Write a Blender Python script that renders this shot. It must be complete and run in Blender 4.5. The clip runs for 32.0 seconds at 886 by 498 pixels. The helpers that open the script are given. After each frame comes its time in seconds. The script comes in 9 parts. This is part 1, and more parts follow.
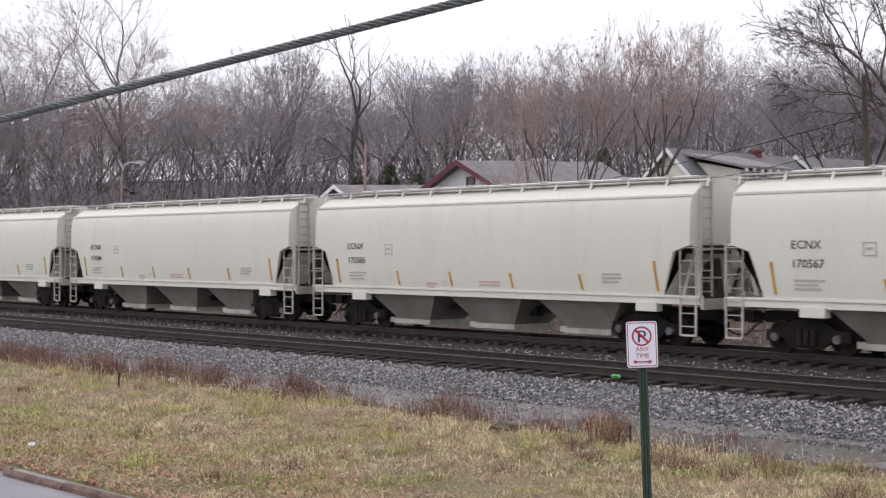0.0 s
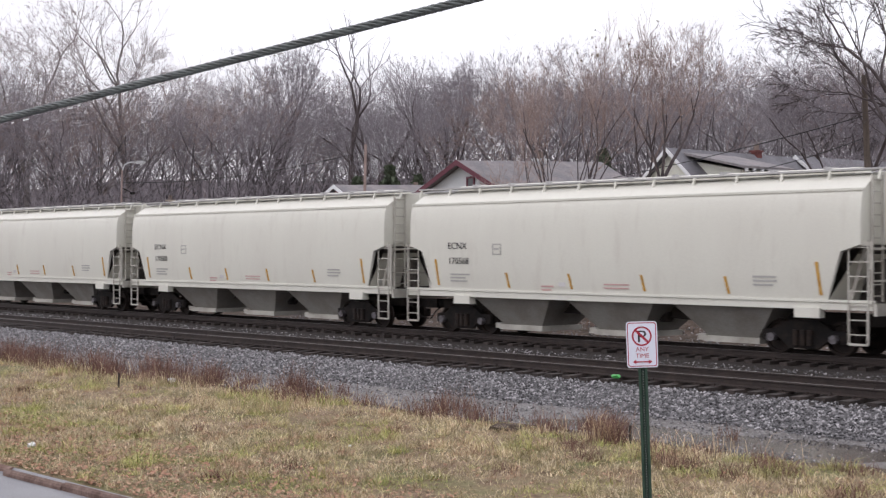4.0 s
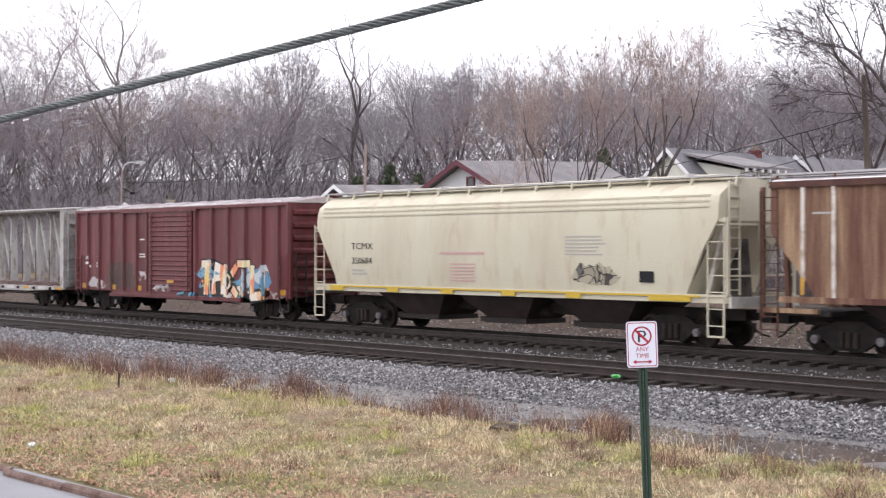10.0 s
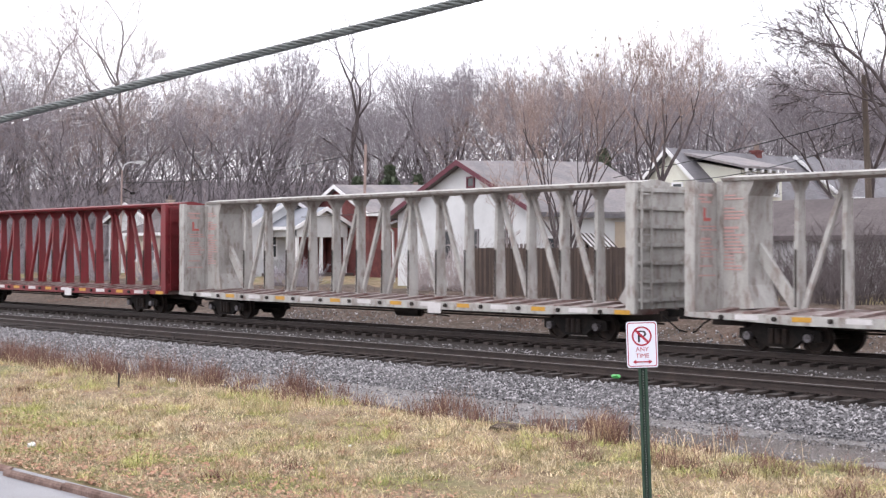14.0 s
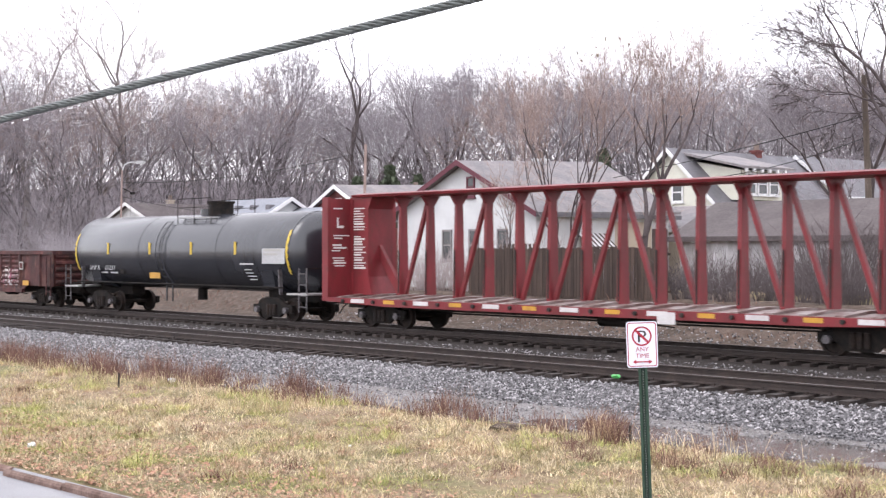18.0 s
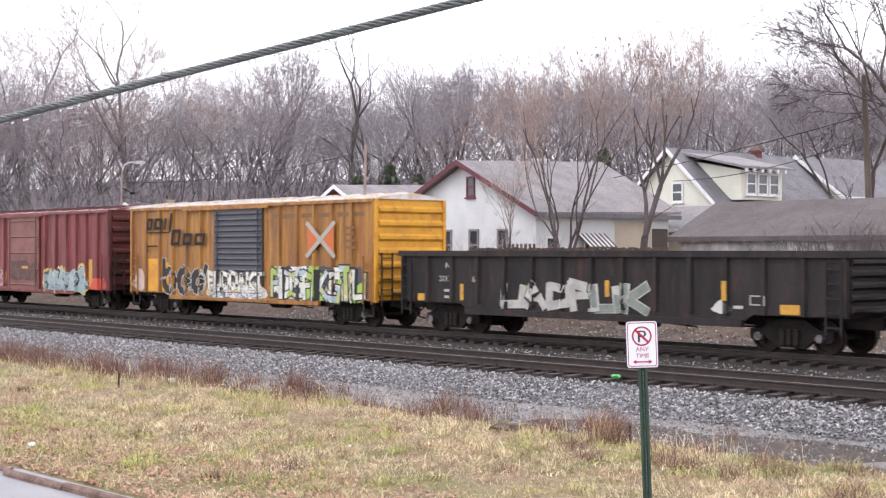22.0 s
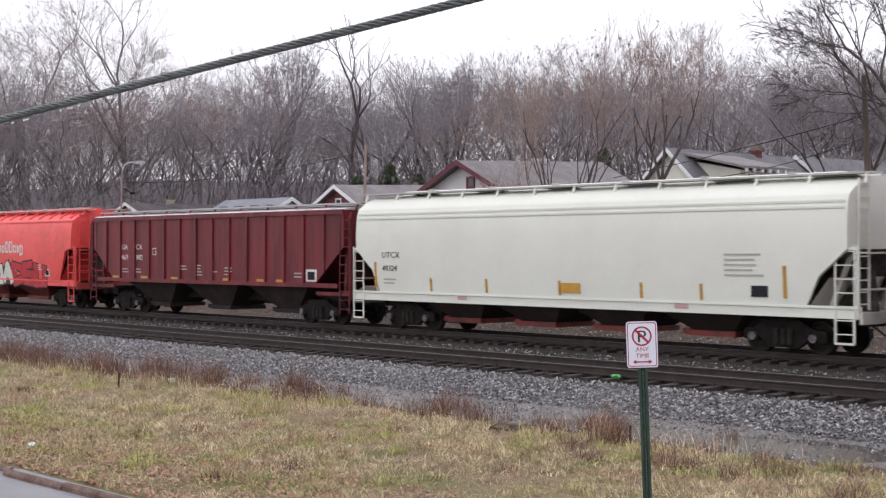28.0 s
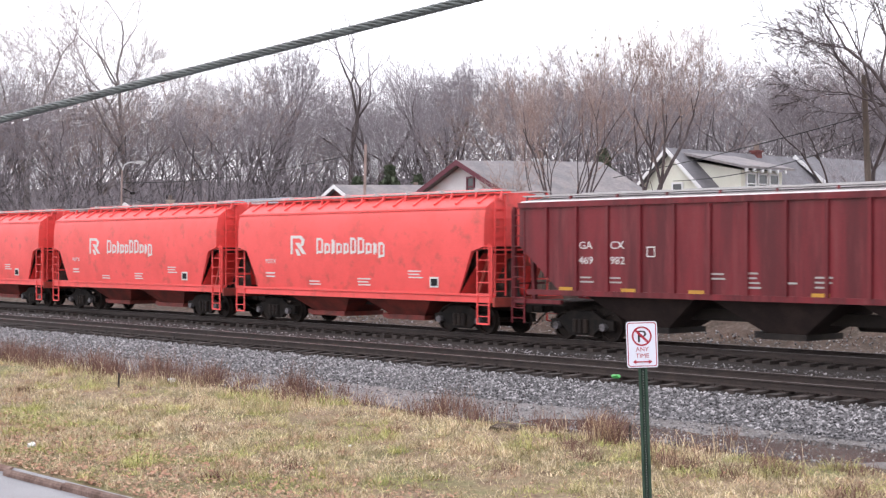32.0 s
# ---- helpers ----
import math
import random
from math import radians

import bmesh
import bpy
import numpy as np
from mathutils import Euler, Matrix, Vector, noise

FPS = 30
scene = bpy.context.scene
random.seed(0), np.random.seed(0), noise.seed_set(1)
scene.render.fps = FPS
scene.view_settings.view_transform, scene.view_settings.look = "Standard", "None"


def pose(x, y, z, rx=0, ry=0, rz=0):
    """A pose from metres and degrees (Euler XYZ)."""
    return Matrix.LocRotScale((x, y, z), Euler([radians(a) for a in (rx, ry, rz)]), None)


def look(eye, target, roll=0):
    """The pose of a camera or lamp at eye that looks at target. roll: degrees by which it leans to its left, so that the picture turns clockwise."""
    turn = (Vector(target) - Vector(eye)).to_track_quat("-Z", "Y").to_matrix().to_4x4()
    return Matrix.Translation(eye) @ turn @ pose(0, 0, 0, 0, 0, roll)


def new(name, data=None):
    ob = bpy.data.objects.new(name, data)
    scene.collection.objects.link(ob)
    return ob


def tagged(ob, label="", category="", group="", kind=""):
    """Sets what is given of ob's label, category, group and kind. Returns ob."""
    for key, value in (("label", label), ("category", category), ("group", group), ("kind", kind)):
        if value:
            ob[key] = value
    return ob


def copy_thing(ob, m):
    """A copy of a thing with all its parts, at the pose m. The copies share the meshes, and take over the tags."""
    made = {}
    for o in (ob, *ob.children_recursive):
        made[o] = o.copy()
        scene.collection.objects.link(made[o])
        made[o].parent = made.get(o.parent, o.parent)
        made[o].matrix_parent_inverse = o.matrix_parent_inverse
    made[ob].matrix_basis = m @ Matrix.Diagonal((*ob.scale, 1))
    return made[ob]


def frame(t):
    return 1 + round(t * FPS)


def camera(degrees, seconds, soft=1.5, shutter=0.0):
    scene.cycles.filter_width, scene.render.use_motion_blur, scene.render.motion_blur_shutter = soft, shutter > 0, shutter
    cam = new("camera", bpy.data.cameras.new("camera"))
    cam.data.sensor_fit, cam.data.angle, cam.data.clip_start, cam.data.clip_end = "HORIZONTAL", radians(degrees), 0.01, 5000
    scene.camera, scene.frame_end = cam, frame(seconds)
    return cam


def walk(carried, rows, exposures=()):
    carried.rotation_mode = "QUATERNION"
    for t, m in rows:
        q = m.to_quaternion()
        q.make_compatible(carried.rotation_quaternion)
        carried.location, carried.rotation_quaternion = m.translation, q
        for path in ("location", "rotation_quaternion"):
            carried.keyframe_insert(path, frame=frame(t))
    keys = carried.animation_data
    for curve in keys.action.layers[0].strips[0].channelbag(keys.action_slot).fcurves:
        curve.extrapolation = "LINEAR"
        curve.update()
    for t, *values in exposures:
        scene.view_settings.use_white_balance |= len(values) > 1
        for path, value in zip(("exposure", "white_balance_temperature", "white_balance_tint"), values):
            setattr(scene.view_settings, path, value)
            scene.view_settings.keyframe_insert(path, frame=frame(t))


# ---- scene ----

# The camera stands still, 2.57 m above the rails of the far track, and looks along the line at a slant.
EYE = (0.0, 0.0, 2.57)
TURN = 0.8350
cam = camera(34.82, 32.0, soft=1.32, shutter=0.15)
AIM = (-math.sin(TURN) * 100, math.cos(TURN) * 100, 2.57 + 0.12)
walk(cam, [(0.0, look(EYE, AIM)), (32.0, look(EYE, AIM))],
     exposures=[(t, e, 6300, 14) for t, e in ((0.0, -0.12), (6.5, -0.08), (8.0, 0.24), (9.0, 0.5), (10.0, 0.4), (11.0, 0.6), (12.0, 0.68), (13.0, 0.55), (17.0, 0.78), (19.0, 0.8), (21.0, 0.72),
                                              (23.0, 0.7), (25.0, 0.74), (27.5, -0.08), (28.0, -0.08), (29.0, 0.34), (30.0, 0.52), (32.0, 0.5))])

# ---- light: an overcast winter day ----
world = bpy.data.worlds.new("overcast")
scene.world = world
world.use_nodes = True
wn, wl = world.node_tree.nodes, world.node_tree.links
sky = wn.new("ShaderNodeTexSky")
sky.sky_type, sky.sun_disc = "NISHITA", False
sky.sun_elevation, sky.sun_rotation = radians(38), radians(200)
dim = wn.new("ShaderNodeMix")
dim.data_type, dim.blend_type = "RGBA", "MULTIPLY"
dim.inputs[0].default_value = 1.0
dim.inputs[7].default_value = (0.1, 0.1, 0.1, 1)
wl.new(sky.outputs[0], dim.inputs[6])
cloud = wn.new("ShaderNodeMix")
cloud.data_type = "RGBA"
cloud.inputs[0].default_value = 0.9
cloud.inputs[7].default_value = (1.0, 0.985, 1.0, 1)
wl.new(dim.outputs[2], cloud.inputs[6])
wl.new(cloud.outputs[2], wn["Background"].inputs[0])
wn["Background"].inputs[1].default_value = 1.35
sun = new("sun", bpy.data.lights.new("sun", "SUN"))
sun.data.energy, sun.data.angle, sun.data.color = 0.7, radians(30), (1.0, 0.97, 0.93)
sun.matrix_basis = look((0, 0, 60), (14, 38, 0))


# ---- materials ----
def mat(name, col, rough=0.6, metal=0.0, col2=None, amt=0.5, scale=1.5, stretch=(1, 1, 1), edge=0.12, fine=25.0,
        finea=0.25, bump=0.15, col3=None, amt3=0.4, scale3=6.0, vary=0.0, spec=0.4):
    """A surface with large patches of col2, smaller ones of col3, fine grain and relief; vary: brightness from piece to piece."""
    m = bpy.data.materials.new(name)
    m.use_nodes = True
    n, l = m.node_tree.nodes, m.node_tree.links
    b = n["Principled BSDF"]
    b.inputs["Roughness"].default_value, b.inputs["Metallic"].default_value = rough, metal
    b.inputs["Specular IOR Level"].default_value = spec
    tc, oi = n.new("ShaderNodeTexCoord"), n.new("ShaderNodeObjectInfo")
    mp = n.new("ShaderNodeMapping")
    mp.inputs["Scale"].default_value = stretch
    off = n.new("ShaderNodeMath")
    off.operation, off.inputs[1].default_value = "MULTIPLY", 37.0
    l.new(oi.outputs["Random"], off.inputs[0])
    cmb = n.new("ShaderNodeCombineXYZ")
    for k in range(3):
        l.new(off.outputs[0], cmb.inputs[k])
    l.new(cmb.outputs[0], mp.inputs["Location"])
    l.new(tc.outputs["Object"], mp.inputs["Vector"])

    def patches(sc, a, detail=7):
        t = n.new("ShaderNodeTexNoise")
        t.inputs["Scale"].default_value, t.inputs["Detail"].default_value = sc, detail
        t.inputs["Roughness"].default_value = 0.62
        l.new(mp.outputs[0], t.inputs["Vector"])
        r = n.new("ShaderNodeMapRange")
        c = 0.72 - 0.44 * a
        r.inputs[1].default_value, r.inputs[2].default_value = c - edge, c + edge
        l.new(t.outputs["Fac"], r.inputs[0])
        return r.outputs[0]

    def mixed(fac, a, b2):
        x = n.new("ShaderNodeMix")
        x.data_type = "RGBA"
        l.new(fac, x.inputs[0])
        for sock, val in ((x.inputs[6], a), (x.inputs[7], b2)):
            if isinstance(val, tuple):
                sock.default_value = (*val, 1)
            else:
                l.new(val, sock)
        return x.outputs[2]

    out = (*col,)
    if col2:
        out = mixed(patches(scale, amt), col, col2)
    if col3:
        out = mixed(patches(scale3, amt3), out, col3)
    t = n.new("ShaderNodeTexNoise")
    t.inputs["Scale"].default_value, t.inputs["Detail"].default_value = fine, 4
    l.new(tc.outputs["Object"], t.inputs["Vector"])
    r = n.new("ShaderNodeMapRange")
    r.inputs[1].default_value, r.inputs[2].default_value = 0.25, 0.75
    r.inputs[3].default_value, r.inputs[4].default_value = 1 - finea, 1 + finea
    l.new(t.outputs["Fac"], r.inputs[0])
    val = r.outputs[0]
    if vary:
        rv = n.new("ShaderNodeMapRange")
        rv.inputs[3].default_value, rv.inputs[4].default_value = 1 - vary, 1 + vary
        l.new(oi.outputs["Random"], rv.inputs[0])
        mm = n.new("ShaderNodeMath")
        mm.operation = "MULTIPLY"
        l.new(val, mm.inputs[0])
        l.new(rv.outputs[0], mm.inputs[1])
        val = mm.outputs[0]
    mul = n.new("ShaderNodeVectorMath")
    mul.operation = "SCALE"
    if isinstance(out, tuple):
        mul.inputs[0].default_value = out
    else:
        l.new(out, mul.inputs[0])
    l.new(val, mul.inputs["Scale"])
    l.new(mul.outputs[0], b.inputs["Base Color"])
    if bump:
        bp = n.new("ShaderNodeBump")
        bp.inputs["Strength"].default_value, bp.inputs["Distance"].default_value = bump, 0.02
        l.new(t.outputs["Fac"], bp.inputs["Height"])
        l.new(bp.outputs[0], b.inputs["Normal"])
    return m


def spray(name, palette, scale=1.6, line=(0.01, 0.01, 0.012), width=0.05, stretch=(1, 1, 1), seed=0.0):
    """Spray paint: bent fields of a palette with dark outlines."""
    m = bpy.data.materials.new(name)
    m.use_nodes = True
    n, l = m.node_tree.nodes, m.node_tree.links
    b = n["Principled BSDF"]
    b.inputs["Roughness"].default_value = 0.5
    tc, mp = n.new("ShaderNodeTexCoord"), n.new("ShaderNodeMapping")
    mp.inputs["Scale"].default_value, mp.inputs["Location"].default_value = stretch, (seed, seed, seed)
    l.new(tc.outputs["Object"], mp.inputs["Vector"])
    nz = n.new("ShaderNodeTexNoise")
    nz.inputs["Scale"].default_value = 1.3
    l.new(mp.outputs[0], nz.inputs["Vector"])
    sc = n.new("ShaderNodeVectorMath")
    sc.operation = "SCALE"
    sc.inputs["Scale"].default_value = 1.1
    l.new(nz.outputs["Color"], sc.inputs[0])
    ad = n.new("ShaderNodeVectorMath")
    l.new(mp.outputs[0], ad.inputs[0])
    l.new(sc.outputs[0], ad.inputs[1])
    vo, ve = n.new("ShaderNodeTexVoronoi"), n.new("ShaderNodeTexVoronoi")
    ve.feature = "DISTANCE_TO_EDGE"
    for v in (vo, ve):
        v.inputs["Scale"].default_value = scale
        l.new(ad.outputs[0], v.inputs["Vector"])
    sp = n.new("ShaderNodeSeparateColor")
    l.new(vo.outputs["Color"], sp.inputs[0])
    ra = n.new("ShaderNodeValToRGB")
    ra.color_ramp.interpolation = "CONSTANT"
    while len(ra.color_ramp.elements) < len(palette):
        ra.color_ramp.elements.new(0.5)
    for k, c in enumerate(palette):
        ra.color_ramp.elements[k].position = k / len(palette)
        ra.color_ramp.elements[k].color = (*c, 1)
    l.new(sp.outputs[0], ra.inputs[0])
    lt = n.new("ShaderNodeMath")
    lt.operation, lt.inputs[1].default_value = "LESS_THAN", width
    l.new(ve.outputs[0], lt.inputs[0])
    mx = n.new("ShaderNodeMix")
    mx.data_type = "RGBA"
    mx.inputs[7].default_value = (*line, 1)
    l.new(lt.outputs[0], mx.inputs[0])
    l.new(ra.outputs[0], mx.inputs[6])
    l.new(mx.outputs[2], b.inputs["Base Color"])
    return m


M_CREAM = mat("cream_white_paint", (0.67, 0.66, 0.59), 0.4, col2=(0.64, 0.625, 0.56), amt=0.45, scale=0.5, stretch=(1, 1, 0.25), finea=0.04, bump=0.03, col3=(0.585, 0.56, 0.50), amt3=0.12, scale3=2.5)
# darker cream for the car ends: dust, with the shade of the ends mixed in
M_CREAM_END = mat("dusty_shaded_cream_paint", (0.52, 0.50, 0.45), 0.6, col2=(0.33, 0.30, 0.26), amt=0.35, scale=1.2, finea=0.08, bump=0.04)
M_WHITE_FRESH = mat("fresh_white_paint", (0.72, 0.735, 0.665), 0.35, col2=(0.67, 0.68, 0.61), amt=0.4, scale=0.5, finea=0.04, bump=0.02)
M_TAN = mat("tan_cream_paint", (0.57, 0.535, 0.415), 0.45, col2=(0.50, 0.45, 0.34), amt=0.4, scale=0.6, stretch=(1, 1, 0.3), finea=0.06, bump=0.03, col3=(0.42, 0.33, 0.22), amt3=0.14, scale3=2.0)
M_TILX = mat("aged_white_paint", (0.61, 0.595, 0.555), 0.45, col2=(0.57, 0.55, 0.51), amt=0.5, scale=0.7, stretch=(1, 1, 0.3), finea=0.05, bump=0.04, col3=(0.49, 0.44, 0.40), amt3=0.14, scale3=2.2)
M_RUSTHOP = mat("rust_stained_tan_paint", (0.42, 0.29, 0.17), 0.7, col2=(0.085, 0.026, 0.02), amt=0.55, scale=0.8, stretch=(1.3, 1, 0.12), edge=0.14, finea=0.2, bump=0.1, col3=(0.10, 0.035, 0.025), amt3=0.42, scale3=2.6)
# rusted top plates; on the ends the same dark colour serves as painted shade
M_RUSTTOP = mat("rusted_shaded_maroon_plate", (0.06, 0.024, 0.02), 0.7, col2=(0.12, 0.05, 0.035), amt=0.4, scale=1.2, finea=0.2, bump=0.1)
M_POST_LT = mat("pale_post_paint", (0.62, 0.58, 0.53), 0.6, col2=(0.28, 0.18, 0.12), amt=0.35, scale=3, finea=0.12)
M_GACX = mat("oxide_red_paint", (0.18, 0.017, 0.024), 0.45, col2=(0.09, 0.011, 0.015), amt=0.5, scale=1.0, stretch=(1.5, 1, 0.18), finea=0.12, bump=0.06, spec=0.35, col3=(0.18, 0.035, 0.04), amt3=0.22, scale3=2.5)
M_POTASH = mat("bright_coral_red_paint", (0.84, 0.10, 0.095), 0.42, col2=(0.72, 0.08, 0.07), amt=0.4, scale=0.6, finea=0.05, bump=0.03, col3=(0.45, 0.08, 0.06), amt3=0.14, scale3=2.2)
M_POTASH_END = mat("darker_red_end_paint", (0.40, 0.06, 0.045), 0.6, col2=(0.20, 0.05, 0.04), amt=0.45, scale=1.5, finea=0.12)
M_BOXBROWN = mat("boxcar_brown_paint", (0.125, 0.026, 0.029), 0.45, col2=(0.09, 0.022, 0.024), amt=0.48, scale=1.0, stretch=(1.6, 1, 0.18), finea=0.12, bump=0.05, col3=(0.17, 0.055, 0.058), amt3=0.25, scale3=2.2)
M_BOXRED = mat("faded_red_paint", (0.175, 0.027, 0.029), 0.5, col2=(0.09, 0.018, 0.019), amt=0.5, scale=1.1, stretch=(1.8, 1, 0.16), edge=0.16, finea=0.14, bump=0.06, col3=(0.27, 0.08, 0.08), amt3=0.22, scale3=2.4)
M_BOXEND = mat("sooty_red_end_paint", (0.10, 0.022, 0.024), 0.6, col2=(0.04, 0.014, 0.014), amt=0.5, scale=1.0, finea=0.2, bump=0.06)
M_BOXDARKRED = mat("dark_red_paint", (0.17, 0.018, 0.026), 0.45, col2=(0.12, 0.018, 0.022), amt=0.45, scale=1.0, stretch=(1.6, 1, 0.18), finea=0.1, bump=0.05, col3=(0.22, 0.05, 0.06), amt3=0.22, scale3=2.4)
M_BOXYEL = mat("weathered_yellow_paint", (0.43, 0.21, 0.038), 0.5, col2=(0.26, 0.105, 0.026), amt=0.52, scale=1.1, stretch=(1.7, 1, 0.15), edge=0.15, finea=0.16, bump=0.06, col3=(0.12, 0.05, 0.024), amt3=0.34, scale3=2.8)
M_YELEND = mat("yellow_end_paint", (0.66, 0.33, 0.028), 0.5, col2=(0.52, 0.24, 0.025), amt=0.4, scale=1.0, finea=0.08, col3=(0.30, 0.13, 0.03), amt3=0.16, scale3=3)
M_DOORGREY = mat("grey_door_paint", (0.05, 0.053, 0.066), 0.55, col2=(0.07, 0.065, 0.075), amt=0.4, scale=1.4, finea=0.12)
M_DOORRED = mat("scuffed_red_door", (0.22, 0.09, 0.08), 0.6, col2=(0.14, 0.06, 0.052), amt=0.5, scale=1.2, finea=0.15)
# pale base colours of these two roofs include the wet sheen of the sky
M_ROOF = mat("galvanised_sky_sheen_roof", (0.60, 0.57, 0.58), 0.25, 0.3, col2=(0.40, 0.33, 0.32), amt=0.4, scale=1.0, finea=0.15)
M_ROOFRED = mat("worn_red_sky_sheen_roof", (0.58, 0.44, 0.45), 0.22, 0.2, col2=(0.20, 0.06, 0.06), amt=0.5, scale=1.2, finea=0.15)
M_ROOFYEL = mat("worn_pale_roof", (0.60, 0.56, 0.54), 0.25, 0.2, col2=(0.45, 0.30, 0.12), amt=0.35, scale=1.4, finea=0.15)
M_CBGREY = mat("worn_white_beam_paint", (0.43, 0.42, 0.40), 0.6, col2=(0.31, 0.295, 0.28), amt=0.48, scale=1.6, stretch=(1, 1, 0.4), finea=0.12, bump=0.06, col3=(0.17, 0.12, 0.10), amt3=0.24, scale3=5)
M_CBRED = mat("red_beam_paint", (0.195, 0.022, 0.028), 0.5, col2=(0.135, 0.018, 0.022), amt=0.45, scale=1.5, stretch=(1, 1, 0.4), finea=0.1, bump=0.05, col3=(0.12, 0.03, 0.025), amt3=0.18, scale3=5)
M_DECK = mat("wet_steel_deck", (0.27, 0.23, 0.22), 0.4, 0.2, col2=(0.15, 0.08, 0.07), amt=0.5, scale=2, finea=0.2)
M_TANK = mat("satin_black_tank_paint", (0.024, 0.026, 0.033), 0.25, col2=(0.045, 0.047, 0.056), amt=0.4, scale=0.6, stretch=(1, 1, 0.3), finea=0.1, bump=0.01, spec=0.85)
M_GONRED = mat("rusty_gondola_red", (0.09, 0.022, 0.022), 0.65, col2=(0.034, 0.017, 0.017), amt=0.52, scale=0.9, stretch=(1, 1, 0.4), finea=0.25, bump=0.1, col3=(0.17, 0.075, 0.055), amt3=0.22, scale3=3.5)
M_GONBLK = mat("faded_black_gondola_paint", (0.016, 0.014, 0.015), 0.6, col2=(0.03, 0.025, 0.025), amt=0.45, scale=1.0, stretch=(1.5, 1, 0.3), finea=0.2, bump=0.06, spec=0.22, col3=(0.07, 0.035, 0.026), amt3=0.16, scale3=2.6)
# gear and wheels: base colours lowered to paint in the shadow under the cars
M_RUN = mat("dark_running_gear", (0.011, 0.010, 0.010), 0.75, 0.0, col2=(0.026, 0.02, 0.017), amt=0.4, scale=4, finea=0.25, bump=0.2, spec=0.15)
M_WHEEL = mat("rusty_shaded_wheel_steel", (0.018, 0.014, 0.013), 0.65, 0.1, col2=(0.035, 0.024, 0.019), amt=0.4, scale=5, finea=0.2, spec=0.2)
M_CAP = mat("bearing_cap_steel", (0.16, 0.15, 0.16), 0.45, 0.4, col2=(0.06, 0.05, 0.05), amt=0.4, scale=9)
# grime, darkened further for the shadow beneath the floors
M_UNDER = mat("grimy_shaded_underframe", (0.022, 0.018, 0.017), 0.85, col2=(0.042, 0.032, 0.027), amt=0.4, scale=1.5, finea=0.25, bump=0.15)
# dirt, and the shade under the hopper ends, both put into the colour
M_SLOPE = mat("shaded_dirty_slope_sheet", (0.04, 0.034, 0.031), 0.85, col2=(0.12, 0.105, 0.093), amt=0.38, scale=2.5, finea=0.2, bump=0.1)
# grey lowered to hold the shade beneath the car body
M_BAYGREY = mat("shaded_dusty_grey_bay", (0.28, 0.268, 0.245), 0.65, col2=(0.22, 0.20, 0.18), amt=0.5, scale=1.2, finea=0.15, bump=0.06)
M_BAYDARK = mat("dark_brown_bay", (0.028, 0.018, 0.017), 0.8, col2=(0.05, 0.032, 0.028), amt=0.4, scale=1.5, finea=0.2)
M_BAYRED = mat("darker_red_bay", (0.26, 0.05, 0.04), 0.65, col2=(0.12, 0.035, 0.03), amt=0.5, scale=1.5, finea=0.15)
M_STENCIL_BLK = mat("black_stencil_paint", (0.022, 0.022, 0.025), 0.75, finea=0.1, bump=0, spec=0.15)
M_STENCIL_WHT = mat("white_stencil_paint", (0.66, 0.64, 0.62), 0.6, finea=0.1, bump=0)
M_STENCIL_PINK = mat("faded_red_stencil_paint", (0.50, 0.31, 0.29), 0.6, finea=0.1, bump=0)
M_STENCIL_FAINT = mat("faint_grey_stencil_paint", (0.38, 0.37, 0.35), 0.6, finea=0.1, bump=0)
M_AMBER = mat("amber_reflector", (0.52, 0.28, 0.035), 0.4, col2=(0.38, 0.20, 0.04), amt=0.35, scale=4, finea=0.08, bump=0)
M_YSTRIPE = mat("yellow_stripe_paint", (0.55, 0.38, 0.04), 0.5, finea=0.1, bump=0)
M_WALK = mat("galvanised_grating", (0.42, 0.41, 0.41), 0.5, 0.3, finea=0.3, fine=60)
M_FADEWHITE = mat("flat_white_panel", (0.60, 0.58, 0.58), 0.55, col2=(0.48, 0.45, 0.45), amt=0.4, scale=1.5, finea=0.08)


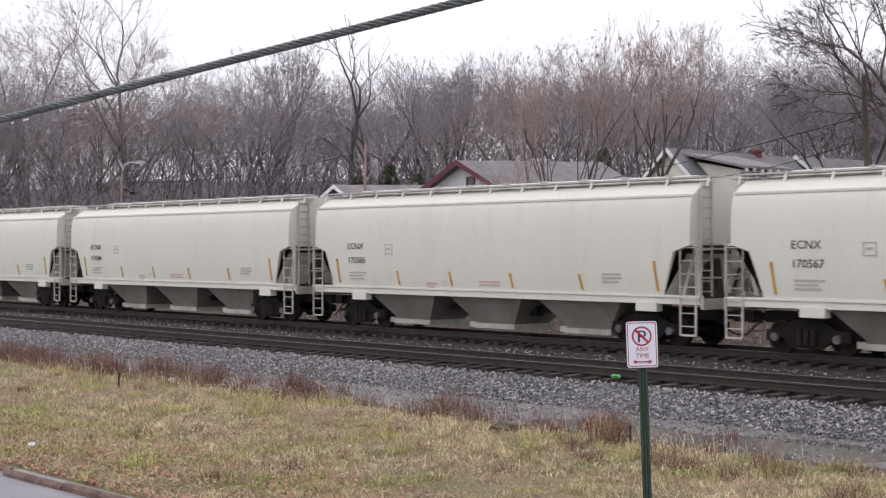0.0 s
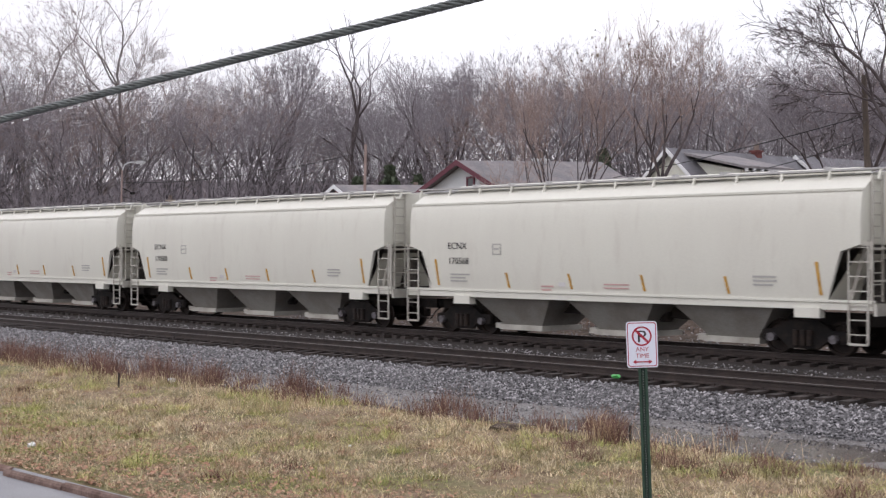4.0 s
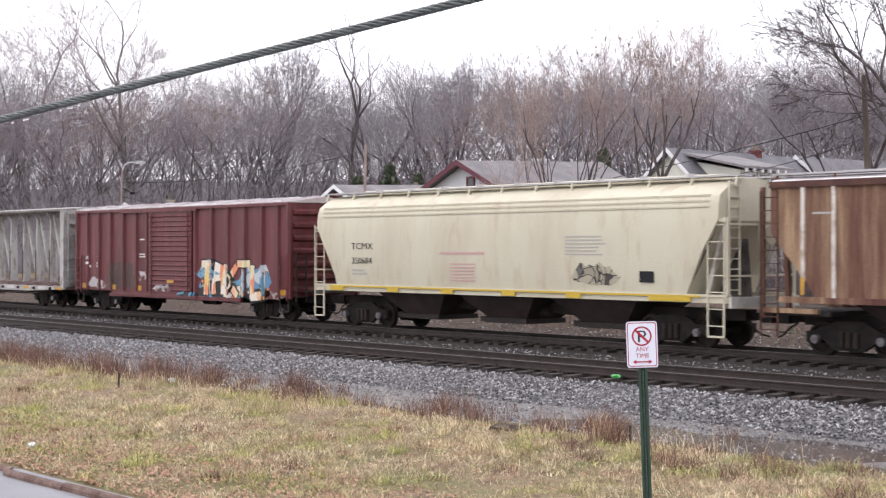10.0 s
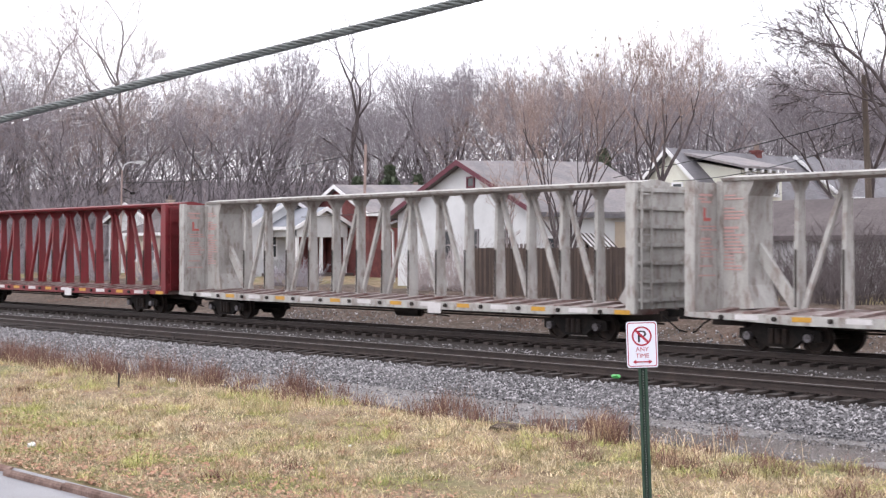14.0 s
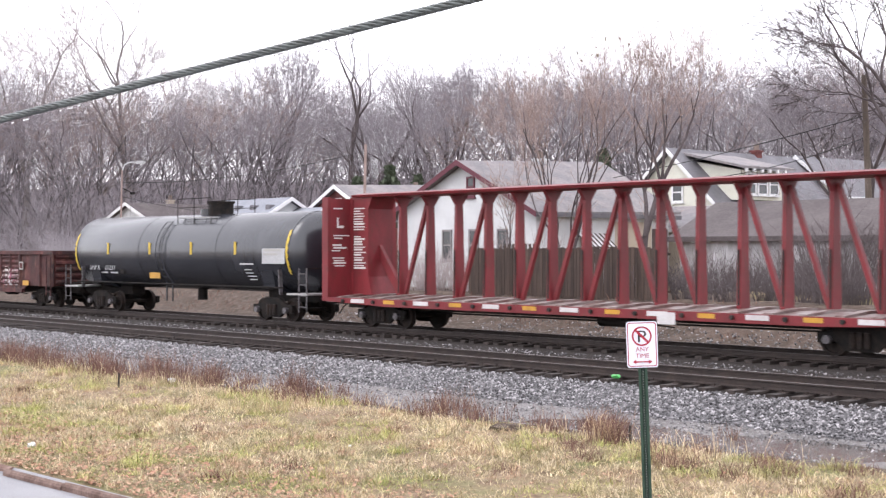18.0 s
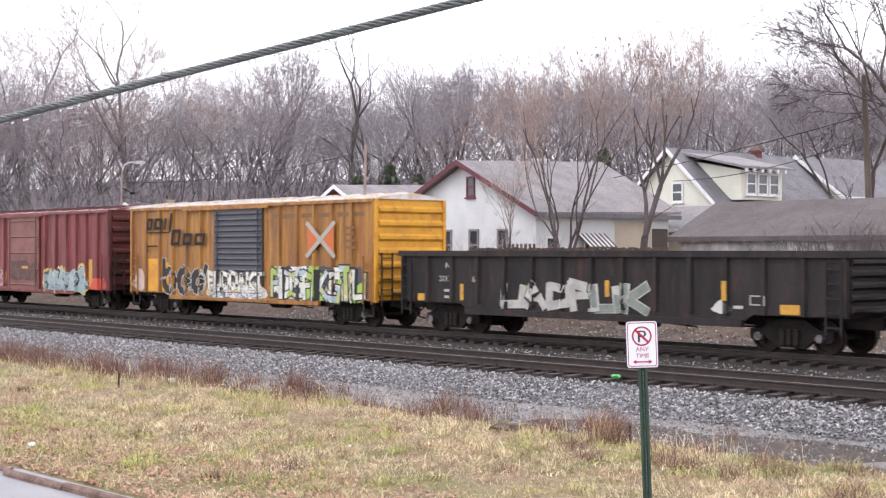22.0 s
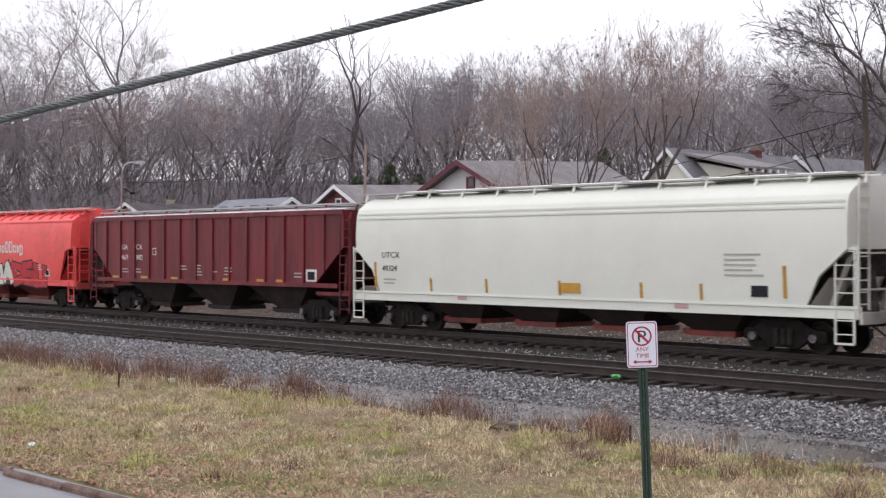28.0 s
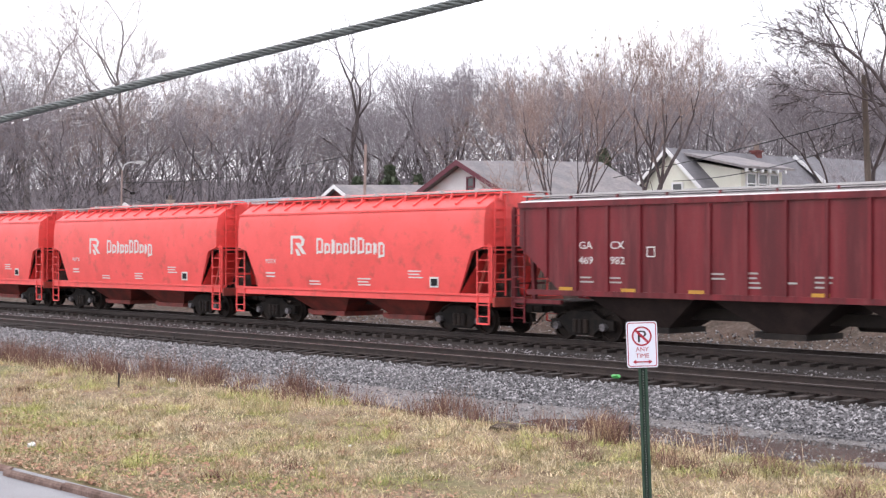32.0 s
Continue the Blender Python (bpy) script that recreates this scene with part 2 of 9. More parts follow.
# ---- mesh tools ----
class B:
    """Collects the faces of one mesh."""

    def __init__(self):
        self.v, self.f = [], []

    def add(self, verts, faces):
        k = len(self.v)
        self.v.extend(tuple(p) for p in verts)
        self.f.extend([tuple(i + k for i in q) for q in faces])
        return self

    def box(self, x0, x1, y0, y1, z0, z1):
        return self.add([(x, y, z) for z in (z0, z1) for y in (y0, y1) for x in (x0, x1)],
                        [(0, 2, 3, 1), (4, 5, 7, 6), (0, 1, 5, 4), (2, 6, 7, 3), (0, 4, 6, 2), (1, 3, 7, 5)])

    def prism(self, pts, a0, a1, axis="y"):
        """An outline (in x,z for axis y; y,z for axis x; x,y for axis z) carried from a0 to a1."""
        put = {"y": lambda p, a: (p[0], a, p[1]), "x": lambda p, a: (a, p[0], p[1]), "z": lambda p, a: (p[0], p[1], a)}[axis]
        n = len(pts)
        vs = [put(p, a0) for p in pts] + [put(p, a1) for p in pts]
        fs = [tuple(range(n)), tuple(range(2 * n - 1, n - 1, -1))] + [(i, i + n, (i + 1) % n + n, (i + 1) % n) for i in range(n)]
        return self.add(vs, fs)

    def cyl(self, p, q, r, n=8, r2=None, caps=True):
        p, q = Vector(p), Vector(q)
        r2 = r if r2 is None else r2
        d = (q - p).normalized()
        a = d.orthogonal().normalized()
        c = d.cross(a)
        ring = [(math.cos(2 * math.pi * i / n), math.sin(2 * math.pi * i / n)) for i in range(n)]
        vs = [p + (a * x + c * y) * r for x, y in ring] + [q + (a * x + c * y) * r2 for x, y in ring]
        fs = [(i, (i + 1) % n, (i + 1) % n + n, i + n) for i in range(n)]
        if caps:
            fs += [tuple(range(n - 1, -1, -1)), tuple(range(n, 2 * n))]
        return self.add(vs, fs)

    def bar(self, p, q, w, h=None):
        """A square bar from p to q."""
        p, q = Vector(p), Vector(q)
        d = (q - p).normalized()
        up = Vector((0, 0, 1)) if abs(d.z) < 0.9 else Vector((1, 0, 0))
        a = d.cross(up).normalized() * w / 2
        c = d.cross(a).normalized() * (h or w) / 2
        vs = [e + s * a + t * c for e in (p, q) for s, t in ((-1, -1), (1, -1), (1, 1), (-1, 1))]
        return self.add(vs, [(0, 1, 2, 3), (7, 6, 5, 4), (0, 4, 5, 1), (1, 5, 6, 2), (2, 6, 7, 3), (3, 7, 4, 0)])

    def path(self, pts, r, n=6):
        for p, q in zip(pts, pts[1:]):
            self.cyl(p, q, r, n)
        return self

    def loft(self, rings, closed=True, caps=True):
        n = len(rings[0])
        k = len(self.v)
        self.v.extend(tuple(p) for r in rings for p in r)
        m = n if closed else n - 1
        for j in range(len(rings) - 1):
            for i in range(m):
                self.f.append((k + j * n + i, k + j * n + (i + 1) % n, k + (j + 1) * n + (i + 1) % n, k + (j + 1) * n + i))
        if caps:
            self.f.append(tuple(range(k + n - 1, k - 1, -1)))
            self.f.append(tuple(range(k + (len(rings) - 1) * n, k + len(rings) * n)))
        return self

    def turned(self, prof, y0, c, n=20):
        """A wheel-like body about an axis along y through c (x, z): prof is (radius, offset along y)."""
        rings = [[(c[0] + r * math.cos(2 * math.pi * i / n), y0 + o, c[1] + r * math.sin(2 * math.pi * i / n)) for i in range(n)] for r, o in prof]
        return self.loft(rings)

    def mesh(self, name, material, ox=0.0, smooth=0):
        me = bpy.data.meshes.new(name)
        me.from_pydata([(x - ox, y, z) for x, y, z in self.v], [], self.f)
        me.materials.append(material)
        if smooth:
            me.polygons.foreach_set("use_smooth", [True] * len(me.polygons))
            me.set_sharp_from_angle(angle=radians(smooth))
        return me


def part(name, b, material, parent=None, label="", ox=0.0, smooth=0):
    """One mesh object, under a thing or a part if that is given."""
    me = b if isinstance(b, bpy.types.Mesh) else b.mesh(name, material, ox, smooth)
    ob = new(name, me)
    if parent:
        ob.parent = parent
    if label:
        ob["label"] = label
    return ob


letters = {}


def lettering(text, size, material):
    """A flat mesh of the words in the built-in font, upright in x and z, its lower left corner at 0."""
    key = (text, size, material.name)
    if key not in letters:
        cu = bpy.data.curves.new("lettering", "FONT")
        cu.body, cu.size = text, size
        cu.resolution_u = 2
        cu.extrude = 0.002
        tmp = bpy.data.objects.new("lettering", cu)
        scene.collection.objects.link(tmp)
        bpy.context.view_layer.update()
        me = bpy.data.meshes.new_from_object(tmp)
        bpy.data.objects.remove(tmp)
        me.transform(Matrix.Rotation(radians(90), 4, "X"))
        me.materials.clear()
        me.materials.append(material)
        letters[key] = me
    return letters[key]


# ---- freight cars: x along the train, the side towards the road at -y, z from the rail top ----
class Car:
    wheel_mesh = None

    def __init__(self, name, label, length, group="", ob=None):
        self.L = length
        self.ob = ob or tagged(new(name), label, "freight car", group)
        self.side = lambda x, z: 1.6

    def add(self, name, b, material, label="", parent=None, smooth=0):
        return part(name, b, material, parent or self.ob, label, self.L / 2, smooth)

    def words(self, text, x, z, size, material, name="lettering", stretch=1.0):
        ob = part(name, lettering(text, size, material), material, self.ob)
        ob.matrix_basis = Matrix.Translation((x - self.L / 2, -self.side(x, z + size * 0.4) - 0.012, z)) @ Matrix.Diagonal((stretch, 1, 1, 1))
        return ob

    def bars(self, rows, material, name="stencil_line"):
        """Small writing as plain bars: rows of x, z, width, height."""
        ob = None
        for x, z, w, h in rows:
            y = self.side(x + w / 2, z + h / 2)
            ob = self.add(name, B().box(x, x + w, -y - 0.012, -y - 0.006, z, z + h), material)
        return ob

    def block(self, x, z, w, n, pitch, h, material, ragged=0.3, name="stencil_line"):
        rnd = random.Random(int(x * 100 + z * 10))
        return self.bars([(x, z - i * pitch, w * (1 - ragged * rnd.random()), h) for i in range(n)], material, name)

    def spraying(self, x0, x1, z0, z1, material, label, seed=0, rough=0.25, name="graffiti", rows=7):
        """A field of spray paint with an uneven outline that follows the side's relief."""
        xs = np.arange(x0, x1 + 0.02, 0.045)
        b = B()
        v = []
        for x in xs:
            e = min(1.0, (x - x0) / 0.35, (x1 - x) / 0.35)
            e = math.sqrt(max(e, 0.0))
            top = z0 + (z1 - z0) * (e * (1 - rough) + rough * e * (0.5 + 0.9 * noise.noise((x * 1.1 + seed, seed, 0)) + 0.35 * noise.noise((x * 4 + seed, 3, 0))))
            low = z0 + 0.12 * (z1 - z0) * noise.noise((x * 1.6 + seed, 9, 1)) + (1 - e) * 0.3 * (z1 - z0)
            top = max(top, low + 0.02)
            for k in range(rows):
                z = low + (top - low) * k / (rows - 1)
                v.append((x, -self.side(x, z) - 0.008, z))
        n = len(xs)
        b.add(v, [(i * rows + k, (i + 1) * rows + k, (i + 1) * rows + k + 1, i * rows + k + 1) for i in range(n - 1) for k in range(rows - 1)])
        return self.add(name, b, material, label)

    def stroke(self, b, p, q, wide, off):
        """A stroke of spray paint from p to q (x, z) that follows the side's relief."""
        p, q = Vector(p), Vector(q)
        d = q - p
        n = max(2, int(d.length / 0.05))
        side = Vector((-d.y, d.x)).normalized() * wide / 2
        ext = d.normalized() * wide * 0.3
        k = len(b.v)
        for i in range(n + 1):
            c = p - ext + (d + ext * 2) * (i / n)
            for e in (-1, 1):
                w = c + side * e
                b.v.append((w.x, -self.side(w.x, w.y) - off, w.y))
        b.f.extend((k + 2 * i, k + 2 * i + 2, k + 2 * i + 3, k + 2 * i + 1) for i in range(n))

    def glyphs(self, x0, x1, z0, z1, n, fill, edge, label, seed, fat=0.26, rim=0.09, shapes=None):
        """A row of n made-up block shapes in the manner of sprayed letters: a dark rim and a filled face."""
        rnd = random.Random(seed)
        forms = [((0, 0, 0, 1), (0, 1, 1, 0.8), (0, 0.5, 0.9, 0.55), (1, 0.5, 0.9, 0)), ((0, 1, 0, 0), (0, 0, 1, 0.05), (1, 0, 1, 0.9)), ((1, 1, 0, 0.9), (0, 0.9, 0.1, 0.5), (0.1, 0.5, 1, 0.45), (1, 0.45, 0.9, 0), (0.9, 0, 0, 0.05)),
                 ((0, 0, 0, 1), (0, 1, 1, 0.85), (1, 0.85, 1, 0.2), (1, 0.2, 0, 0)), ((0, 0, 0.1, 1), (0.1, 0.4, 1, 1), (0.2, 0.45, 1, 0)), ((0, 1, 1, 1), (0.5, 1, 0.45, 0)), ((0, 0, 0.45, 1), (0.45, 1, 1, 0), (0.2, 0.4, 0.8, 0.4))]
        w = (x1 - x0) / n
        for g in range(n):
            a, c = B(), B()
            form = rnd.choice(forms) if shapes is None else shapes[g % len(shapes)]
            gx, gw = x0 + g * w + 0.08 * w, 0.8 * w
            lo, hi = z0 + rnd.uniform(-0.04, 0.1) * (z1 - z0), z1 + rnd.uniform(-0.12, 0.06) * (z1 - z0)
            slant = rnd.uniform(-0.12, 0.12) * w
            for u0, v0, u1, v1 in form:
                p = (gx + gw * u0 + slant * v0, lo + (hi - lo) * v0)
                q = (gx + gw * u1 + slant * v1, lo + (hi - lo) * v1)
                f = fat * w * rnd.uniform(0.8, 1.25)
                self.stroke(a, p, q, f + rim, 0.010)
                self.stroke(c, p, q, f, 0.016)
            self.add("letter_outline", a, edge)
            self.add("graffiti_letter", c, fill, label)

    # -- running gear --
    def trucks(self, xs, wheel=0.42):
        for x in xs:
            self.add("truck_bolster", B().box(x - 0.22, x + 0.22, -1.02, 1.02, 0.45, 0.68).cyl((x, 0, 0.68), (x, 0, 0.85), 0.2, 10), M_RUN)
            for s in (-1, 1):
                y = s * 1.0
                out = [(-1.2, 0.34), (-1.2, 0.60), (-0.82, 0.63), (-0.42, 0.86), (0.42, 0.86), (0.82, 0.63), (1.2, 0.60), (1.2, 0.34), (0.98, 0.30),
                       (0.78, 0.44), (0.40, 0.16), (-0.40, 0.16), (-0.78, 0.44), (-0.98, 0.30)]
                fr = self.add("side_frame", B().prism([(x + a, b) for a, b in out], y - 0.07, y + 0.07), M_RUN)
                for d in (-0.2, 0.0, 0.2):
                    self.add("spring", B().cyl((x + d, y + s * 0.1, 0.24), (x + d, y + s * 0.1, 0.62), 0.085, 8), M_WHEEL, parent=fr)
                for d in (-0.89, 0.89):
                    self.add("bearing_cap", B().cyl((x + d, y + s * 0.05, wheel), (x + d, y + s * 0.2, wheel), 0.11, 10), M_CAP, parent=fr)
            for d in (-0.89, 0.89):
                if Car.wheel_mesh is None:
                    b = B()
                    b.cyl((0, -0.95, 0), (0, 0.95, 0), 0.075, 8)
                    for s in (-1, 1):
                        b.turned([(0.08, -s * 0.10), (0.12, s * 0.02), (0.33, s * 0.01), (0.345, s * 0.065), (0.42, s * 0.06), (0.422, -s * 0.05), (0.455, -s * 0.07), (0.45, -s * 0.1), (0.34, -s * 0.08), (0.32, -s * 0.05), (0.1, -s * 0.06)], s * 0.755, (0, 0), 22)
                        for k in range(3):
                            a = k * 2.094
                            b.cyl((0.19 * math.cos(a), s * 0.76, 0.19 * math.sin(a)), (0.19 * math.cos(a), s * 0.80, 0.19 * math.sin(a)), 0.03, 6)
                    Car.wheel_mesh = b.mesh("wheelset", M_WHEEL, 0, 35)
                ob = part("wheelset", Car.wheel_mesh, M_WHEEL, self.ob)
                ob.matrix_basis = pose(x + d - self.L / 2, 0, wheel)

    def couplers(self, gap_l, gap_r, z=0.85):
        """A coupler and an air hose at each end, reaching halfway over the gap."""
        for x0, x1 in ((0.3, -gap_l), (self.L - 0.3, self.L + gap_r)):
            s = 1 if x1 > x0 else -1
            b = B().box(min(x0, x1), max(x0, x1), -0.09, 0.09, z - 0.1, z + 0.1)
            b.prism([(x1 - s * 0.3, -0.17), (x1 + s * 0.06, -0.2), (x1 + s * 0.1, 0.05), (x1 - s * 0.05, 0.2), (x1 - s * 0.3, 0.17)], z - 0.15, z + 0.15, "z")
            self.add("coupler", b, M_RUN)
            pts = [(x1 - s * 0.7, -0.35, z - 0.1), (x1 - s * 0.45, -0.36, z - 0.25), (x1 - s * 0.2, -0.3, z - 0.45), (x1, -0.2, z - 0.5)]
            self.add("air_hose", B().path(pts, 0.025), M_RUN)

    def ladder(self, p, q, width, n, material, across="x", name="ladder", t=0.045):
        """Two stiles from p to q and n rungs between them."""
        p, q = Vector(p), Vector(q)
        w = Vector((width, 0, 0)) if across == "x" else Vector((0, width, 0))
        b = B().bar(p, q, t).bar(p + w, q + w, t)
        for i in range(n):
            a = p.lerp(q, (i + 0.5) / n)
            b.bar(a, a + w, t * 0.75)
        return self.add(name, b, material)

    def brake_gear(self, x, z=0.75):
        self.add("air_reservoir", B().cyl((x - 0.5, 0.35, z), (x + 0.5, 0.35, z), 0.2, 12), M_UNDER, smooth=40)
        self.add("brake_cylinder", B().cyl((x + 0.9, -0.3, z), (x + 1.4, -0.3, z), 0.15, 10).bar((x + 1.4, -0.3, z), (x + 2.6, -0.1, z - 0.1), 0.04), M_UNDER, smooth=40)
        self.add("brake_pipe", B().path([(0.6, 0.5, z - 0.05), (self.L - 0.6, 0.5, z - 0.05)], 0.03), M_UNDER)


def brake_wheel(car, x, y, z, material):
    s = 1
    b = B().turned([(0.24, -0.02), (0.28, -0.02), (0.28, 0.02), (0.24, 0.02)], 0, (0, 0), 18)
    for k in range(3):
        a = k * 2.094
        b.bar((0, 0, 0), (0.25 * math.cos(a), 0, 0.25 * math.sin(a)), 0.035)
    b.v = [(x + vy * 1.0, y + vx, z + vz) for vx, vy, vz in b.v]
    return car.add("brake_wheel", b, material)


def profile_y(prof, z):
    """Half width of a cross-section (listed from the bottom up) at height z."""
    for (y0, z0), (y1, z1) in zip(prof, prof[1:]):
        if z0 <= z <= z1 and z1 > z0:
            return y0 + (y1 - y0) * (z - z0) / (z1 - z0)
    return prof[0][0] if z < prof[0][1] else prof[-1][0]


def hopper_body(car, prof, cut, material, ins=0.0):
    """The tub: a cross-section carried along the car, its lower corners cut away at both ends (cut: distance from the end, lowest z)."""
    L = car.L
    zs = prof[0][1]
    xs = [(d, z) for d, z in cut] + [(L * k / 6, zs) for k in range(1, 6)] + [(L - d, z) for d, z in reversed(cut)]
    rings = []
    for x, zmin in xs:
        half = [(profile_y(prof, max(z, zmin)) if z < zmin else y, max(z, zmin)) for y, z in prof]
        rings.append([(x, -y, z) for y, z in half] + [(x, y, z) for y, z in reversed(half[:-1])])
    return car.add("hopper_body", B().loft(rings), material, smooth=25)


def bays(car, xa, xb, n, zs, zb, material, gate, ytop=1.4, ybot=0.75, wide=0.93, narrow=0.4):
    w = (xb - xa) / n
    for k in range(n):
        c = xa + w * (k + 0.5)
        a, b2 = w * wide / 2, w * narrow / 2
        rings = [[(c - a, -ytop, zs), (c + a, -ytop, zs), (c + a, ytop, zs), (c - a, ytop, zs)],
                 [(c - b2, -ybot, zb), (c + b2, -ybot, zb), (c + b2, ybot, zb), (c - b2, ybot, zb)]]
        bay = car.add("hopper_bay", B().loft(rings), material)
        g = B().box(c - b2 - 0.12, c + b2 + 0.12, -ybot - 0.12, ybot + 0.12, zb - 0.13, zb + 0.02)
        for s in (-1, 1):
            g.box(c - b2 - 0.3, c - b2 - 0.05, s * ybot - 0.12, s * ybot + 0.12, zb - 0.1, zb + 0.06)
        car.add("outlet_gate", g, gate, parent=bay)


def roof_walk(car, x0, x1, z, y, material, n, rail=True):
    """Running boards on brackets along both sides of the hatch."""
    for s in (-1, 1):
        w = car.add("running_board", B().box(x0, x1, s * y - 0.24, s * y + 0.24, z, z + 0.045), M_WALK)
        for k in range(n + 1):
            x = x0 + 0.15 + (x1 - x0 - 0.3) * k / n
            car.add("bracket", B().bar((x, s * (y + 0.2), z + 0.02), (x, s * (y + 0.3), z - 0.24), 0.055), material, parent=w)


def covered_hopper(label, L, prof, cut, m_body, m_end, sill, nbays, bayx, baymats, trucks, hatch, ladder_mats, roof=True, group="", high_ladder=True, bay_low=0.42, walk_y=0.75):
    """A curved-side covered hopper car."""
    car = Car("covered_hopper_car", label, L, group)
    car.side = lambda x, z: profile_y(prof, z)
    zs = prof[0][1]
    zr = prof[-1][1]
    hopper_body(car, prof, cut, m_body)
    y = prof[0][0]
    ze, zl = sill
    # sills and end platforms
    for s in (-1, 1):
        car.add("side_sill", B().prism([(s * (y - 0.16), ze), (s * (y + 0.035), ze), (s * (y + 0.035), ze - 0.06), (s * (y + 0.0), ze - 0.07), (s * (y + 0.0), zl), (s * (y - 0.16), zl)], -0.25, L + 0.25, "x"), m_body)
    car.add("center_sill", B().box(0.1, L - 0.1, -0.25, 0.25, 0.72, 1.02), M_UNDER)
    for x0, x1, xe in ((-0.28, 1.6, -0.28), (L - 1.6, L + 0.28, L + 0.28)):
        car.add("end_platform", B().box(x0, x1, -y + 0.16, y - 0.16, zl + 0.05, zl + 0.13), m_end)
        car.add("end_sill", B().box(min(xe, xe), xe + 0.08, -y, y, zl - 0.12, zl + 0.16), m_end)
    # slope-sheet frames, ladders and steps at the four corners
    zc = cut[0][1]
    for xe, d in ((0.0, 1), (L, -1)):
        top = [(xe + d * (q + 0.012), z - 0.012) for q, z in cut] + [(xe + d * (cut[-1][0] + 1.0), zl + 0.1)]
        low = [(x + d * 0.05, z - 0.06) for x, z in reversed(top)]
        # dark colour here carries the shade below the cut-away corners as well as dirt
        car.add("slope_sheet", B().prism(top + low, -y + 0.03, y - 0.03), M_SLOPE, "dirty sloping end sheet with its shade painted in")
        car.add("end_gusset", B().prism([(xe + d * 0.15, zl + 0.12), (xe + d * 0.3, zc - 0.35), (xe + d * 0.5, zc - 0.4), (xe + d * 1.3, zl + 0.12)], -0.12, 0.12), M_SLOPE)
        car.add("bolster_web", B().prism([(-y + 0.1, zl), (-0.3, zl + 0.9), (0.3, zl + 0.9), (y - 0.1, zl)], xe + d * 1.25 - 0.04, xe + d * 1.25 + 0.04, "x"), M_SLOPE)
        for s in (-1, 1):
            yy = s * (y - 0.02)
            b = B().bar((xe - d * 0.22, yy, zl + 0.1), (xe - d * 0.22, yy, zc + 0.05), 0.06)
            b.bar((xe - d * 0.22, yy, zc), (xe + d * 0.1, yy, zc), 0.07)
            car.add("corner_post", b, ladder_mats)
            x = xe - d * 0.2 if d > 0 else xe - 0.36
            car.ladder((x, s * (y + 0.03), 0.42), (x, s * (y + 0.03), zc + 0.1), 0.52, 7, ladder_mats, t=0.034)
            car.add("diagonal_brace", B().bar((xe + d * 0.1, s * (y - 0.35), zc), (xe + d * cut[-1][0] * 0.6, s * (y - 0.35), zl + 0.1), 0.1), m_end)
            car.add("sill_step", B().bar((x, s * (y + 0.02), zl), (x, s * (y + 0.02), 0.36), 0.04).bar((x + 0.5, s * (y + 0.02), zl), (x + 0.5, s * (y + 0.02), 0.36), 0.04).bar((x, s * (y + 0.02), 0.36), (x + 0.5, s * (y + 0.02), 0.36), 0.05), ladder_mats)
        for s in (-1, 1):
            car.add("cross_rail", B().bar((xe - d * 0.2, s * 0.2, zc - 0.1), (xe - d * 0.2, s * (y - 0.05), zc - 0.1), 0.05), ladder_mats)
            car.add("cross_rail", B().bar((xe - d * 0.2, s * 0.2, zl + 0.7), (xe - d * 0.2, s * (y - 0.05), zl + 0.7), 0.05), ladder_mats)
    if high_ladder:
        car.ladder((L + 0.07, -1.2, zl + 0.2), (L + 0.07, -1.2, zr - 0.1), 0.45, 11, ladder_mats, "y")
        car.ladder((-0.07, 0.7, zl + 0.2), (-0.07, 0.7, zr - 0.1), 0.45, 11, ladder_mats, "y")
    brake_wheel(car, L + 0.3, 0.3, zc - 0.35, ladder_mats)
    car.add("brake_box", B().box(L + 0.02, L + 0.24, 0.15, 0.5, zc - 0.6, zc - 0.1), m_end)
    # roof
    ztop = zr + 0.02
    car.add("roof_hatch", B().prism([(-0.36, ztop - 0.03), (-0.36, ztop + 0.07), (-0.2, ztop + 0.12), (0.2, ztop + 0.12), (0.36, ztop + 0.07), (0.36, ztop - 0.03)], hatch[0], hatch[1], "x"), m_body)
    for k in range(hatch[2]):
        x = hatch[0] + (hatch[1] - hatch[0]) * (k + 0.5) / hatch[2]
        car.add("hatch_clamp", B().box(x - 0.06, x + 0.06, -0.42, 0.42, ztop + 0.03, ztop + 0.15), M_WALK)
    roof_walk(car, -0.3, L + 0.3, zr + 0.02, walk_y, m_body, 12)
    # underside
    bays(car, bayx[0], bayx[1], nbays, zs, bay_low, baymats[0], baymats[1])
    car.trucks(trucks)
    car.brake_gear(L * 0.5)
    car.couplers(0.62, 0.62)
    return car


def amber(car, xs, z0, z1, w=0.1, lean=0.0):
    w *= 0.72
    for x in xs:
        y0, y1 = car.side(x, z0), car.side(x, z1)
        u = x - lean
        car.add("reflector", B().loft([[(x - w / 2, -y0 - 0.03, z0), (x + w / 2, -y0 - 0.03, z0), (x + w / 2, -y0 + 0.01, z0), (x - w / 2, -y0 + 0.01, z0)],
                                       [(u - w / 2, -y1 - 0.03, z1), (u + w / 2, -y1 - 0.03, z1), (u + w / 2, -y1 + 0.01, z1), (u - w / 2, -y1 + 0.01, z1)]]), M_AMBER, "amber reflector strip")


# cross-sections, from the sill up
ROUND = [(1.50, 1.36), (1.545, 1.7), (1.575, 2.1), (1.595, 2.6), (1.60, 3.1), (1.585, 3.5), (1.55, 3.8), (1.50, 3.97), (1.47, 4.02), (1.36, 4.10), (1.15, 4.24), (0.9, 4.36), (0.55, 4.45), (0.0, 4.48)]


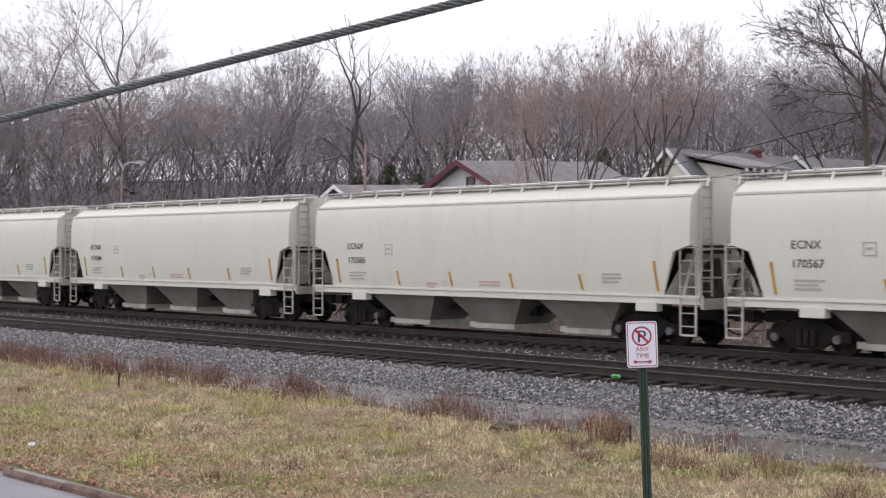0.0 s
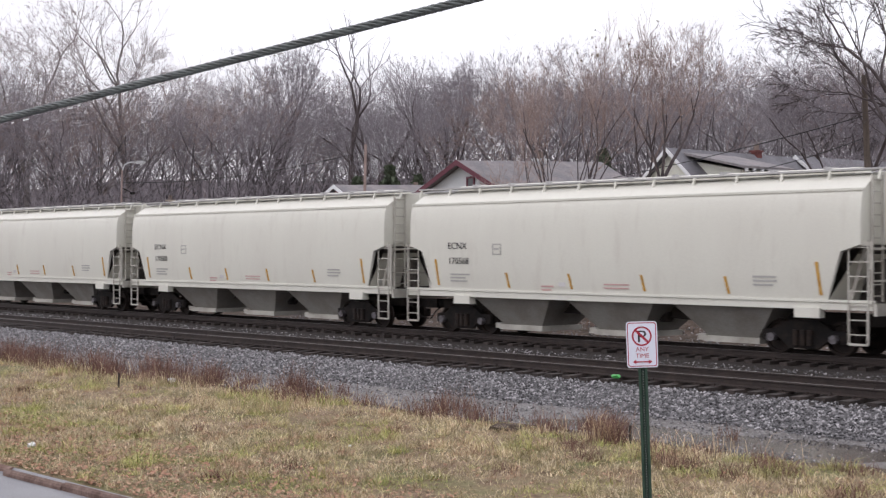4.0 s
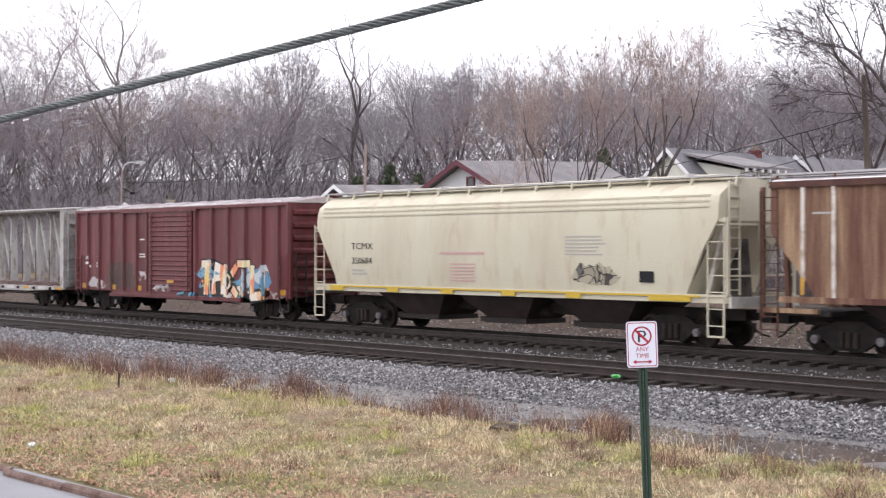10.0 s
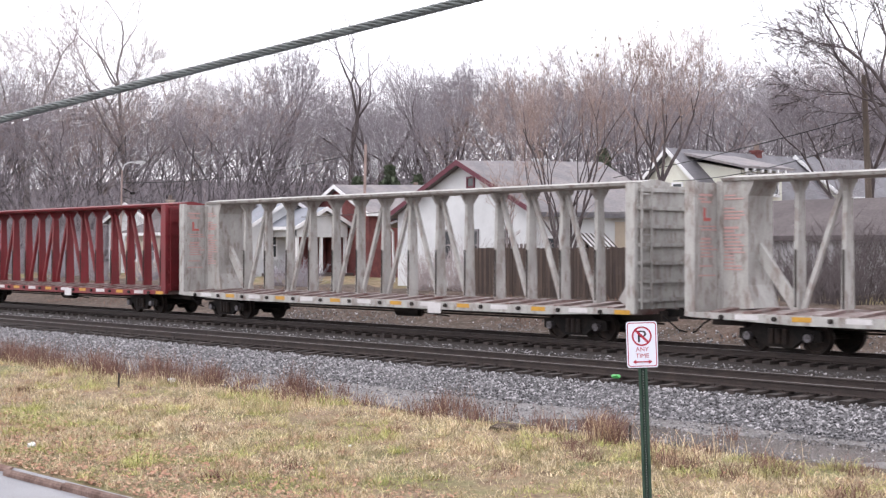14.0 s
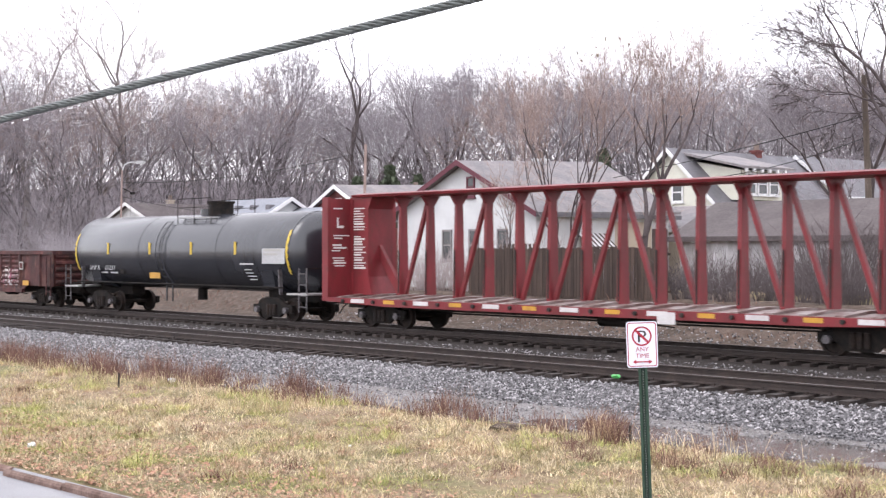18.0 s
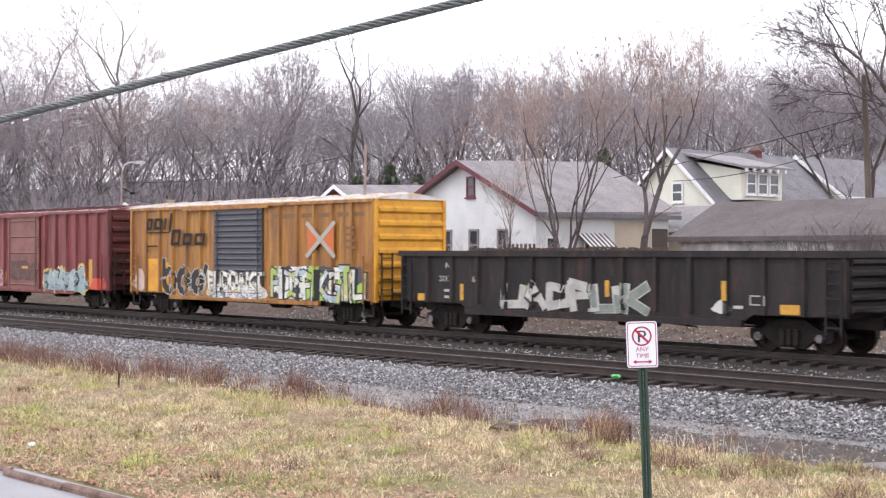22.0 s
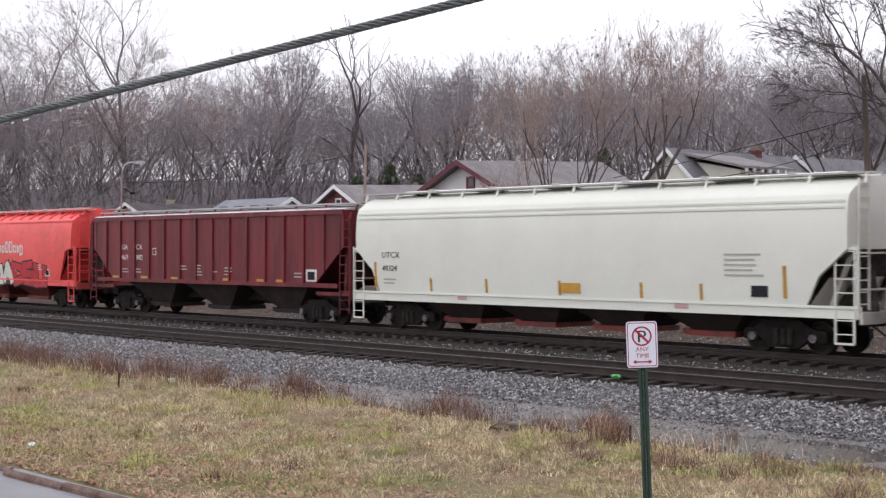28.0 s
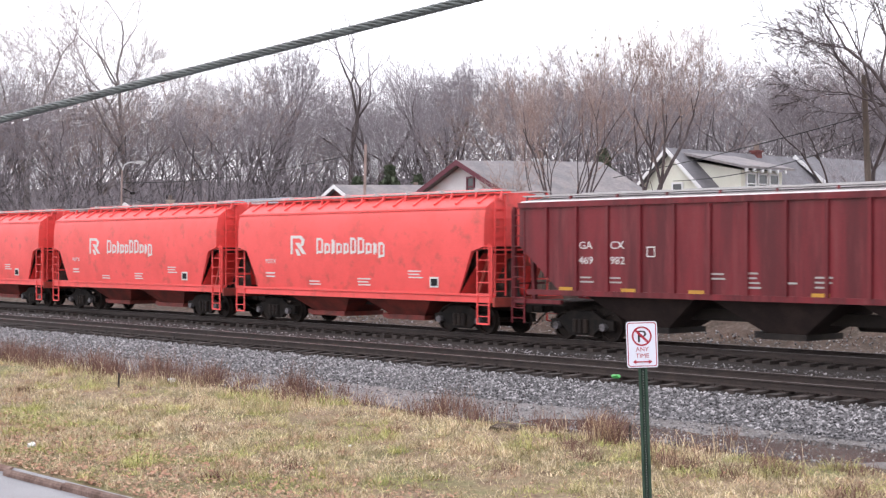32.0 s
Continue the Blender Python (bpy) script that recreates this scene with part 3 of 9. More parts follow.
def shifted(prof, low, dz=0.0):
    return [(prof[0][0], low)] + [(y, z + dz) for y, z in prof[1:] if z + dz > low]


def grain_hopper():
    # ladders take the darker end cream, which paints in the shade between cars
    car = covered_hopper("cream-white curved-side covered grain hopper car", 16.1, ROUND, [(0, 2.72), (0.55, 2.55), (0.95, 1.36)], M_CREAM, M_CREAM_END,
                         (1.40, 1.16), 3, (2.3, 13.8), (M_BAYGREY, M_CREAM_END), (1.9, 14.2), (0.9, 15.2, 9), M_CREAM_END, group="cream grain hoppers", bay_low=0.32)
    car.add("eave_rail", B().box(0, 16.1, -1.52, -1.46, 3.99, 4.05), M_CREAM)
    car.add("eave_rail", B().box(0, 16.1, 1.46, 1.52, 3.99, 4.05), M_CREAM)
    for x in (1.3, 15.0):
        amber(car, [x], 1.50, 2.3, 0.1, 0.1)
    amber(car, (4.4, 6.9, 9.55, 12.3), 1.48, 1.92, 0.09, 0.1)
    car.block(1.85, 1.82, 0.9, 3, 0.1, 0.05, M_STENCIL_FAINT)
    car.block(5.7, 1.52, 0.5, 2, 0.1, 0.05, M_STENCIL_PINK)
    car.block(8.1, 1.62, 1.1, 2, 0.1, 0.04, M_STENCIL_PINK)
    car.block(13.05, 1.9, 0.8, 3, 0.1, 0.05, M_STENCIL_FAINT)
    car.bars([(3.75, 2.45, 0.36, 0.03), (3.75, 2.75, 0.36, 0.03), (3.75, 2.45, 0.03, 0.33), (4.08, 2.45, 0.03, 0.33), (3.82, 2.6, 0.2, 0.05)], M_STENCIL_FAINT)
    car.bars([(6.4, 1.55, 0.25, 0.12)], M_FADEWHITE, "data_plate")
    for x in (2.35, 14.6):
        car.add("jacking_pad", B().box(x - 0.35, x + 0.35, -1.56, -1.3, 0.95, 1.2), M_CREAM)
    return car


M_LETTERPURPLE = mat("dark_purple_spray_paint", (0.10, 0.025, 0.13), 0.55, finea=0.1)


def tilx_hopper():
    prof = shifted(ROUND, 1.22, -0.06)
    car = covered_hopper("aged white covered hopper car with purple and yellow graffiti", 18.4, prof, [(0, 3.86), (0.5, 2.8), (0.95, 2.0), (1.35, 1.22)], M_TILX, M_CREAM_END,
                         (1.30, 1.02), 4, (2.6, 15.9), (M_BAYDARK, M_UNDER), (2.2, 16.3), (1.0, 17.4, 9), M_TILX, bay_low=0.45)
    for x in (0.95, 17.1):
        car.add("side_bracket", B().box(x - 0.18, x + 0.18, -1.62, -1.4, 0.98, 1.75), M_TILX)
    amber(car, (1.35, 16.8), 1.85, 2.45, 0.08)
    car.words("TILX", 1.62, 2.56, 0.27, M_STENCIL_BLK, stretch=1.15)
    car.words("56769", 1.62, 2.18, 0.27, M_STENCIL_BLK, stretch=1.15)
    bright = spray("purple_magenta_yellow_spray", [(0.26, 0.045, 0.22), (0.40, 0.05, 0.20), (0.17, 0.09, 0.30), (0.62, 0.50, 0.05), (0.46, 0.05, 0.16), (0.10, 0.07, 0.34)], 3.4, (0.16, 0.03, 0.12), 0.035, (1.0, 1, 1.3))
    green = spray("dark_green_spray", [(0.02, 0.06, 0.025), (0.035, 0.09, 0.035), (0.02, 0.05, 0.03)], 2.0)
    yel = spray("yellow_pink_spray", [(0.66, 0.55, 0.06), (0.5, 0.10, 0.28), (0.62, 0.5, 0.08), (0.22, 0.06, 0.25), (0.5, 0.3, 0.5)], 2.8, (0.3, 0.1, 0.2), 0.02)
    car.spraying(2.0, 13.6, 1.32, 2.36, green, "dark green sprayed edge", 5, 0.35)
    rim = spray("yellow_rim_spray", [(0.60, 0.50, 0.08), (0.55, 0.44, 0.10)], 2.0, (0.5, 0.4, 0.1), 0.02)
    car.spraying(2.3, 7.7, 1.34, 2.42, rim, "yellow sprayed rim", 1, 0.3).location.y = -0.005
    car.spraying(7.8, 12.7, 1.34, 2.38, rim, "yellow sprayed rim", 7, 0.35).location.y = -0.005
    car.spraying(2.4, 7.6, 1.36, 2.34, bright, "purple and magenta sprayed letters", 1, 0.3, "graffiti_letters").location.y = -0.01
    car.spraying(7.9, 12.6, 1.36, 2.3, bright, "purple and magenta sprayed letters", 7, 0.35, "graffiti_letters").location.y = -0.01
    b = B()
    b.box(2.2, 13.4, -1.56, -1.54, 1.04, 1.29)
    car.add("painted_sill_band", b, yel, "yellow and pink sprayed band")
    car.add("painted_sill_band", B().box(13.42, 15.0, -1.56, -1.54, 1.04, 1.29), green, "green sprayed band")
    pink = spray("magenta_violet_spray", [(0.48, 0.06, 0.22), (0.42, 0.05, 0.20), (0.20, 0.10, 0.36), (0.50, 0.10, 0.26)], 2.2, (0.4, 0.1, 0.3), 0.01)
    for x0, x1, n, seed in ((2.6, 7.5, 6, 3), (8.2, 12.4, 5, 7)):
        car.glyphs(x0, x1, 1.44, 2.12, n, pink, M_LETTERPURPLE, "magenta and violet sprayed letters", seed, 0.26, 0.07)
    return car


def tan_hopper():
    prof = shifted(ROUND, 1.36)
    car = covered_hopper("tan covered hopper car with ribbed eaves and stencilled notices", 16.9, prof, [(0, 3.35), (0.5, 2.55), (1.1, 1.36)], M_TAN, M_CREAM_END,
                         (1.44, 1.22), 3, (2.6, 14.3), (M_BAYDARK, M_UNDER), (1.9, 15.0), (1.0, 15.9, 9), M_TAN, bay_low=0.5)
    for z in (3.72, 3.86, 4.0):
        for s in (-1, 1):
            y = profile_y(prof, z)
            car.add("eave_rib", B().box(0.3, 16.6, s * y - 0.03, s * y + 0.03, z - 0.025, z + 0.025), M_TAN)
    car.add("yellow_band", B().box(0.6, 16.3, -1.555, -1.54, 1.36, 1.41), M_YSTRIPE, "thin yellow sill stripe")
    for x, w in ((0.7, 0.7), (3.7, 0.55), (6.3, 0.55), (9.0, 0.55), (11.6, 0.55), (14.6, 1.4)):
        car.add("yellow_patch", B().box(x, x + w, -1.556, -1.541, 1.24, 1.355), M_YSTRIPE, "yellow reflector patch")
    car.words("TCMX", 1.9, 2.62, 0.3, M_STENCIL_BLK, stretch=1.35)
    car.words("350684", 1.9, 2.14, 0.3, M_STENCIL_BLK, stretch=1.2)
    car.bars([(6.3, 2.46, 2.0, 0.07)], M_STENCIL_PINK)
    car.block(6.75, 2.14, 1.2, 6, 0.1, 0.04, M_STENCIL_PINK, 0.15)
    car.block(11.6, 2.95, 1.9, 6, 0.1, 0.035, M_STENCIL_FAINT, 0.5)
    art = spray("grey_sketch_spray", [(0.12, 0.11, 0.10), (0.3, 0.27, 0.2), (0.06, 0.05, 0.05), (0.4, 0.36, 0.27)], 3.0)
    car.spraying(11.8, 13.6, 1.62, 2.4, art, "grey sketched spray painting", 3, 0.6)
    car.bars([(14.3, 1.72, 0.5, 0.3)], M_STENCIL_BLK, "data_plate")
    car.block(1.9, 1.9, 0.8, 2, 0.12, 0.05, M_STENCIL_FAINT)
    return car


def long_white_hopper():
    prof = shifted(ROUND, 1.05, -0.08)
    car = covered_hopper("clean white covered hopper car with amber reflectors", 18.5, prof, [(0, 2.62), (0.8, 1.95), (1.25, 1.05)], M_WHITE_FRESH, M_CREAM_END,
                         (1.25, 0.95), 4, (2.9, 15.6), (M_BAYDARK, M_BAYRED), (2.1, 16.4), (1.0, 17.5, 6), M_WHITE_FRESH, bay_low=0.45)
    for z in (3.62, 3.76):
        y = profile_y(prof, z)
        car.add("eave_rib", B().box(0.1, 18.4, -y - 0.03, -y + 0.03, z - 0.03, z + 0.03), M_WHITE_FRESH)
    for k in range(6):
        x = 1.6 + k * 3.05
        car.add("roof_hatch_cover", B().box(x, x + 1.3, -0.5, 0.5, 4.40, 4.50), M_WHITE_FRESH)
    amber(car, (1.0, 16.75), 1.4, 2.2, 0.12)
    amber(car, (3.7, 6.2, 9.2, 12.2, 14.2), 1.3, 1.72, 0.1)
    car.bars([(9.25, 1.38, 0.75, 0.28)], M_AMBER, "amber_plate")
    car.words("UTCX", 1.35, 2.34, 0.27, M_STENCIL_BLK, stretch=1.2)
    car.words("49324", 1.35, 1.92, 0.25, M_STENCIL_BLK, stretch=1.2)
    car.block(1.4, 1.62, 0.7, 2, 0.12, 0.05, M_STENCIL_FAINT)
    car.block(14.95, 2.45, 1.2, 5, 0.13, 0.05, M_STENCIL_FAINT)
    car.bars([(15.75, 1.42, 0.5, 0.28)], M_STENCIL_BLK, "data_plate")
    car.bars([(4.9, 1.06, 0.4, 0.14), (13.3, 1.06, 0.45, 0.14)], M_STENCIL_PINK, "decal")
    return car


def potash_hopper():
    prof = shifted(ROUND, 1.15, -0.12)
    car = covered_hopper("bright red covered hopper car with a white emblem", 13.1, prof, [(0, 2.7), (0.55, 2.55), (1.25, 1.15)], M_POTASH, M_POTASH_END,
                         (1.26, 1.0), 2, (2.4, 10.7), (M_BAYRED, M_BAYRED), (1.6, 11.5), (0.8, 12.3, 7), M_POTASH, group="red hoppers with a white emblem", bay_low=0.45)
    for s in (-1, 1):
        car.add("eave_rail", B().box(0, 13.1, s * 1.5 - 0.03, s * 1.5 + 0.03, 3.84, 3.9), M_POTASH)
        for k in range(13):
            x = 0.6 + k
            car.add("roof_rib", B().bar((x, s * 1.35, 4.0), (x, s * 0.9, 4.27), 0.09), M_POTASH)
    # the emblem as plain strokes, the company's name as plain bars
    em = B()
    y = -car.side(0, 2.8) - 0.014
    for pts in ([(3.3, 2.45), (3.3, 3.1), (3.42, 3.1), (3.42, 2.45)], [(3.3, 3.1), (3.9, 3.1), (4.12, 2.95), (3.95, 2.93), (3.8, 3.0), (3.4, 3.0)],
                [(3.95, 2.93), (4.12, 2.95), (4.05, 2.75), (3.85, 2.7)], [(3.55, 2.85), (3.8, 2.85), (4.2, 2.45), (4.0, 2.45)], [(3.55, 2.62), (3.72, 2.62), (3.9, 2.4), (3.7, 2.4)]):
        em.prism(pts, y, y + 0.006)
    car.add("emblem", em, M_STENCIL_WHT, "white line emblem")
    nm = []
    x = 4.8
    for w, h, low in ((0.26, 0.5, 0), (0.22, 0.34, 0), (0.12, 0.46, 0), (0.22, 0.34, 0), (0.19, 0.34, 0), (0.22, 0.5, 0), (0.24, 0.5, 0), (0.22, 0.34, 0), (0.12, 0.34, 0), (0.22, 0.46, -0.12)):
        w, h = w * 1.4, h * 1.12
        nm.append((x, w, h, low))
        x += w + 0.09
    for x, w, h, low in nm:
        b = B()
        t = 0.085
        z0 = 2.45 + low
        b.box(x, x + t, y, y + 0.006, z0, z0 + h)
        b.box(x + w - t, x + w, y, y + 0.006, z0 + 0.05, z0 + h * 0.9)
        b.box(x + t, x + w - t, y, y + 0.006, z0 + h - t, z0 + h)
        if w > 0.2:
            b.box(x + t, x + w - t, y, y + 0.006, z0 + 0.03, z0 + 0.03 + t)
        car.add("name_shape", b, M_STENCIL_WHT)
    car.words("POTX", 1.75, 2.12, 0.22, M_STENCIL_WHT, stretch=1.1)
    car.block(1.75, 1.75, 0.6, 2, 0.12, 0.05, M_STENCIL_WHT)
    car.block(4.3, 1.5, 0.7, 2, 0.1, 0.04, M_STENCIL_WHT)
    car.block(7.0, 1.62, 0.7, 3, 0.1, 0.04, M_STENCIL_WHT)
    car.block(9.6, 1.9, 0.7, 3, 0.1, 0.04, M_STENCIL_WHT)
    car.bars([(10.6, 1.42, 0.42, 0.34)], M_STENCIL_WHT, "data_plate")
    car.bars([(10.66, 1.47, 0.30, 0.22)], M_STENCIL_BLK, "data_plate").location.y = -0.008
    return car


def ribbed_hopper(label, L, m_body, m_post, m_top, m_roof, posts, low, cutx, nbays, bayx, bay, trucks, zt, group=""):
    """A flat-sided covered hopper with outside posts and sloping end sheets."""
    car = Car("covered_hopper_car", label, L, group)
    W = 1.55
    car.side = lambda x, z: W + (0.06 if any(abs(x - p) < 0.06 for p in posts) else 0.0)
    out = [(0, zt), (0, zt - 1.25), (cutx, low), (L - cutx, low), (L, zt - 1.25), (L, zt)]
    for s in (-1, 1):
        side = car.add("side_sheet", B().prism(out, s * W, s * (W - 0.08)), m_body)
        for p in posts:
            z0 = low + 0.02
            if p < cutx:
                z0 = zt - 1.25 - (zt - 1.25 - low) * p / cutx
            if p > L - cutx:
                z0 = zt - 1.25 - (zt - 1.25 - low) * (L - p) / cutx
            car.add("side_post", B().box(p - 0.05, p + 0.05, min(s * W, s * (W + 0.06)), max(s * W, s * (W + 0.06)), z0, zt - 0.12), m_post, parent=side)
        car.add("top_chord", B().box(0, L, min(s * (W - 0.02), s * (W + 0.07)), max(s * (W - 0.02), s * (W + 0.07)), zt - 0.14, zt + 0.02), m_top)
        car.add("side_sill", B().box(cutx * 0.2, L - cutx * 0.2, min(s * (W - 0.1), s * (W + 0.04)), max(s * (W - 0.1), s * (W + 0.04)), low - 0.12, low + 0.03), m_body)
    # both ribbed hoppers get the pale roof as a painted wet sky reflection
    car.add("roof", B().prism([(-W, zt), (-W + 0.1, zt + 0.06), (-0.5, zt + 0.2), (0.5, zt + 0.2), (W - 0.1, zt + 0.06), (W, zt)], 0, L, "x"), m_roof)
    for xe, d in ((0.0, 1), (L, -1)):
        # m_top instead of m_body: the rusty car's end shadow put into the colour
        car.add("slope_sheet", B().prism([(xe, zt - 0.02), (xe, zt - 1.25), (xe + d * (cutx + 0.9), low - 0.1), (xe + d * (cutx + 0.9), low + 0.2), (xe + d * 0.3, zt - 1.0), (xe + d * 0.3, zt - 0.02)], -W + 0.08, W - 0.08), m_top)
        car.add("end_platform", B().box(min(xe - d * 0.45, xe + d * 1.6), max(xe - d * 0.45, xe + d * 1.6), -1.4, 1.4, 0.98, 1.1), M_UNDER)
        for s in (-1, 1):
            car.add("corner_post", B().bar((xe - d * 0.3, s * 1.45, 0.9), (xe - d * 0.3, s * 1.45, zt - 0.1), 0.1), m_body)
            car.add("corner_post", B().bar((xe - d * 0.35, s * 1.45, 1.1), (xe + d * cutx, s * 1.45, 1.1), 0.12), m_body)
            car.add("diagonal_brace", B().bar((xe + d * 0.2, s * 1.2, zt - 1.3), (xe + d * 0.3, s * 1.2, 1.0), 0.12), m_body)
            x = xe - 0.3 if d > 0 else xe - 0.2
            # ladder in m_top too, dark on the rusty car to match the painted end shade
            car.ladder((x, s * (W + 0.0), 0.45), (x, s * (W + 0.0), zt - 0.2), 0.5, 11, m_top, t=0.036)
            car.add("cross_rail", B().bar((xe - d * 0.3, -1.4 if s < 0 else 0.2, 1.9 + 0.3 * s), (xe - d * 0.3, -0.2 if s < 0 else 1.4, 1.9 + 0.3 * s), 0.05), m_post)
    brake_wheel(car, L + 0.5, 0.3, 2.3, m_post)
    for k in range(4):
        x = L * 0.08 + k * L * 0.22
        car.add("roof_hatch", B().box(x, x + L * 0.19, -0.38, 0.38, zt + 0.19, zt + 0.3), M_WALK)
    roof_walk(car, -0.3, L + 0.3, zt + 0.2, 0.85, m_top, 10)
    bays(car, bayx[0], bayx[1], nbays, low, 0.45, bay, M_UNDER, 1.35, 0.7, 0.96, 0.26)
    car.add("center_sill", B().box(0.1, L - 0.1, -0.22, 0.22, 0.7, 1.0), M_UNDER)
    car.trucks(trucks)
    car.brake_gear(L * 0.5 + 2)
    car.couplers(0.7, 0.7)
    return car


def rusty_hopper():
    L = 16.2
    posts = (0.95, 1.8, 3.35, 5.15, 6.0, 7.05, 7.95, 9.0, 9.9, 11.4, 12.1, 13.85)
    car = ribbed_hopper("rust-streaked tan and maroon ribbed hopper car", L, M_RUSTHOP, M_POST_LT, M_RUSTTOP, M_ROOF, posts, 1.42, 1.3, 3, (1.9, 14.3), M_BAYDARK, (1.9, 14.3), 4.25)
    for x in (0.95, 3.35, 6.0, 8.95, 12.1):
        car.bars([(x - 0.06, 1.5, 0.12, 0.42)], M_AMBER, "reflector")
    car.bars([(15.0, 1.5, 0.2, 0.9)], M_AMBER, "reflector")
    white = spray("white_scrawl", [(0.55, 0.52, 0.5), (0.3, 0.16, 0.1), (0.5, 0.42, 0.36)], 4.0, (0.25, 0.1, 0.06), 0.08)
    for x in (6.3, 7.3, 10.1, 12.3):
        car.spraying(x, x + 0.95, 1.62, 1.82, white, "white scrawl", x, 0.5)
    car.bars([(3.95, 2.78, 0.18, 0.2), (11.55, 2.88, 0.2, 0.22), (1.2, 3.45, 0.5, 0.05)], M_STENCIL_FAINT, "decal")
    return car


def oxide_hopper():
    L = 17.2
    posts = tuple(1.1 + k * 1.155 for k in range(14))
    car = ribbed_hopper("dark oxide-red ribbed covered hopper car with white stencils", L, M_GACX, M_GACX, M_GACX, M_ROOF, posts, 1.42, 1.6, 3, (2.1, 15.1), M_BAYDARK, (2.0, 15.2), 3.95, "oxide-red ribbed hoppers")
    car.words("GA", 2.35, 2.62, 0.3, M_STENCIL_WHT, stretch=1.2)
    car.words("CX", 3.5, 2.62, 0.3, M_STENCIL_WHT, stretch=1.2)
    car.words("469", 2.35, 2.2, 0.3, M_STENCIL_WHT, stretch=1.2)
    car.words("982", 3.5, 2.2, 0.3, M_STENCIL_WHT, stretch=1.2)
    for x, z, n in ((2.4, 1.8, 2), (3.5, 1.8, 2), (6.9, 1.95, 2), (7.95, 1.98, 4), (9.1, 1.75, 1), (10.0, 1.9, 3), (14.4, 1.75, 2)):
        car.block(x, z, 0.5, n, 0.12, 0.045, M_STENCIL_FAINT)
    car.bars([(4.8, 2.4, 0.28, 0.03), (4.8, 2.65, 0.28, 0.03), (4.8, 2.4, 0.03, 0.28), (5.05, 2.4, 0.03, 0.28)], M_STENCIL_WHT)
    car.bars([(15.1, 1.5, 0.6, 0.42)], M_STENCIL_WHT, "data_plate")
    car.bars([(15.2, 1.56, 0.4, 0.28)], M_STENCIL_BLK, "data_plate").location.y = -0.008
    for x in (1.6, 3.9, 6.2, 9.9, 12.1, 13.3):
        car.bars([(x, 1.44, 0.5, 0.1)], M_AMBER, "reflector")
    return car


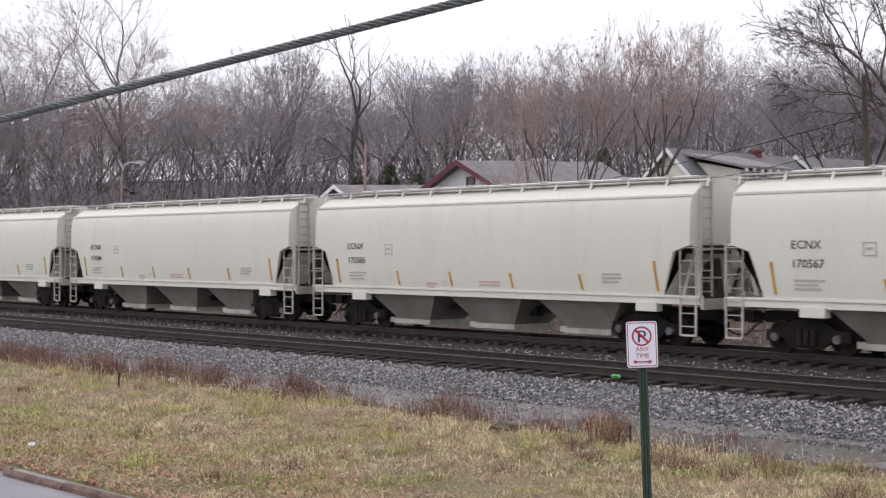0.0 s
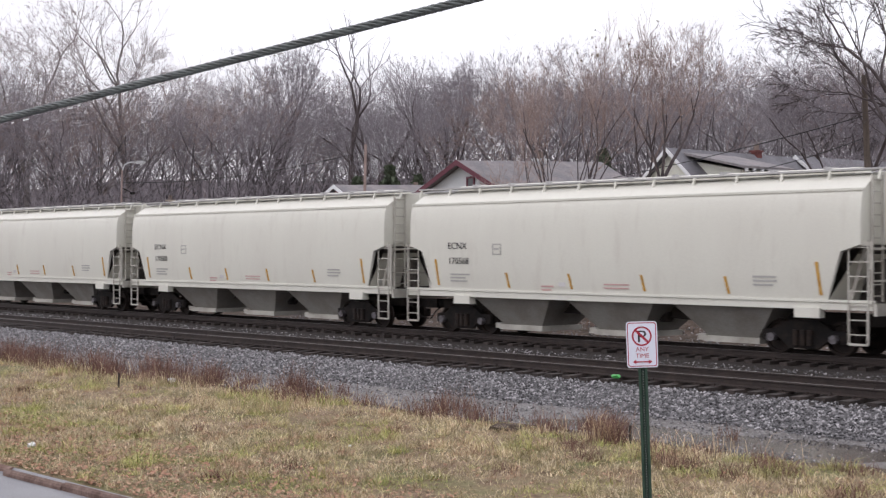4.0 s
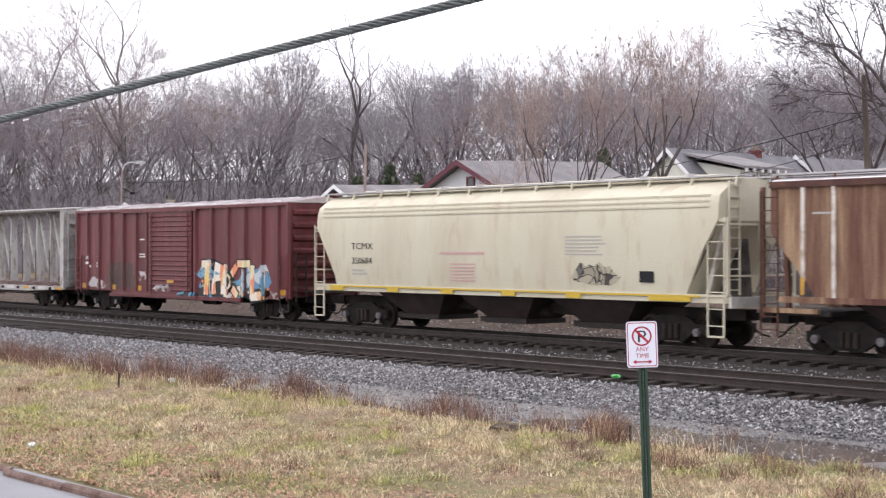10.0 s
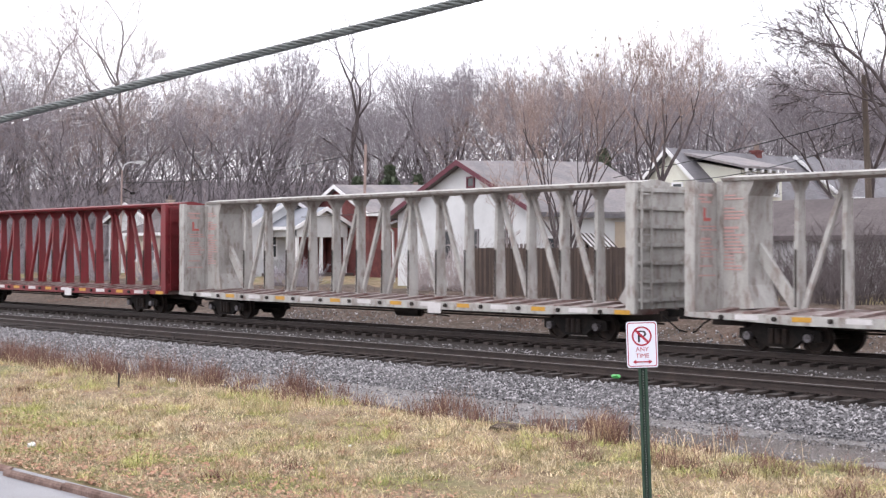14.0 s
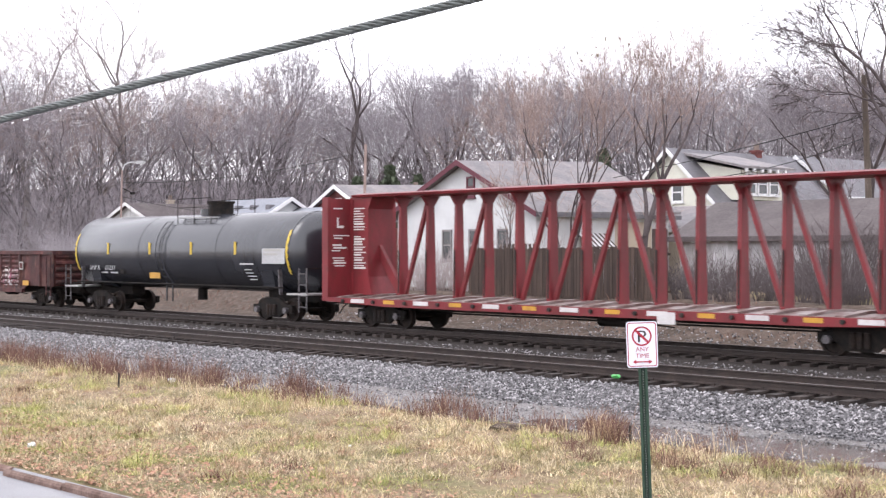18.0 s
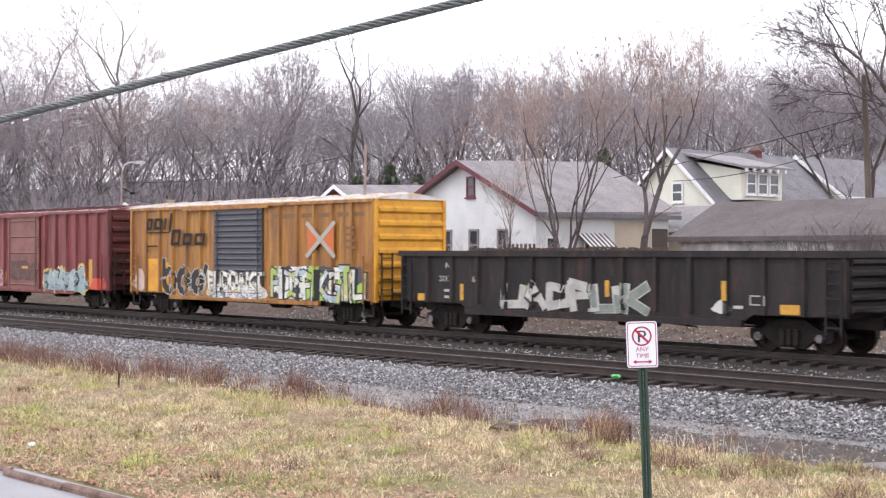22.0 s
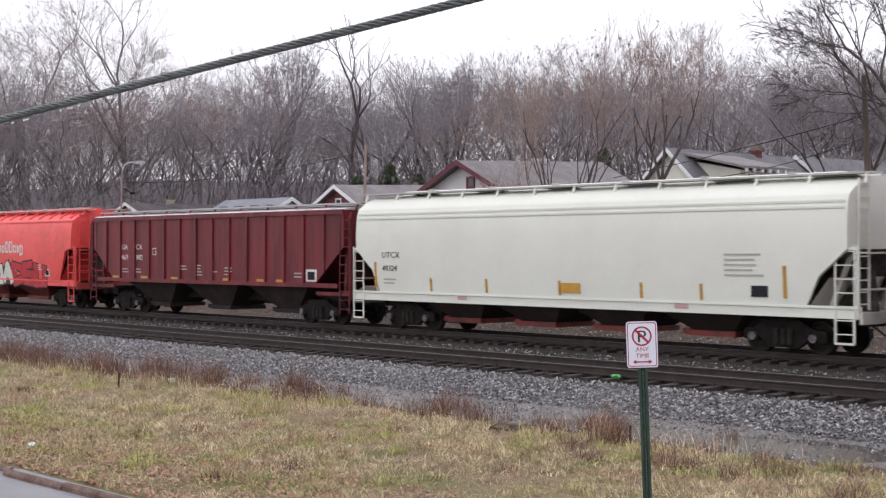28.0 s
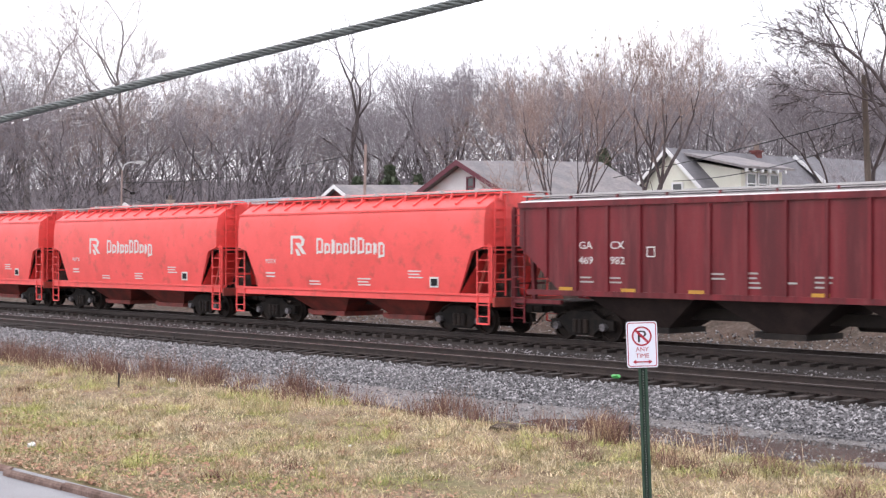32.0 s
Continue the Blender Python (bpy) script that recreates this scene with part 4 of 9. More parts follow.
def boxcar(label, m_side, m_end, m_roof, m_door, door, posts, door_ribs, sheet_low=0.72, zt=4.28, louvre=False):
    """A ribbed 50-foot boxcar with a sliding door and corrugated ends."""
    L = 15.7
    car = Car("boxcar", label, L)
    W = 1.50
    d0, d1 = door

    def relief(x, z):
        if d0 - 0.05 < x < d1 + 0.05:
            return W + 0.11
        return W + (0.095 if any(abs(x - p) < 0.07 for p in posts) else 0.0)
    car.side = relief
    out = [(0, zt), (0, sheet_low + 0.18), (2.9, sheet_low + 0.18), (3.3, sheet_low), (L - 3.3, sheet_low), (L - 2.9, sheet_low + 0.18), (L, sheet_low + 0.18), (L, zt)]
    for s in (-1, 1):
        side = car.add("side_sheet", B().prism(out, s * W, s * (W - 0.06)), m_side)
        for p in posts:
            a, c = s * W, s * (W + 0.095)
            pr = [(p - 0.09, a), (p - 0.05, c), (p + 0.05, c), (p + 0.09, a)]
            car.add("side_post", B().prism(pr, sheet_low + 0.2, zt - 0.1, "z"), m_side, parent=side)
        lo, hi = sorted((s * (W - 0.02), s * (W + 0.1)))
        car.add("top_plate", B().box(0, L, lo, hi, zt - 0.1, zt + 0.02), m_side)
        car.add("side_sill", B().box(3.0, L - 3.0, lo, hi, sheet_low - 0.04, sheet_low + 0.1), m_side)
        # door on its track
        a, c = sorted((s * (W + 0.03), s * (W + 0.09)))
        dr = car.add("sliding_door", B().box(d0, d1, a, c, sheet_low + 0.1, zt - 0.16), m_door)
        e0, e1 = sorted((s * (W + 0.09), s * (W + 0.125)))
        for k in range(door_ribs):
            z = sheet_low + 0.3 + (zt - sheet_low - 0.65) * k / max(1, door_ribs - 1)
            h = 0.06 if louvre else 0.04
            car.add("door_rib", B().prism([(e0 if s < 0 else e1, z), (e1 if s < 0 else e0, z + h), (e1 if s < 0 else e0, z - h)], d0 + 0.06, d1 - 0.06, "x"), m_door, parent=dr)
        for x in (d0 + 0.25, d1 - 0.25):
            car.add("lock_rod", B().cyl((x, s * (W + 0.135), sheet_low + 0.1), (x, s * (W + 0.135), zt - 0.2), 0.022, 6), m_door, parent=dr)
        t0, t1 = sorted((s * (W + 0.0), s * (W + 0.15)))
        car.add("door_track", B().box(d0 - 2.2, d1 + 0.4, t0, t1, sheet_low - 0.0, sheet_low + 0.09), m_side)
        car.add("door_track", B().box(d0 - 2.2, d1 + 0.4, t0, t1, zt - 0.17, zt - 0.09), m_side)
    # ends with horizontal corrugations
    for xe, d in ((0.0, -1), (L, 1)):
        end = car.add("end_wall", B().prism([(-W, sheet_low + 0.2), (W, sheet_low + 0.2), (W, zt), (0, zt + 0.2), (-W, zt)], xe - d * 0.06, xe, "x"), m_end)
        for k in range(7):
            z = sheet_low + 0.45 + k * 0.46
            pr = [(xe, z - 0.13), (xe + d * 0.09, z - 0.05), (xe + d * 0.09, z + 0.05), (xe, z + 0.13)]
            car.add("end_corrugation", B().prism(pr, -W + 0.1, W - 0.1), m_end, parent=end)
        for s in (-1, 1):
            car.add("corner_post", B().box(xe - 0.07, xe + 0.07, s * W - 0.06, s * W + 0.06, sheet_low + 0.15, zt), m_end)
        x = xe + d * 0.14
        car.ladder((x, -1.35, 0.75), (x, -1.35, 2.5), 0.45, 5, M_UNDER, "y")
        car.ladder((xe - (0.55 if d > 0 else -0.1), -W - 0.09, 0.8), (xe - (0.55 if d > 0 else -0.1), -W - 0.09, 2.4), 0.45, 5, m_side)
        car.add("crossover_platform", B().box(min(xe, xe + d * 0.5), max(xe, xe + d * 0.5), -0.9, 0.9, 1.12, 1.17), M_UNDER)
        for s in (-1, 1):
            car.add("sill_step", B().bar((xe - d * 0.1, s * W, 0.9), (xe - d * 0.1, s * W, 0.42), 0.04).bar((xe - d * 0.6, s * W, 0.9), (xe - d * 0.6, s * W, 0.42), 0.04).bar((xe - d * 0.1, s * W, 0.42), (xe - d * 0.6, s * W, 0.42), 0.05), M_UNDER)
    brake_wheel(car, L + 0.25, 0.7, 2.2, M_RUN)
    roof = car.add("roof", B().prism([(-W - 0.1, zt), (-W - 0.1, zt + 0.04), (0, zt + 0.24), (W + 0.1, zt + 0.04), (W + 0.1, zt)], -0.06, L + 0.06, "x"), m_roof)
    for k in range(13):
        x = 0.4 + k * (L - 0.8) / 12
        car.add("roof_seam", B().prism([(-W - 0.08, zt + 0.035), (-W - 0.08, zt + 0.085), (0, zt + 0.285), (W + 0.08, zt + 0.085), (W + 0.08, zt + 0.035), (0, zt + 0.23)], x - 0.06, x + 0.06, "x"), m_end if m_roof is M_ROOFRED else m_roof, parent=roof)
    car.add("center_sill", B().box(-0.2, L + 0.2, -0.3, 0.3, 0.66, 0.95), M_UNDER)
    for x in (4.6, 6.3, 9.4, 11.1):
        car.add("cross_bearer", B().prism([(-W + 0.05, 0.72), (-0.3, 0.62), (0.3, 0.62), (W - 0.05, 0.72), (W - 0.05, 0.9), (-W + 0.05, 0.9)], x - 0.05, x + 0.05, "x"), M_UNDER)
    car.add("floor_pan", B().box(0.05, L - 0.05, -W + 0.07, W - 0.07, 0.93, 1.03), M_UNDER)
    car.trucks((1.9, L - 1.9))
    car.brake_gear(L * 0.5, 0.6)
    car.couplers(1.0, 1.0)
    return car


POSTS_A = (0.08, 1.15, 2.2, 3.2, 4.2, 5.2, 10.35, 11.4, 12.4, 13.4, 14.5, 15.62)




def brown_boxcar():
    car = boxcar("dark brown boxcar with colourful graffiti along the bottom", M_BOXBROWN, M_BOXBROWN, M_ROOF, M_BOXBROWN, (6.15, 9.35), (0.08, 1.0, 2.0, 3.0, 4.05, 5.1, 5.95, 9.55, 10.7, 11.8, 12.9, 14.0, 15.0, 15.62), 16)
    grf = spray("orange_blue_black_spray", [(0.015, 0.015, 0.02), (0.10, 0.28, 0.42), (0.70, 0.22, 0.10), (0.02, 0.02, 0.025), (0.65, 0.60, 0.52)], 2.6, (0.01, 0.01, 0.015), 0.05, (1, 1, 0.8))
    sky_blue = spray("pale_blue_sprayed_cloud", [(0.16, 0.34, 0.48), (0.45, 0.52, 0.55), (0.10, 0.24, 0.38)], 2.2, (0.03, 0.04, 0.06), 0.03)
    fill = spray("cream_orange_yellow_spray", [(0.74, 0.68, 0.58), (0.72, 0.24, 0.12), (0.72, 0.66, 0.55), (0.72, 0.52, 0.16), (0.70, 0.42, 0.30), (0.70, 0.62, 0.40)], 2.4, (0.72, 0.4, 0.2), 0.02, (1.2, 1, 0.6))
    dull = spray("brown_sprayed_block", [(0.075, 0.038, 0.03), (0.06, 0.025, 0.022), (0.095, 0.05, 0.04)], 1.8, (0.035, 0.016, 0.016), 0.03, (1.4, 1, 0.35))
    tag = spray("white_grey_scrawl", [(0.42, 0.40, 0.40), (0.10, 0.02, 0.02), (0.50, 0.48, 0.48), (0.11, 0.02, 0.02)], 3.2, (0.3, 0.28, 0.28), 0.07)
    car.spraying(9.7, 14.5, 0.8, 1.75, grf, "orange, blue and black sprayed field", 2, 0.5)
    car.glyphs(9.9, 14.1, 0.92, 2.05, 5, fill, M_LETTERBLACK, "cream, orange and yellow sprayed letters", 20, 0.34, 0.13)
    car.spraying(9.6, 11.2, 1.5, 2.2, sky_blue, "pale blue sprayed cloud", 17, 0.5).location.y = -0.003
    car.spraying(12.4, 14.6, 1.2, 2.15, sky_blue, "pale blue sprayed cloud", 27, 0.6).location.y = -0.003
    car.spraying(13.6, 15.3, 0.82, 1.2, tag, "white scrawl", 5, 0.5)
    car.spraying(2.6, 5.1, 1.02, 2.12, dull, "brown sprayed blocks", 8, 0.12)
    car.spraying(1.0, 2.7, 1.0, 1.6, tag, "white scrawl", 8, 0.5)
    car.spraying(4.9, 6.1, 1.35, 1.85, tag, "white scrawl", 3, 0.5)
    car.spraying(6.5, 8.0, 0.95, 1.3, tag, "white scrawl", 9, 0.6)
    car.spraying(8.3, 9.9, 0.8, 1.05, grf, "smudged blue spray paint", 4, 0.6)
    car.words("BK", 0.95, 2.2, 0.22, M_STENCIL_WHT)
    car.words("TY", 1.75, 2.2, 0.22, M_STENCIL_WHT)
    car.block(0.95, 2.0, 0.32, 2, 0.14, 0.1, M_STENCIL_WHT)
    car.block(1.75, 2.0, 0.32, 2, 0.14, 0.1, M_STENCIL_WHT)
    for x in (0.35, 2.9, 5.0, 15.0):
        car.bars([(x, 0.95 if x > 1 and x < 14 else 0.98, 0.45, 0.2)], M_AMBER, "reflector")
    car.bars([(7.6, 1.3, 0.5, 0.12)], M_AMBER, "reflector")
    car.block(5.3, 3.0, 0.5, 1, 0.1, 0.05, M_STENCIL_WHT)
    car.block(5.3, 2.4, 0.6, 2, 0.1, 0.05, M_STENCIL_WHT)
    return car


LOOP = tuple((0.5 + 0.45 * math.cos(k * 0.5236), 0.36 + 0.34 * math.sin(k * 0.5236), 0.5 + 0.45 * math.cos((k + 1) * 0.5236), 0.36 + 0.34 * math.sin((k + 1) * 0.5236)) for k in range(12))
ROUND_SHAPES = (LOOP + ((0.0, 0.36, 0.1, 1.05),), LOOP, LOOP + ((0.9, 0.5, 1.1, 0.95),))


def yellow_boxcar(second=False):
    label = "weathered yellow boxcar with a louvred grey door and pale graffiti" if second else "weathered yellow boxcar with a grey door and bold graffiti"
    car = boxcar(label, M_BOXYEL, M_YELEND, M_ROOFYEL, M_DOORGREY, (6.2, 9.35), POSTS_A, 15, louvre=True)
    # the fleet name as plain dark hollow shapes
    y = W_BOX + 0.105
    for x, z, w, h in ((1.3, 3.4, 0.40, 0.46), (1.88, 3.4, 0.52, 0.46), (2.62, 3.4, 0.14, 0.46), (2.98, 3.32, 0.16, 0.72), (3.12, 2.78, 0.66, 0.62), (4.0, 2.78, 0.62, 0.46), (4.85, 2.78, 0.7, 0.46)):
        nb_ = B()
        t = 0.15
        lean = lambda q: 0.18 * (q - z)
        slabs = [(x, x + w, z, z + h)] if w < 0.3 else [(x, x + t, z, z + h), (x + w - t, x + w, z, z + h), (x + t, x + w - t, z + h - 0.12, z + h), (x + t, x + w - t, z, z + 0.12)]
        for x0, x1, z0, z1 in slabs:
            nb_.prism([(x0 + lean(z0), z0), (x1 + lean(z0), z0), (x1 + lean(z1), z1), (x0 + lean(z1), z1)], -y - 0.004, -y)
        car.add("name_shape", nb_, M_STENCIL_BLK)
    car.add("name_shape", B().box(1.3, 3.05, -y - 0.004, -y, 3.26, 3.31).box(1.35, 2.1, -y - 0.004, -y, 2.72, 2.78).box(1.35, 1.43, -y - 0.004, -y, 2.5, 2.72), M_STENCIL_BLK)
    b = B()
    for a, c in (((12.05, 2.35), (13.65, 3.55)), ((13.65, 2.35), (12.05, 3.55))):
        dx, dz = c[0] - a[0], c[1] - a[1]
        k = 0.06
        b.prism([(a[0] - k, a[1] + k), (a[0] + k, a[1] - k), (c[0] + k, c[1] - k), (c[0] - k, c[1] + k)] if dx > 0 else [(a[0] - k, a[1] - k), (a[0] + k, a[1] + k), (c[0] + k, c[1] + k), (c[0] - k, c[1] - k)], -W_BOX - 0.112 - (0.004 if dx > 0 else 0), -W_BOX - 0.106)
    pale = mat("pale_cross_paint", (0.36, 0.33, 0.28) if not second else (0.58, 0.33, 0.08), 0.6, finea=0.15)
    red = mat("faded_vermilion_panel", (0.50, 0.13, 0.04) if not second else (0.32, 0.09, 0.03), 0.6, finea=0.15)
    b2 = B().prism([(12.1, 2.5), (12.1, 3.4), (12.85, 2.95)], -W_BOX - 0.106, -W_BOX - 0.10)
    b2.prism([(13.6, 2.5), (13.6, 3.4), (12.85, 2.95)], -W_BOX - 0.106, -W_BOX - 0.10)
    car.add("emblem_field", b2, red, "faded vermilion emblem")
    car.add("emblem_cross", b, pale, "pale crossed emblem")
    for k, w in enumerate((0.42, 0.9, 0.75, 0.9, 0.62, 0.62)):
        x = 9.9 + sum((0.42, 0.9, 0.75, 0.9, 0.62, 0.62)[:k]) + 0.2 * k
        car.bars([(x, 3.72, w, 0.15)], M_FADELINE, "slogan_line")
    car.block(14.2, 3.3, 0.6, 4, 0.22, 0.08, M_FADELINE)
    if not second:
        g1 = spray("white_black_lime_spray", [(0.66, 0.66, 0.64), (0.015, 0.015, 0.02), (0.62, 0.64, 0.60), (0.30, 0.45, 0.08), (0.42, 0.42, 0.30), (0.05, 0.05, 0.07), (0.55, 0.48, 0.28)], 1.7, (0.02, 0.02, 0.025), 0.04, (1.1, 1, 0.6))
        g3 = spray("white_teal_pink_spray", [(0.62, 0.62, 0.60), (0.36, 0.48, 0.50), (0.60, 0.60, 0.56), (0.5, 0.46, 0.16), (0.50, 0.36, 0.38), (0.12, 0.13, 0.15)], 3.6, (0.10, 0.11, 0.12), 0.04, (0.9, 1, 1.4))
        mixed_fill = spray("lime_white_blue_spray", [(0.62, 0.62, 0.60), (0.33, 0.42, 0.10), (0.34, 0.44, 0.52), (0.60, 0.60, 0.52), (0.42, 0.44, 0.20)], 2.0, (0.3, 0.32, 0.3), 0.02)
        car.spraying(9.7, 15.3, 0.86, 2.1, g1, "white, black and lime sprayed field", 3, 0.12)
        car.glyphs(9.8, 12.4, 0.92, 1.85, 4, mixed_fill, M_LETTERBLACK, "lime, white and blue sprayed letters", 14, 0.27, 0.10)
        car.glyphs(12.5, 15.2, 0.92, 1.9, 4, mixed_fill, M_LETTERBLACK, "lime, white and blue sprayed letters", 17, 0.27, 0.11)
        car.glyphs(2.4, 5.5, 0.92, 2.1, 3, M_LETTERBLACK, M_LETTERGREY, "black sprayed letters with pale outlines", 24, 0.27, 0.09, ROUND_SHAPES)
        car.spraying(5.5, 9.6, 0.8, 1.5, g3, "white and teal sprayed field", 11, 0.3)
        car.glyphs(5.7, 9.5, 1.12, 1.75, 7, M_LETTERWHITE, M_LETTERGREEN, "white block letters", 31, 0.24, 0.05)
        car.spraying(0.1, 1.1, 0.95, 1.95, M_LETTERPALE, "pale pinkish sprayed patch", 15, 0.2)
        car.bars([(1.26, 0.95, 0.84, 1.3), (2.31, 0.95, 0.5, 1.15)], M_YELEND, "fresh_yellow_patch")
    else:
        g1 = spray("yellow_cream_spray", [(0.60, 0.42, 0.10), (0.55, 0.35, 0.09), (0.34, 0.16, 0.04), (0.58, 0.50, 0.30)], 1.6, (0.3, 0.13, 0.03), 0.04, (1.1, 1, 0.6))
        g2 = spray("cream_grey_spray", [(0.55, 0.48, 0.34), (0.50, 0.36, 0.12), (0.2, 0.17, 0.13), (0.58, 0.52, 0.42)], 1.3, (0.2, 0.1, 0.05), 0.03)
        car.spraying(11.2, 15.2, 0.88, 1.35, g1, "yellow and cream sprayed band", 3, 0.45)
        for x, z0, z1 in ((11.9, 1.2, 2.75), (12.25, 1.1, 1.3), (12.9, 1.0, 2.0), (13.2, 1.0, 1.6), (13.95, 0.95, 1.75), (14.5, 0.95, 1.3), (14.9, 0.95, 1.75), (15.3, 0.95, 1.75), (10.9, 1.2, 1.4)):
            car.bars([(x, z0, 0.24, z1 - z0)], M_PALEYEL, "sprayed_bar")
        car.spraying(0.4, 5.4, 0.9, 2.3, g2, "cream and grey sprayed letters", 16, 0.5, "graffiti_letters")
    if second:
        for x, z, w, h in ((6.7, 2.75, 1.1, 0.05), (6.55, 2.45, 0.3, 0.1), (7.0, 2.5, 0.9, 0.05), (7.1, 2.36, 0.7, 0.05), (7.45, 1.85, 0.12, 0.16), (6.9, 3.35, 0.9, 0.04), (6.6, 1.5, 1.2, 0.04)):
            car.bars([(x, z, w, h)], M_STENCIL_FAINT, "door_mark")
    if not second:
        car.bars([(13.3, 1.6, 0.5, 0.4)], M_STENCIL_WHT, "data_plate")
    return car


W_BOX = 1.50
M_PALEYEL = mat("pale_yellow_spray_paint", (0.68, 0.46, 0.16), 0.6, col2=(0.58, 0.36, 0.12), amt=0.4, scale=2, finea=0.1)
M_FADELINE = mat("faded_brown_lettering", (0.17, 0.09, 0.035), 0.6, finea=0.15, bump=0)


def red_boxcar():
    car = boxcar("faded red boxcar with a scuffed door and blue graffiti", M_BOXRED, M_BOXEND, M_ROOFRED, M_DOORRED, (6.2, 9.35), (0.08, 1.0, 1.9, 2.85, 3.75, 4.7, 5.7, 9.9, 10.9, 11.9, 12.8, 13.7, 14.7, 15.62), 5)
    g1 = spray("pale_blue_spray", [(0.34, 0.41, 0.42), (0.25, 0.32, 0.34), (0.37, 0.43, 0.44), (0.29, 0.36, 0.38)], 1.6, (0.05, 0.06, 0.07), 0.045)
    g2 = spray("yellow_outline_spray", [(0.6, 0.45, 0.08), (0.62, 0.5, 0.12)], 2.0, (0.5, 0.3, 0.05), 0.02)
    g3 = spray("grey_outline_spray", [(0.30, 0.22, 0.22), (0.2, 0.06, 0.06), (0.22, 0.07, 0.07), (0.36, 0.3, 0.3)], 1.6, (0.4, 0.36, 0.36), 0.05)
    g4 = spray("orange_spray", [(0.62, 0.09, 0.03), (0.5, 0.06, 0.03), (0.55, 0.2, 0.05)], 1.2, (0.5, 0.05, 0.02), 0.02)
    car.spraying(9.55, 14.0, 0.74, 2.12, g2, "yellow sprayed outline", 21, 0.5)
    car.spraying(9.65, 13.9, 0.76, 2.0, g1, "pale blue sprayed field", 21, 0.5).location.y = -0.004
    car.glyphs(9.9, 13.5, 0.95, 1.7, 4, M_LETTERBLUE, M_DOORGREY, "pale blue sprayed letters", 6, 0.3, 0.07)
    car.spraying(13.6, 15.55, 0.9, 1.55, g4, "orange sprayed patch", 31, 0.4)
    car.spraying(2.3, 5.9, 0.9, 1.85, g3, "grey outlined letters", 12, 0.4)
    for w, x, z in (("AT", 1.15, 2.5), ("W", 2.15, 2.5), ("102", 1.15, 2.08), ("072", 2.1, 2.08)):
        car.words(w, x, z, 0.27, M_STENCIL_WHT, stretch=1.1)
    car.block(1.15, 1.65, 0.45, 4, 0.16, 0.09, M_STENCIL_WHT)
    car.block(2.1, 1.4, 0.45, 3, 0.16, 0.09, M_STENCIL_WHT)
    car.bars([(3.9, 2.2, 0.3, 0.26)], M_STENCIL_FAINT, "data_plate")
    smudge = mat("sooty_smudge", (0.07, 0.035, 0.032), 0.7, col2=(0.13, 0.07, 0.065), amt=0.5, scale=2.5, finea=0.2)
    car.spraying(6.35, 9.2, 1.25, 2.2, smudge, "sooty painted-over patch", 33, 0.3)
    ring = spray("grey_scribble", [(0.22, 0.06, 0.065), (0.24, 0.07, 0.075), (0.2, 0.06, 0.06)], 3.0, (0.42, 0.36, 0.37), 0.09, (1.2, 1, 0.8))
    car.spraying(2.4, 5.8, 0.95, 1.75, ring, "scribbled grey outlines", 14, 0.4).location.y = -0.004
    car.bars([(5.75, 1.1, 0.12, 0.5)], M_AMBER, "reflector")
    car.bars([(13.9, 1.3, 0.3, 0.9)], M_AMBER, "reflector")
    car.bars([(7.7, 1.75, 0.6, 0.12)], M_AMBER, "reflector")
    return car


def dark_red_boxcar():
    car = boxcar("dark red boxcar with pink outlined graffiti", M_BOXDARKRED, M_BOXDARKRED, M_ROOF, M_BOXDARKRED, (6.2, 9.35), (0.08, 1.0, 2.0, 3.0, 4.05, 5.1, 5.95, 9.55, 10.7, 11.8, 12.9, 14.0, 15.0, 15.62), 6)
    g = spray("pink_outline_spray", [(0.16, 0.02, 0.03), (0.17, 0.022, 0.03), (0.42, 0.2, 0.22), (0.15, 0.02, 0.03)], 2.1, (0.55, 0.32, 0.34), 0.09, (1.3, 1, 0.7))
    car.glyphs(2.7, 6.1, 1.0, 2.05, 5, M_BOXDARKRED, M_LETTERPINK, "letters left dark inside pink outlines", 4, 0.26, 0.16)
    car.glyphs(11.2, 14.0, 1.0, 1.8, 4, M_BOXDARKRED, M_LETTERPINK, "letters left dark inside pink outlines", 9, 0.26, 0.14)
    car.words("BK", 1.15, 2.25, 0.25, M_STENCIL_WHT)
    car.words("TY", 1.95, 2.25, 0.25, M_STENCIL_WHT)
    car.block(1.15, 1.95, 0.38, 1, 0.2, 0.2, M_STENCIL_WHT)
    car.block(1.95, 1.95, 0.38, 1, 0.2, 0.2, M_STENCIL_WHT)
    car.block(1.0, 1.3, 0.5, 2, 0.2, 0.1, M_STENCIL_WHT)
    car.block(7.2, 3.0, 0.5, 2, 0.16, 0.08, M_STENCIL_WHT)
    car.bars([(0.35, 1.15, 0.5, 0.2), (4.3, 0.98, 0.6, 0.16), (12.0, 0.98, 0.6, 0.16)], M_AMBER, "reflector")
    return car


